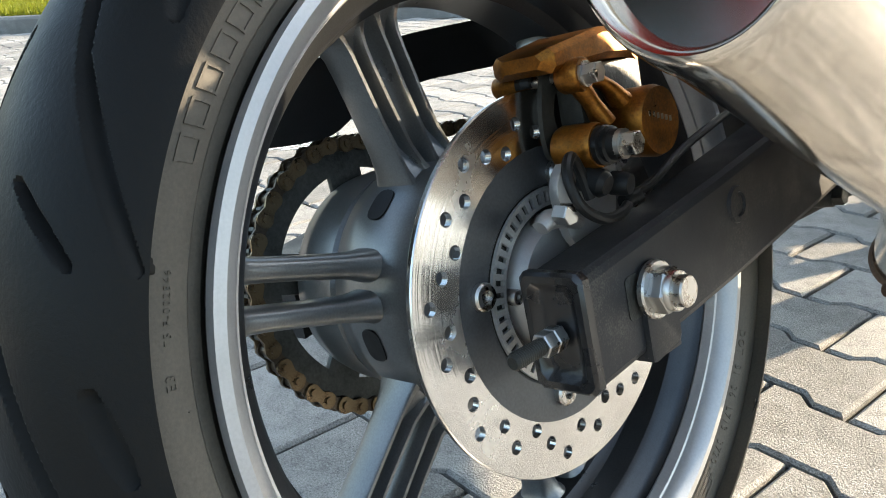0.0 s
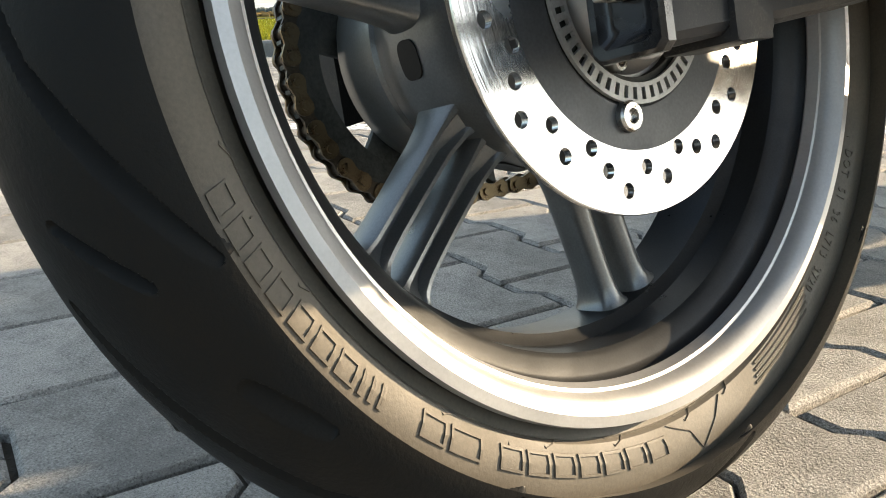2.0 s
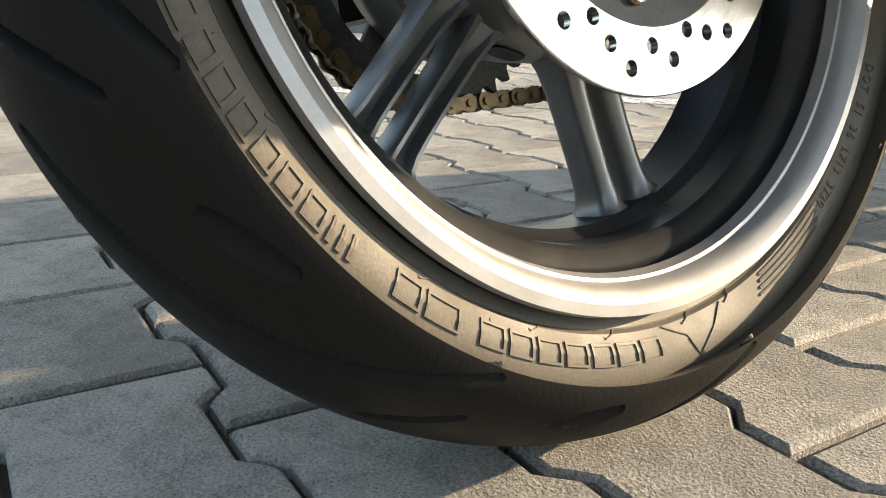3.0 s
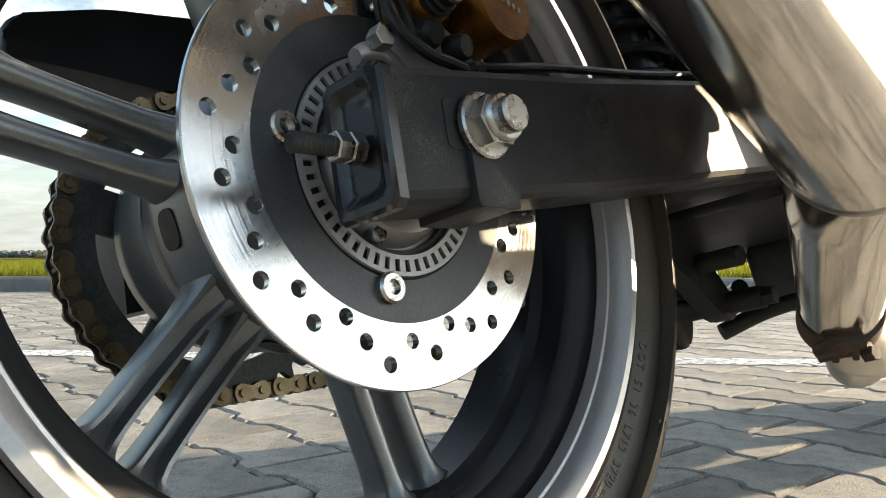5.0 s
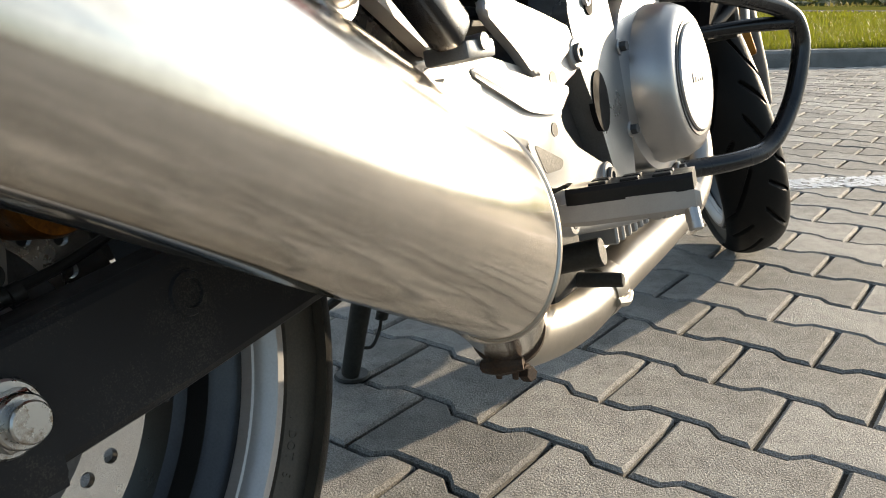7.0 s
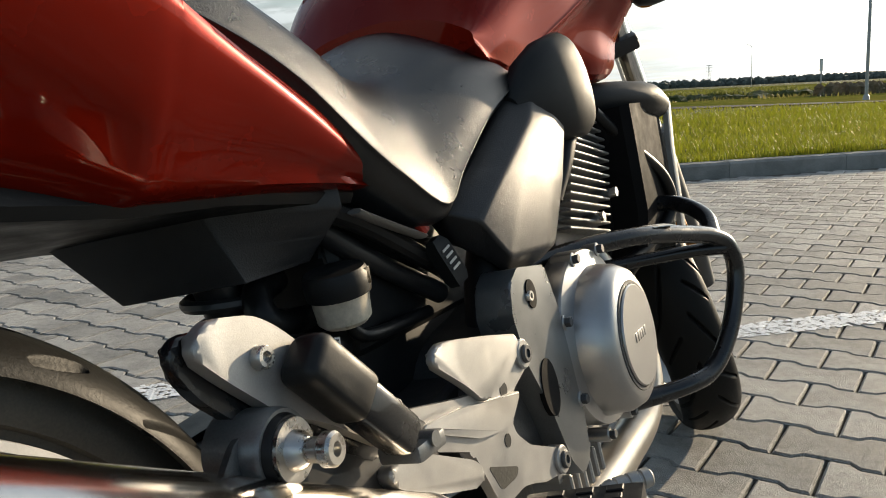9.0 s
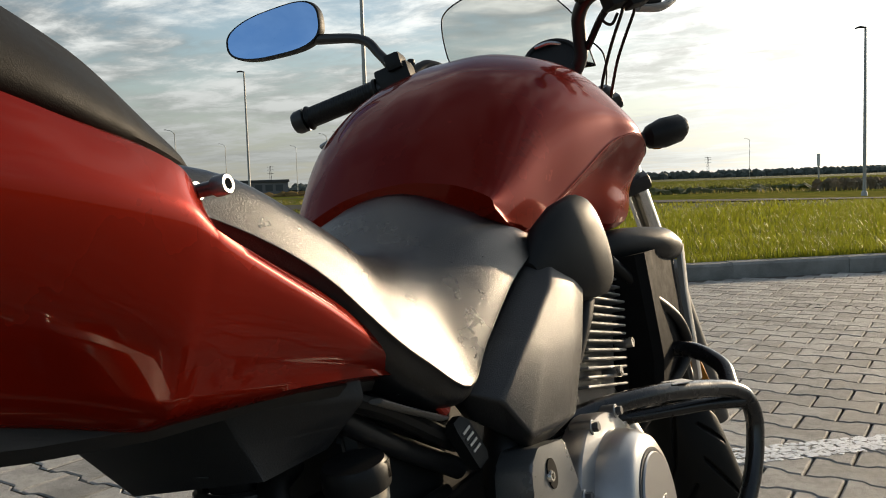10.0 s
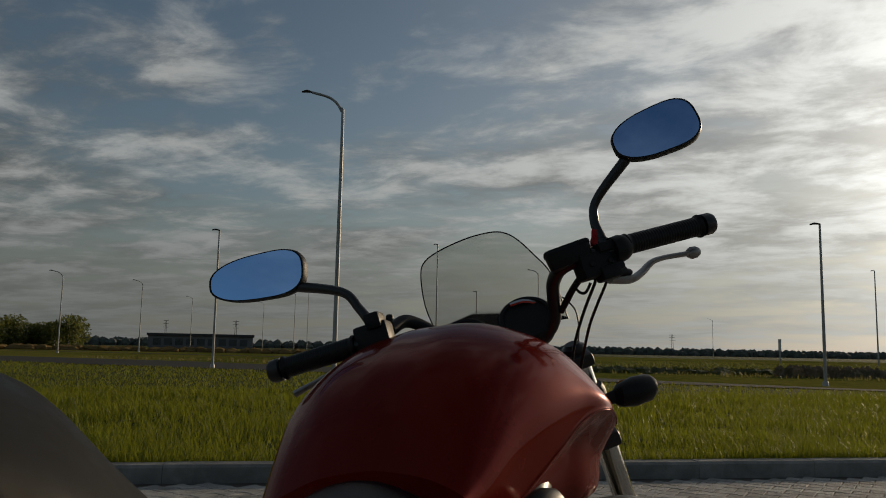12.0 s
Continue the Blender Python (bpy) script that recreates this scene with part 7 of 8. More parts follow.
def tank():
    st = []
    for y, rows in (
        (0.690, [(0.05, 0.742), (0.118, 0.745), (0.150, 0.750), (0.153, 0.756), (0.148, 0.768), (0.110, 0.790), (0.055, 0.806), (0.02, 0.810)]),
        (0.740, [(0.05, 0.712), (0.118, 0.714), (0.151, 0.719), (0.157, 0.726), (0.162, 0.790), (0.134, 0.840), (0.075, 0.872), (0.02, 0.880)]),
        (0.810, [(0.05, 0.712), (0.126, 0.716), (0.154, 0.733), (0.171, 0.746), (0.181, 0.830), (0.156, 0.893), (0.088, 0.934), (0.02, 0.944)]),
        (0.890, [(0.05, 0.712), (0.138, 0.718), (0.168, 0.764), (0.195, 0.783), (0.203, 0.856), (0.173, 0.926), (0.094, 0.970), (0.02, 0.982)]),
        (0.970, [(0.05, 0.710), (0.150, 0.712), (0.184, 0.786), (0.219, 0.820), (0.220, 0.866), (0.183, 0.934), (0.098, 0.982), (0.02, 0.994)]),
        (1.040, [(0.05, 0.710), (0.166, 0.706), (0.194, 0.780), (0.237, 0.828), (0.231, 0.856), (0.182, 0.922), (0.096, 0.972), (0.02, 0.984)]),
        (1.110, [(0.05, 0.720), (0.162, 0.713), (0.190, 0.762), (0.222, 0.802), (0.213, 0.838), (0.160, 0.895), (0.085, 0.935), (0.02, 0.945)]),
        (1.150, [(0.05, 0.750), (0.120, 0.755), (0.150, 0.775), (0.165, 0.795), (0.158, 0.828), (0.120, 0.865), (0.07, 0.892), (0.02, 0.898)]),
    ):
        lower, crease, upper = (Vector(rows[k]) for k in (2, 3, 4))
        rows = rows[:3] + [tuple(crease.lerp(lower, 0.05)), tuple(crease), tuple(crease.lerp(upper, 0.06))] + rows[4:]
        st.append((y, ring_from(rows)))
    t = skin("fuel_tank", st, RED_PAINT, bike, "glossy candy red fuel tank", (8, 7), smooth=14)
    # filler cap on top
    bm = bmesh.new()
    turned(bm, (0.0, 1.03, 0.975), (0.0, 1.032, 0.990), [(0, 0), (0, 0.042), (0.8, 0.040), (1, 0.034), (1, 0)], 40)
    part("filler_cap", bm, CHROME, t, "polished filler cap")


def seat():
    st = []
    for y, rows in (
        (0.230, [(0.060, 0.752), (0.110, 0.770), (0.132, 0.786), (0.130, 0.799), (0.122, 0.812), (0.098, 0.820), (0.040, 0.822)]),
        (0.306, [(0.060, 0.725), (0.122, 0.733), (0.145, 0.751), (0.142, 0.769), (0.134, 0.795), (0.106, 0.805), (0.040, 0.808)]),
        (0.364, [(0.060, 0.680), (0.130, 0.693), (0.154, 0.713), (0.149, 0.736), (0.139, 0.766), (0.110, 0.781), (0.040, 0.786)]),
        (0.421, [(0.060, 0.630), (0.136, 0.638), (0.162, 0.657), (0.153, 0.692), (0.139, 0.734), (0.109, 0.753), (0.040, 0.760)]),
        (0.468, [(0.06, 0.590), (0.136, 0.602), (0.162, 0.624), (0.149, 0.664), (0.132, 0.708), (0.102, 0.736), (0.04, 0.745)]),
        (0.522, [(0.06, 0.572), (0.146, 0.574), (0.168, 0.590), (0.152, 0.638), (0.130, 0.694), (0.100, 0.723), (0.04, 0.733)]),
        (0.570, [(0.06, 0.600), (0.146, 0.604), (0.168, 0.620), (0.154, 0.660), (0.133, 0.702), (0.104, 0.727), (0.04, 0.739)]),
        (0.650, [(0.06, 0.655), (0.148, 0.654), (0.170, 0.668), (0.160, 0.700), (0.143, 0.732), (0.112, 0.758), (0.04, 0.784)]),
        (0.720, [(0.06, 0.690), (0.148, 0.684), (0.169, 0.695), (0.165, 0.713), (0.152, 0.733), (0.118, 0.758), (0.04, 0.800)]),
        (0.765, [(0.06, 0.700), (0.142, 0.702), (0.158, 0.708), (0.156, 0.716), (0.145, 0.727), (0.115, 0.742), (0.04, 0.770)]),
    ):
        tuck, edge, flank = (Vector(rows[k]) for k in (1, 2, 3))
        rows = rows[:2] + [tuple(edge.lerp(tuck, 0.16)), tuple(edge), tuple(edge.lerp(flank, 0.14))] + rows[3:]
        st.append((y, ring_from(rows)))
    skin("rider_seat", st, SEAT_VINYL, bike, "dipped black grained vinyl rider seat", (4, 5))
    st = []
    for y, rows in (
        (-0.280, [(0.05, 0.872), (0.080, 0.874), (0.125, 0.880), (0.122, 0.915), (0.080, 0.945), (0.02, 0.955)]),
        (-0.150, [(0.05, 0.862), (0.120, 0.864), (0.164, 0.870), (0.160, 0.915), (0.105, 0.955), (0.03, 0.968)]),
        (0.000, [(0.05, 0.850), (0.130, 0.852), (0.172, 0.856), (0.168, 0.905), (0.112, 0.952), (0.03, 0.966)]),
        (0.100, [(0.05, 0.830), (0.130, 0.834), (0.172, 0.840), (0.166, 0.880), (0.112, 0.934), (0.03, 0.958)]),
        (0.190, [(0.05, 0.812), (0.128, 0.814), (0.164, 0.818), (0.150, 0.854), (0.102, 0.905), (0.03, 0.946)]),
        (0.250, [(0.05, 0.806), (0.108, 0.808), (0.138, 0.811), (0.122, 0.838), (0.084, 0.884), (0.03, 0.926)]),
        (0.305, [(0.04, 0.806), (0.078, 0.807), (0.098, 0.810), (0.088, 0.828), (0.060, 0.850), (0.02, 0.884)]),
        (0.342, [(0.03, 0.806), (0.046, 0.807), (0.056, 0.809), (0.048, 0.818), (0.034, 0.830), (0.012, 0.846)]),
        (0.358, [(0.01, 0.808), (0.020, 0.809), (0.026, 0.810), (0.022, 0.814), (0.016, 0.818), (0.006, 0.822)]),
    ):
        st.append((y, ring_from(rows)))
    skin("pillion_seat", st, PILLION_VINYL, bike, "raised black vinyl pillion seat", (4, 5))


def tail():
    # right half of each section: lower inner, lower edge, flank (two), crease, shoulder, upper edge, upper inner
    st = []
    for y, rows in (
        (-0.420, [(0.02, 0.820), (0.050, 0.822), (0.060, 0.834), (0.070, 0.846), (0.076, 0.856), (0.074, 0.864), (0.066, 0.870), (0.03, 0.874)]),
        (-0.250, [(0.03, 0.765), (0.085, 0.767), (0.112, 0.786), (0.140, 0.806), (0.158, 0.828), (0.158, 0.848), (0.146, 0.864), (0.06, 0.876)]),
        (-0.050, [(0.03, 0.715), (0.095, 0.717), (0.128, 0.742), (0.160, 0.772), (0.182, 0.806), (0.182, 0.834), (0.168, 0.852), (0.08, 0.864)]),
        (0.080, [(0.03, 0.680), (0.100, 0.681), (0.134, 0.708), (0.166, 0.740), (0.188, 0.778), (0.189, 0.815), (0.176, 0.838), (0.09, 0.848)]),
        (0.150, [(0.03, 0.661), (0.108, 0.662), (0.140, 0.690), (0.168, 0.722), (0.190, 0.764), (0.190, 0.796), (0.177, 0.818), (0.10, 0.830)]),
        (0.205, [(0.03, 0.643), (0.112, 0.643), (0.142, 0.672), (0.167, 0.705), (0.188, 0.752), (0.188, 0.778), (0.177, 0.800), (0.10, 0.812)]),
        (0.226, [(0.03, 0.641), (0.114, 0.641), (0.142, 0.668), (0.166, 0.701), (0.1855, 0.745), (0.183, 0.764), (0.172, 0.782), (0.10, 0.794)]),
        (0.238, [(0.03, 0.640), (0.114, 0.640), (0.1415, 0.666), (0.165, 0.698), (0.1840, 0.741), (0.176, 0.753), (0.160, 0.760), (0.10, 0.772)]),
        (0.285, [(0.03, 0.637), (0.118, 0.637), (0.140, 0.658), (0.160, 0.685), (0.1755, 0.719), (0.165, 0.734), (0.148, 0.738), (0.10, 0.744)]),
        (0.350, [(0.03, 0.632), (0.125, 0.632), (0.141, 0.647), (0.155, 0.664), (0.165, 0.686), (0.157, 0.703), (0.142, 0.707), (0.10, 0.706)]),
        (0.410, [(0.03, 0.626), (0.130, 0.626), (0.141, 0.634), (0.149, 0.643), (0.154, 0.653), (0.149, 0.668), (0.138, 0.672), (0.10, 0.669)]),
        (0.466, [(0.03, 0.617), (0.130, 0.617), (0.136, 0.619), (0.140, 0.621), (0.143, 0.624), (0.140, 0.632), (0.134, 0.635), (0.10, 0.636)]),
    ):
        st.append((y, ring_from(rows)))
    c = skin("tail_cowl", st, RED_PAINT, bike, "glossy candy red tail cowl", (3, 5), smooth=38)
    bm = bmesh.new()
    turned(bm, (0.160, 0.238, 0.779), (0.191, 0.242, 0.778), [(0, 0), (0, 0.0045), (0.66, 0.0045), (0.70, 0.0066), (0.95, 0.0066), (1, 0.0058), (1, 0.0036), (0.85, 0.0034), (0.85, 0)], 28)
    part("grab_bolt", bm, ALLOY, c, "plated socket bolt on a collar")
    bm = bmesh.new()
    turned(bm, (0.152, 0.237, 0.779), (0.168, 0.239, 0.779), [(0, 0), (0, 0.0075), (0.6, 0.0070), (1, 0.0060), (1, 0)], 24)
    part("bolt_collar", bm, ZINC, c, "plated collar")
    # black plastic under the cowl, and the tray that hangs below it
    bm = bmesh.new()
    rings = []
    for y, w, lo, hi in ((-0.32, 0.07, 0.735, 0.79), (0.0, 0.098, 0.672, 0.73), (0.14, 0.100, 0.645, 0.68), (0.22, 0.106, 0.634, 0.66), (0.30, 0.112, 0.630, 0.65), (0.44, 0.118, 0.612, 0.63)):
        rings.append([(-w, y, lo), (w, y, lo), (w + 0.006, y, lo + 0.008), (w, y, hi), (-w, y, hi), (-w - 0.006, y, lo + 0.008)])
    loft(bm, rings)
    u = part("undertray", bm, BLACK_PLASTIC, bike, "black plastic undertray under the tail")
    bm = bmesh.new()
    def corners(k, dz):
        lo = [(-0.056, 0.321, 0.571), (0.071, 0.341, 0.568), (0.072, 0.424, 0.570), (-0.06, 0.43, 0.572)]
        hi = [(-0.084, 0.284, 0.633), (0.056, 0.327, 0.631), (0.130, 0.412, 0.609), (-0.08, 0.45, 0.62)]
        return [Vector(a).lerp(Vector(b), k) + Vector((0, 0, dz)) for a, b in zip(lo, hi)]
    loft(bm, [corners(0, 0), corners(0.06, 0), corners(0.5, 0), corners(1, 0), corners(1, 0.02)])
    bmesh.ops.bevel(bm, geom=list(bm.edges), offset=0.003, segments=2, affect="EDGES", profile=0.6)
    part("battery_tray", bm, GRAIN_PLASTIC, u, "black plastic battery tray below the seat")
    bm = bmesh.new()
    sweep(bm, [(0.128, 0.428, 0.604), (0.132, 0.466, 0.586), (0.136, 0.512, 0.566)], 0.0085, 8, flat=0.3)
    part("steel_rail", bm, CAST_GREY, u, "bare metal strip")


def side_cover():
    # folded from flat faces: each row runs inner, rear edge, fold, middle, ridge, front edge, inner; rows from the foot up
    rows = [
        [(0.120, 0.580, 0.548), (0.136, 0.562, 0.552), (0.158, 0.586, 0.528), (0.164, 0.612, 0.502), (0.168, 0.662, 0.499), (0.170, 0.692, 0.502), (0.130, 0.700, 0.506)],
        [(0.120, 0.550, 0.582), (0.150, 0.533, 0.584), (0.178, 0.5555, 0.5658), (0.188, 0.583, 0.523), (0.196, 0.664, 0.519), (0.193, 0.692, 0.517), (0.140, 0.702, 0.520)],
        [(0.120, 0.620, 0.620), (0.152, 0.604, 0.620), (0.186, 0.632, 0.6120), (0.192, 0.650, 0.596), (0.200, 0.708, 0.588), (0.199, 0.742, 0.583), (0.140, 0.760, 0.585)],
        [(0.125, 0.700, 0.668), (0.158, 0.680, 0.666), (0.190, 0.7065, 0.6575), (0.195, 0.728, 0.656), (0.199, 0.752, 0.6545), (0.200, 0.787, 0.6475), (0.140, 0.800, 0.650)],
        [(0.130, 0.765, 0.706), (0.165, 0.745, 0.705), (0.182, 0.752, 0.700), (0.185, 0.775, 0.696), (0.187, 0.795, 0.690), (0.189, 0.820, 0.682), (0.140, 0.830, 0.690)],
    ]
    bm = bmesh.new()
    loft(bm, rows)
    bmesh.ops.recalc_face_normals(bm, faces=bm.faces)
    bmesh.ops.bevel(bm, geom=list(bm.edges), offset=0.0042, segments=3, affect="EDGES", profile=0.5)
    part("side_cover", bm, GRAIN_PLASTIC, bike, "folded grained black plastic side cover", smooth=40)
    # rounded cap above it, below the tank
    bm = bmesh.new()
    st = []
    for (x, y, z), w, h in (((0.165, 0.716, 0.668), 0.012, 0.018), ((0.178, 0.748, 0.682), 0.022, 0.044), ((0.190, 0.785, 0.686), 0.026, 0.060), ((0.200, 0.818, 0.690), 0.026, 0.064), ((0.203, 0.838, 0.692), 0.020, 0.058), ((0.200, 0.846, 0.696), 0.005, 0.030)):
        st.append([(x + w * math.copysign(abs(math.cos(q)) ** 0.75, math.cos(q)), y - 0.25 * h * math.sin(q), z + h * math.sin(q)) for q in (2 * math.pi * e / 28 for e in range(28))])
    loft(bm, st)
    part("cover_cap", bm, BLACK_PLASTIC, bike, "rounded black plastic cap under the tank")


engine()
radiator()
crash_bar()
frame_plates()
rearset()
pillion_hanger()
reservoir()
cables()
tank()
seat()
tail()
side_cover()


# ---- steering: front wheel, fork, bars, clocks and mirrors ----
STEER = 27.0
AXIS_AT, RAKE = Vector((0.02, 1.16, 1.03)), 24.0
steer = Matrix.Translation(AXIS_AT) @ pose(0, 0, 0, RAKE, 0, 0) @ pose(0, 0, 0, 0, 0, STEER) @ pose(0, 0, 0, -RAKE, 0, 0) @ Matrix.Translation(-AXIS_AT)
FC = (0.05, 1.520, 0.282)


def front_wheel():
    w = wheel_rim("front_wheel", bike, FC, 0.228, 0.047, 0.195, 0.045, 0.0, 30.0, 6, ALLOY, "grey cast alloy front wheel", rib=(-0.008, 0.004))
    w.matrix_basis = steer
    grooved_tyre("tyre", w, 0.060, 0.298, 0.2265, 0.0355, 10, [(0.05, 0.08, 0.55, 0.55, 0.0024), (0.55, 0.55, 0.75, 0.95, 0.0030), (0.75, 0.25, 1.0, 0.72, 0.0026)], 480, RUBBER, "black front tyre with diagonal grooves", FC)
    bm = bmesh.new()
    lathe(bm, [(-0.05, 0.01), (-0.05, 0.04), (0.05, 0.04), (0.05, 0.01)], FC, 40)
    part("hub", bm, ALLOY, w)
    for s in (1, -1):
        drilled_disc("brake_disc", w, FC, s * 0.062, 0.0045, 0.105, 0.148, [(6 * k, (0.115, 0.137, 0.126)[k % 3]) for k in range(60)], 0.0036, DISC_STEEL, "drilled front brake disc")
        bm = bmesh.new()
        lathe(bm, [(s * 0.058, 0.03), (s * 0.064, 0.03), (s * 0.064, 0.106), (s * 0.058, 0.106)], FC, 60, closed=True)
        part("disc_carrier", bm, DARK_STEEL, w)


def fork():
    up = Vector((0, -math.sin(radians(RAKE)), math.cos(radians(RAKE))))
    f = thing("front_fork", "chrome fork tubes with dark lower legs", "")
    f.parent, f.matrix_basis = bike, steer
    for s in (1, -1):
        foot = Vector((FC[0] + s * 0.100, FC[1] - 0.015, FC[2] - 0.02))
        bm = bmesh.new()
        cyl(bm, foot + up * 0.28, foot + up * 0.715, 0.0205, seg=24)
        leg = part("fork_tube", bm, CHROME, f, "bright chrome fork tube")
        bm = bmesh.new()
        turned(bm, foot, foot + up * 0.36, [(0, 0), (0, 0.022), (0.2, 0.027), (0.9, 0.028), (0.95, 0.031), (1, 0.029), (1, 0)], 24)
        part("lower_leg", bm, ENGINE_DARK, leg, "dark grey lower leg")
        bm = bmesh.new()
        turned(bm, foot + up * 0.600, foot + up * 0.640, [(0, 0), (0, 0.028), (0.2, 0.031), (0.8, 0.031), (1, 0.028), (1, 0)], 24)
        part("reflector_clamp", bm, BLACK_PLASTIC, leg, "black clamp on the fork tube")
        bm = bmesh.new()
        d = foot + up * 0.16 + Vector((-s * 0.03, -0.05, 0))
        box(bm, (-0.022, -0.035, -0.05), (0.022, 0.035, 0.05), 0.008, m=Matrix.Translation(d))
        part("front_caliper", bm, GOLD, leg, "gold front brake caliper")
    bm = bmesh.new()
    for h, d in ((0.54, 0.03), (0.695, 0.026)):
        c = Vector((FC[0], FC[1] - 0.02, FC[2] - 0.02)) + up * h
        box(bm, (-0.125, -0.03, -d / 2), (0.125, 0.04, d / 2), 0.01, m=Matrix.Translation(c) @ pose(0, 0, 0, RAKE, 0, 0))
    for s in (1, -1):
        top = Vector((FC[0] + s * 0.100, FC[1] - 0.015, FC[2] - 0.02)) + up * 0.71
        turned(bm, top, top + up * 0.016, [(0, 0), (0, 0.021), (0.6, 0.021), (0.8, 0.016), (1, 0.014), (1, 0)], 24)
    part("triple_clamp", bm, BLACK_PAINT, f, "black triple clamps")
    # mudguard
    bm = bmesh.new()
    rings = []
    for k in range(15):
        a = radians(20 + 130 * k / 14)
        ring = []
        for e in range(9):
            u = (e / 8 - 0.5) * 2
            r = 0.316 - 0.035 * u * u
            ring.append((FC[0] + 0.066 * u, FC[1] + r * math.cos(a), FC[2] + r * math.sin(a)))
        for e in range(8, -1, -1):
            u = (e / 8 - 0.5) * 2
            r = 0.3135 - 0.035 * u * u
            ring.append((FC[0] + 0.064 * u, FC[1] + r * math.cos(a), FC[2] + r * math.sin(a)))
        rings.append(ring)
    loft(bm, rings)
    part("front_mudguard", bm, BLACK_PLASTIC, f, "black front mudguard")


def bars():
    bm = bmesh.new()
    sweep(bm, [(-0.235, 0.900, 0.976), (-0.105, 0.925, 0.988), (-0.06, 0.965, 0.985), (-0.02, 1.07, 0.950), (0.06, 1.150, 0.935), (0.118, 1.165, 0.962), (0.146, 1.155, 0.986), (0.157, 1.140, 1.017), (0.169, 1.120, 1.042), (0.195, 1.100, 1.058), (0.235, 1.100, 1.063), (0.292, 1.130, 1.070), (0.405, 1.225, 1.092)], 0.0112, 14, 8)
    b = part("handlebar", bm, BLACK_PAINT, bike, "black tubular handlebar turned to the left")

    def grip(a, c, name, label):
        bm = bmesh.new()
        prof = [(0, 0), (0, 0.0175), (0.03, 0.0185), (0.06, 0.0160)]
        for k in range(26):
            u = 0.08 + 0.88 * k / 26
            prof += [(u, 0.0159), (u + 0.010, 0.0159), (u + 0.013, 0.0162), (u + 0.030, 0.0162)]
        prof += [(0.975, 0.0190), (0.990, 0.0195), (1.0, 0.0175), (1.0, 0)]
        turned(bm, c, a, prof, 24)
        g = part(name, bm, HOSE, b, label)
        bm = bmesh.new()
        d = (Vector(a) - Vector(c)).normalized()
        turned(bm, Vector(a) + d * 0.001, Vector(a) + d * 0.026, [(0, 0), (0, 0.0125), (0.10, 0.0125), (0.14, 0.0182), (0.72, 0.0182), (0.92, 0.0160), (1, 0.0110), (1, 0)], 24)
        part("bar_end", bm, BLACK_PAINT, g, "black bar end weight")

    grip((0.400, 1.222, 1.090), (0.292, 1.130, 1.073), "right_grip", "black ribbed rubber grip")
    grip((-0.222, 0.902, 0.977), (-0.100, 0.926, 0.988), "left_grip", "black ribbed rubber grip")
    # switch housings and brake master cylinder
    bm = bmesh.new()
    m = Matrix.Translation((0.258, 1.115, 1.056)) @ pose(0, 0, 0, 0, -8, 40)
    box(bm, (-0.046, -0.018, -0.024), (0.026, 0.022, 0.016), 0.006, m=m)
    box(bm, (-0.012, -0.024, 0.010), (0.022, 0.012, 0.026), 0.005, m=m)
    box(bm, (-0.020, -0.024, -0.034), (0.014, 0.010, -0.012), 0.006, m=m)
    turned(bm, Vector((0.275, 1.114, 1.067)), Vector((0.296, 1.132, 1.071)), [(0, 0), (0, 0.021), (0.5, 0.022), (0.8, 0.020), (1, 0.017), (1, 0)], 24)
    sw = part("right_switch", bm, BLACK_PLASTIC, b, "black switch housing")
    for at_u, at_z in ((-0.030, -0.004), (0.002, -0.006)):
        bm = bmesh.new()
        cyl(bm, m @ Vector((at_u, -0.017, at_z)), m @ Vector((at_u, -0.022, at_z)), 0.0045, seg=14, bevel=0.001)
        part("switch_button", bm, HOSE, sw)
    bm = bmesh.new()
    m2 = Matrix.Translation((0.212, 1.088, 1.071)) @ pose(0, 0, 0, 0, -9, 20)
    rings = []
    for z, k in ((-0.016, 0.86), (-0.010, 0.96), (0.009, 1.0), (0.0095, 1.04), (0.014, 1.04), (0.016, 0.98)):
        rings.append([m2 @ Vector((0.036 * k * sx, 0.020 * k * sy, z)) for sx, sy in ((-1, -0.6), (-0.93, -0.88), (-0.8, -1), (0.8, -1), (0.93, -0.88), (1, -0.6), (1, 0.6), (0.93, 0.88), (0.8, 1), (-0.8, 1), (-0.93, 0.88), (-1, 0.6))])
    loft(bm, rings)
    part("brake_fluid_box", bm, BLACK_PLASTIC, b, "black brake fluid box")
    bm = bmesh.new()
    turned(bm, (0.252, 1.118, 1.080), (0.2565, 1.120, 1.108), [(0, 0), (0, 0.0125), (0.35, 0.0125), (0.5, 0.0095), (0.9, 0.0090), (1, 0.0080), (1, 0)], 6)
    part("mirror_adapter", bm, RED_ANODISED, b, "red anodised mirror adapter")
    bm = bmesh.new()
    m3 = Matrix.Translation((-0.075, 0.945, 1.000)) @ pose(0, 0, 0, 0, -6, 15)
    box(bm, (-0.030, -0.022, -0.028), (0.026, 0.022, 0.018), 0.007, m=m3)
    box(bm, (-0.006, -0.03, 0.006), (0.020, 0.012, 0.032), 0.006, m=m3)
    cyl(bm, (-0.074, 0.990, 1.010), (-0.070, 0.990, 1.034), 0.008, 0.006, seg=14, bevel=0.002)
    sweep(bm, [(-0.070, 0.985, 1.008), (-0.061, 1.02, 1.022), (-0.045, 1.05, 1.012), (-0.020, 1.08, 0.985)], [0.010, 0.011, 0.010, 0.009], 14)
    part("left_switch", bm, BLACK_PLASTIC, b, "black switch housing and clutch lever bracket")
    # levers
    bm = bmesh.new()
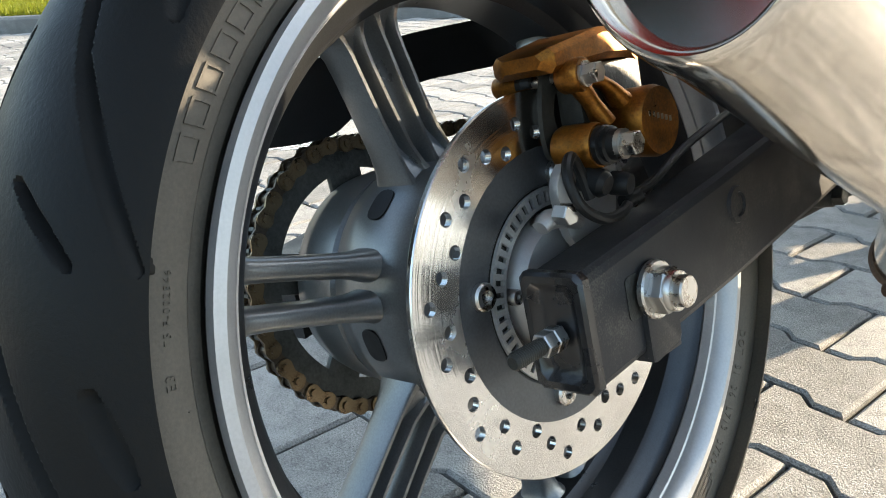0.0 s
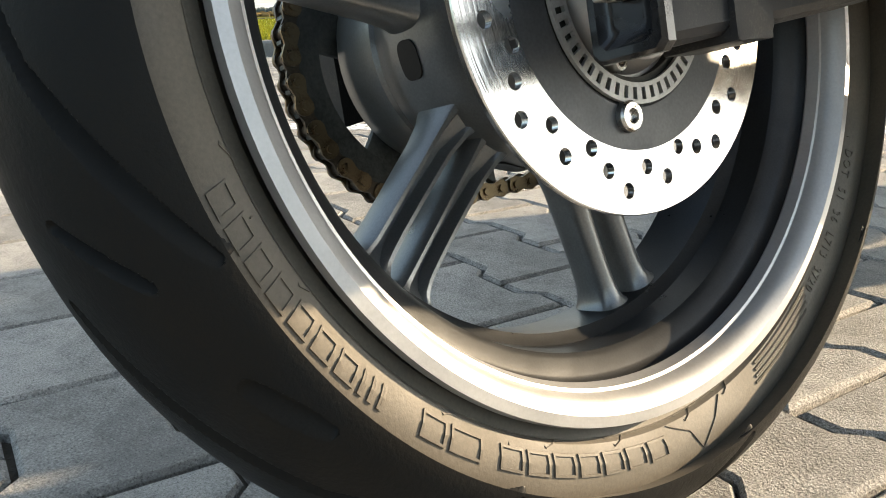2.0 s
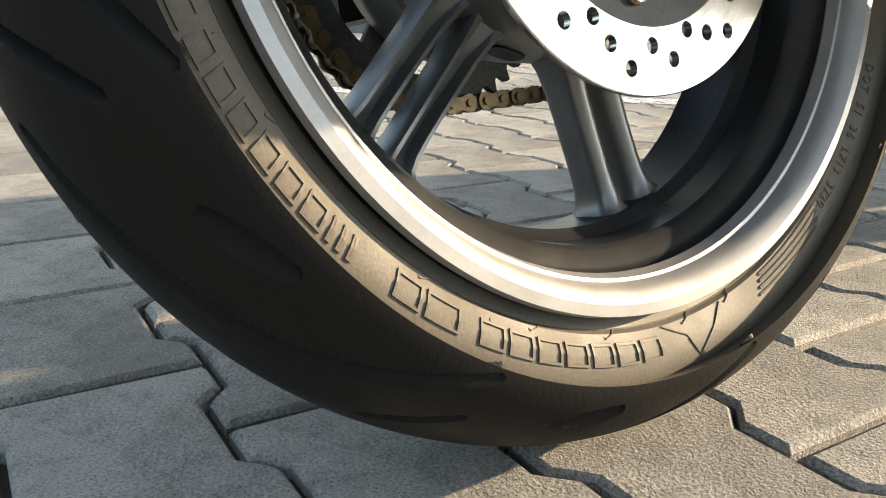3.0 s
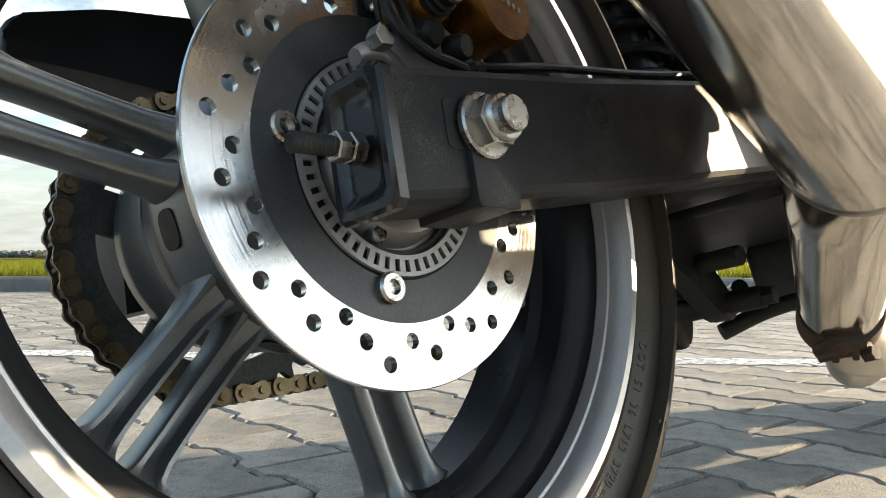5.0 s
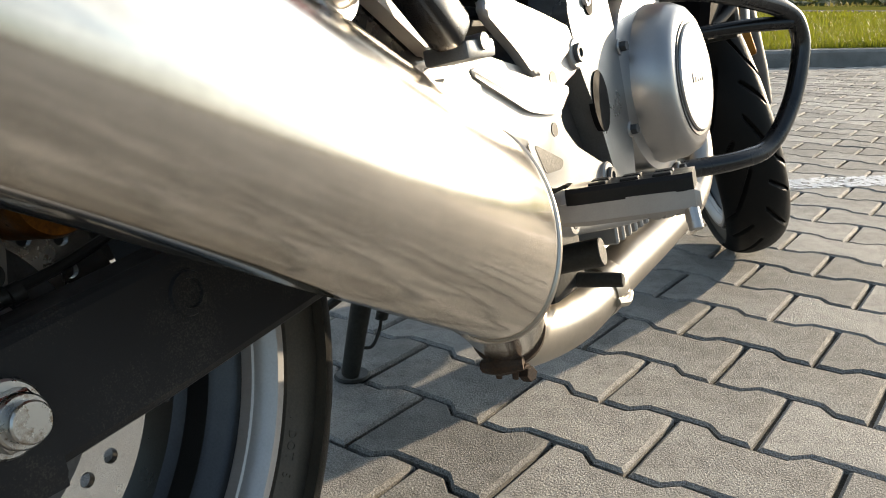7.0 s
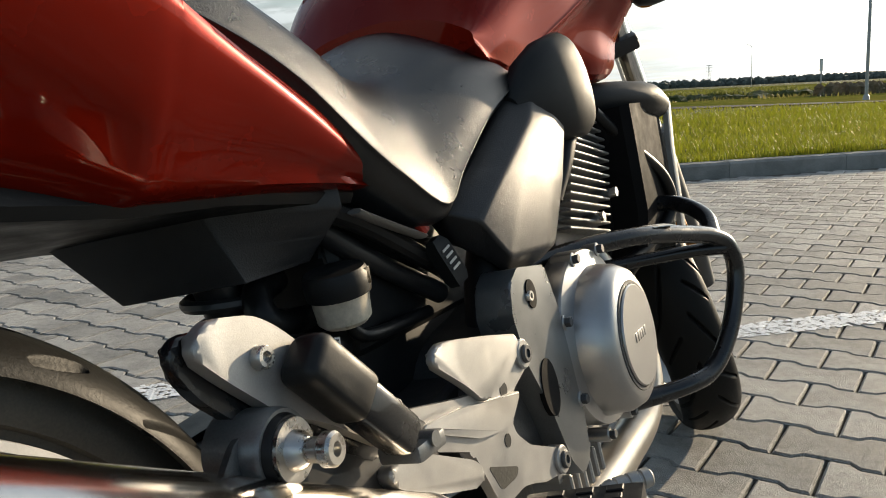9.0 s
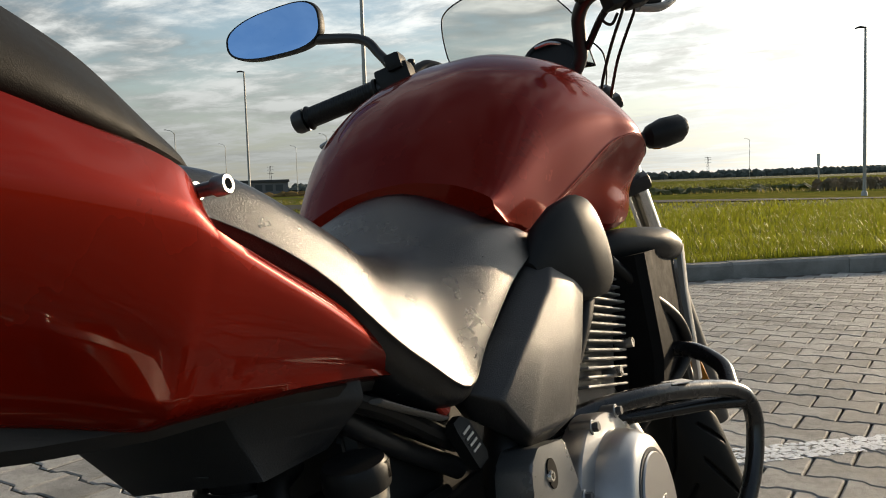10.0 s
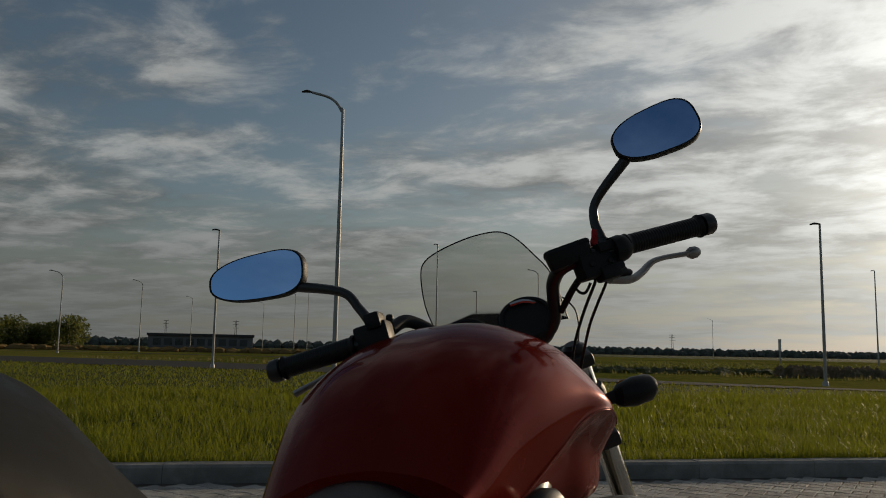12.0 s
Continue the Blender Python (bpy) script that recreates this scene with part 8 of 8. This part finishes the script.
    sweep(bm, [(0.258, 1.130, 1.024), (0.283, 1.160, 1.022), (0.298, 1.185, 1.032), (0.315, 1.205, 1.048), (0.332, 1.222, 1.053), (0.352, 1.237, 1.054), (0.374, 1.251, 1.054)], [0.0085, 0.0105, 0.0098, 0.0080, 0.0070, 0.0070, 0.0074], 14, flat=0.62)
    turned(bm, (0.368, 1.247, 1.054), (0.386, 1.259, 1.055), [(0, 0), (0, 0.0070), (0.3, 0.0105), (0.7, 0.0100), (1, 0.0060), (1, 0)], 16)
    lever = part("brake_lever", bm, CAST_GREY, b, "silver brake lever")
    bm = bmesh.new()
    turned(bm, (0.262, 1.142, 1.040), (0.286, 1.168, 1.034), [(0, 0), (0, 0.007), (0.25, 0.008), (0.3, 0.010), (0.62, 0.010), (0.66, 0.006), (0.9, 0.006), (1, 0.004), (1, 0)], 18)
    part("reach_adjuster", bm, BLACK_PAINT, lever, "black reach adjuster wheel")
    bm = bmesh.new()
    sweep(bm, [(-0.08, 0.985, 0.985), (-0.125, 0.985, 0.974), (-0.175, 0.978, 0.963), (-0.220, 0.970, 0.950), (-0.254, 0.965, 0.940)], [0.009, 0.0085, 0.007, 0.0068, 0.0085], 12, flat=0.7)
    part("clutch_lever", bm, CAST_GREY, b, "silver clutch lever")
    # cables down to the head
    bm = bmesh.new()
    sweep(bm, [(0.238, 1.118, 1.030), (0.235, 1.12, 1.023), (0.208, 1.14, 0.994), (0.182, 1.165, 0.965), (0.160, 1.19, 0.938), (0.141, 1.21, 0.904)], 0.0026, 8)
    sweep(bm, [(0.251, 1.135, 1.030), (0.248, 1.14, 1.022), (0.225, 1.155, 0.997), (0.198, 1.175, 0.966), (0.171, 1.20, 0.926), (0.150, 1.22, 0.892)], 0.0026, 8)
    sweep(bm, [(0.207, 1.112, 1.030), (0.205, 1.115, 1.022), (0.210, 1.12, 1.014), (0.217, 1.125, 1.014), (0.227, 1.128, 1.027)], 0.0024, 8)
    sweep(bm, [(0.224, 1.112, 1.042), (0.199, 1.125, 1.026), (0.176, 1.14, 1.007), (0.162, 1.15, 0.996)], 0.0058, 10)
    part("control_cable", bm, HOSE, b, "black control cables")


def mirror(name, l, r, t, bottom, base, mid, label):
    """A mirror: dark shell, pane and stalk. l, r, t, bottom: the pane's ends."""
    l, r, t, bottom = map(Vector, (l, r, t, bottom))
    c = (l + r) / 2
    ux = (r - l).normalized()
    face = Vector((0.0, -1.0, 0.10))
    face = (face - ux * face.dot(ux)).normalized()
    uz = face.cross(ux)
    if uz.z < 0:
        uz = -uz
    w, h = (r - l).length / 2, abs((t - bottom).dot(uz)) / 2
    out = []
    for e in range(48):
        q = 2 * math.pi * e / 48
        cx, sz = math.cos(q), math.sin(q)
        taper = 1.0 + 0.18 * cx
        out.append((w * math.copysign(abs(cx) ** 0.72, cx), h * math.copysign(abs(sz) ** 0.72, sz) * taper))
    def ring(k, d, extra=0.0):
        return [c + ux * (x * k + math.copysign(extra, x)) + uz * (z * k + math.copysign(extra, z)) + face * d for x, z in out]
    bm = bmesh.new()
    loft(bm, [ring(0.95, 0.0005), ring(0.968, 0.003), ring(1.0, 0.003), ring(1.02, -0.002), ring(1.0, -0.014), ring(0.8, -0.030), ring(0.3, -0.040)])
    shell = part(name, bm, BLACK_PLASTIC, bike, label)
    bm = bmesh.new()
    loft(bm, [ring(0.960, 0.0016), ring(0.960, 0.0026)])
    part("mirror_glass", bm, MIRROR, shell, "mirror glass with the reflected sky's blue in its colour", smooth=20)
    bm = bmesh.new()
    sweep(bm, [base, mid[0], mid[1], mid[2]], [0.0085, 0.0075, 0.0075, 0.009], 14, 8)
    turned(bm, base, Vector(base) + Vector((0, 0, -0.03)), [(0, 0), (0, 0.011), (0.6, 0.013), (1, 0.013), (1, 0)], 18)
    part("mirror_stalk", bm, BLACK_PAINT, shell, "black mirror stalk")


MIRROR = bpy.data.materials.new("sky_blue_mirror_pane")
MIRROR.use_nodes = True
_p = MIRROR.node_tree.nodes["Principled BSDF"]
# the base colour carries the blue of the sky that the pane reflects
_p.inputs["Base Color"].default_value, _p.inputs["Metallic"].default_value, _p.inputs["Roughness"].default_value = (0.32, 0.53, 0.86, 1), 1.0, 0.02
SCREEN = bpy.data.materials.new("tinted_clear_screen")
SCREEN.use_nodes = True
_n, _l = SCREEN.node_tree.nodes, SCREEN.node_tree.links
_n.remove(_n["Principled BSDF"])
_t, _g, _m, _f = _n.new("ShaderNodeBsdfTransparent"), _n.new("ShaderNodeBsdfGlossy"), _n.new("ShaderNodeMixShader"), _n.new("ShaderNodeFresnel")
_t.inputs["Color"].default_value = (0.80, 0.80, 0.78, 1)
_g.inputs["Roughness"].default_value = 0.08
_f.inputs["IOR"].default_value = 1.35
_l.new(_f.outputs[0], _m.inputs[0])
_l.new(_t.outputs[0], _m.inputs[1])
_l.new(_g.outputs[0], _m.inputs[2])
_l.new(_m.outputs[0], _n["Material Output"].inputs["Surface"])


def cockpit():
    bm = bmesh.new()
    # clear fly screen: curved sheet with an edge
    corners = [(-0.060, 1.130, 1.00), (-0.084, 1.150, 1.06), (-0.087, 1.160, 1.120), (-0.078, 1.172, 1.146), (-0.05, 1.198, 1.165), (-0.01, 1.235, 1.181), (0.020, 1.270, 1.188), (0.040, 1.284, 1.184), (0.060, 1.292, 1.168), (0.085, 1.300, 1.132), (0.110, 1.310, 1.085), (0.12, 1.32, 1.00)]
    outline = [Vector(p) for p in smooth_path([Vector(p) for p in corners], 4)]
    mid = Vector((0.02, 1.27, 1.07))
    a = [bm.verts.new(p) for p in outline]
    b = [bm.verts.new(p + Vector((-0.0016, 0.0026, 0.0))) for p in outline]
    n = len(outline)
    for i in range(n):
        bm.faces.new((a[i], a[(i + 1) % n], b[(i + 1) % n], b[i]))
    ca, cb = bm.verts.new(mid + Vector((0.0, 0.012, 0))), bm.verts.new(mid + Vector((0, 0.0145, 0)))
    for i in range(n):
        bm.faces.new((a[i], a[(i + 1) % n], ca))
        bm.faces.new((b[i], b[(i + 1) % n], cb))
    s = part("fly_screen", bm, SCREEN, bike, "small clear fly screen", smooth=60)
    s.visible_shadow = False
    bm = bmesh.new()
    sweep(bm, [p + Vector((0, 0.001, 0)) for p in outline], 0.0013, 6, 1)
    sweep(bm, [(0.135, 1.262, 1.034), (0.146, 1.26, 1.022), (0.155, 1.26, 1.004), (0.155, 1.26, 0.978), (0.148, 1.26, 0.950)], 0.0015, 6, 5)
    part("screen_edge", bm, BLACK_PLASTIC, s, "dark screen edge")
    # twin clocks
    bm = bmesh.new()
    for c in (Vector((0.095, 1.165, 0.995)), Vector((-0.005, 1.120, 0.975))):
        d = Vector((0.25, -0.75, 0.55)).normalized()
        turned(bm, c - d * 0.05, c + d * 0.012, [(0, 0), (0, 0.03), (0.4, 0.046), (0.95, 0.048), (1, 0.045), (1, 0.040), (0.94, 0.038), (0.94, 0)], 36)
    ck = part("instrument_panel", bm, BLACK_PLASTIC, bike, "black twin instrument pods")
    bm = bmesh.new()
    sweep(bm, [(0.070, 1.165, 1.028), (0.095, 1.175, 1.030), (0.118, 1.190, 1.020)], 0.004, 8)
    part("pod_trim", bm, CHROME, ck, "bright key and trim")
    # headlamp shell
    bm = bmesh.new()
    d = Vector((-0.42, 0.9, -0.1)).normalized()
    c = Vector((0.02, 1.22, 0.91))
    turned(bm, c, c + d * 0.16, [(0, 0), (0, 0.05), (0.3, 0.085), (0.85, 0.092), (1, 0.086), (1, 0)], 40)
    part("headlamp", bm, CHROME, bike, "chrome headlamp shell")
    # indicator on the right
    bm = bmesh.new()
    a, e = Vector((0.165, 1.262, 0.842)), Vector((0.245, 1.330, 0.852))
    d = (e - a).normalized()
    rings = []
    for u, w, h in ((0.0, 0.006, 0.008), (0.25, 0.009, 0.012), (0.34, 0.026, 0.020), (0.60, 0.032, 0.026), (0.90, 0.030, 0.024), (1.0, 0.022, 0.016)):
        cc = a.lerp(e, u)
        rings.append([cc + Vector((0.55, -0.83, 0)) * w * math.cos(q) + Vector((0, 0, 1)) * h * math.sin(q) for q in (2 * math.pi * k / 16 for k in range(16))])
    loft(bm, rings)
    ind = part("indicator", bm, BLACK_PLASTIC, bike, "black indicator pod")
    bm = bmesh.new()
    turned(bm, a.lerp(e, 0.6) + Vector((-0.016, 0.020, 0)), a.lerp(e, 0.6) + Vector((-0.026, 0.034, 0)), [(0, 0), (0, 0.024), (0.6, 0.022), (1, 0.014), (1, 0)], 20)
    part("indicator_lens", bm, AMBER, ind, "amber lens")


front_wheel()
fork()
bars()
mirror("left_mirror", (-0.380, 0.935, 1.150), (-0.203, 0.965, 1.142), (-0.28, 0.95, 1.180), (-0.28, 0.95, 1.100), (-0.085, 0.955, 1.020), ((-0.106, 0.960, 1.050), (-0.135, 0.962, 1.084), (-0.228, 0.968, 1.116)), "left mirror with a dark shell and a pane coloured as reflected sky")
mirror("right_mirror", (0.314, 1.113, 1.228), (0.447, 1.151, 1.254), (0.385, 1.13, 1.282), (0.385, 1.13, 1.198), (0.262, 1.118, 1.090), ((0.256, 1.122, 1.125), (0.268, 1.125, 1.158), (0.326, 1.128, 1.208)), "right mirror with a dark shell and a pane coloured as reflected sky")
cockpit()


# ---- the blocks of the lot, last ----
paving()
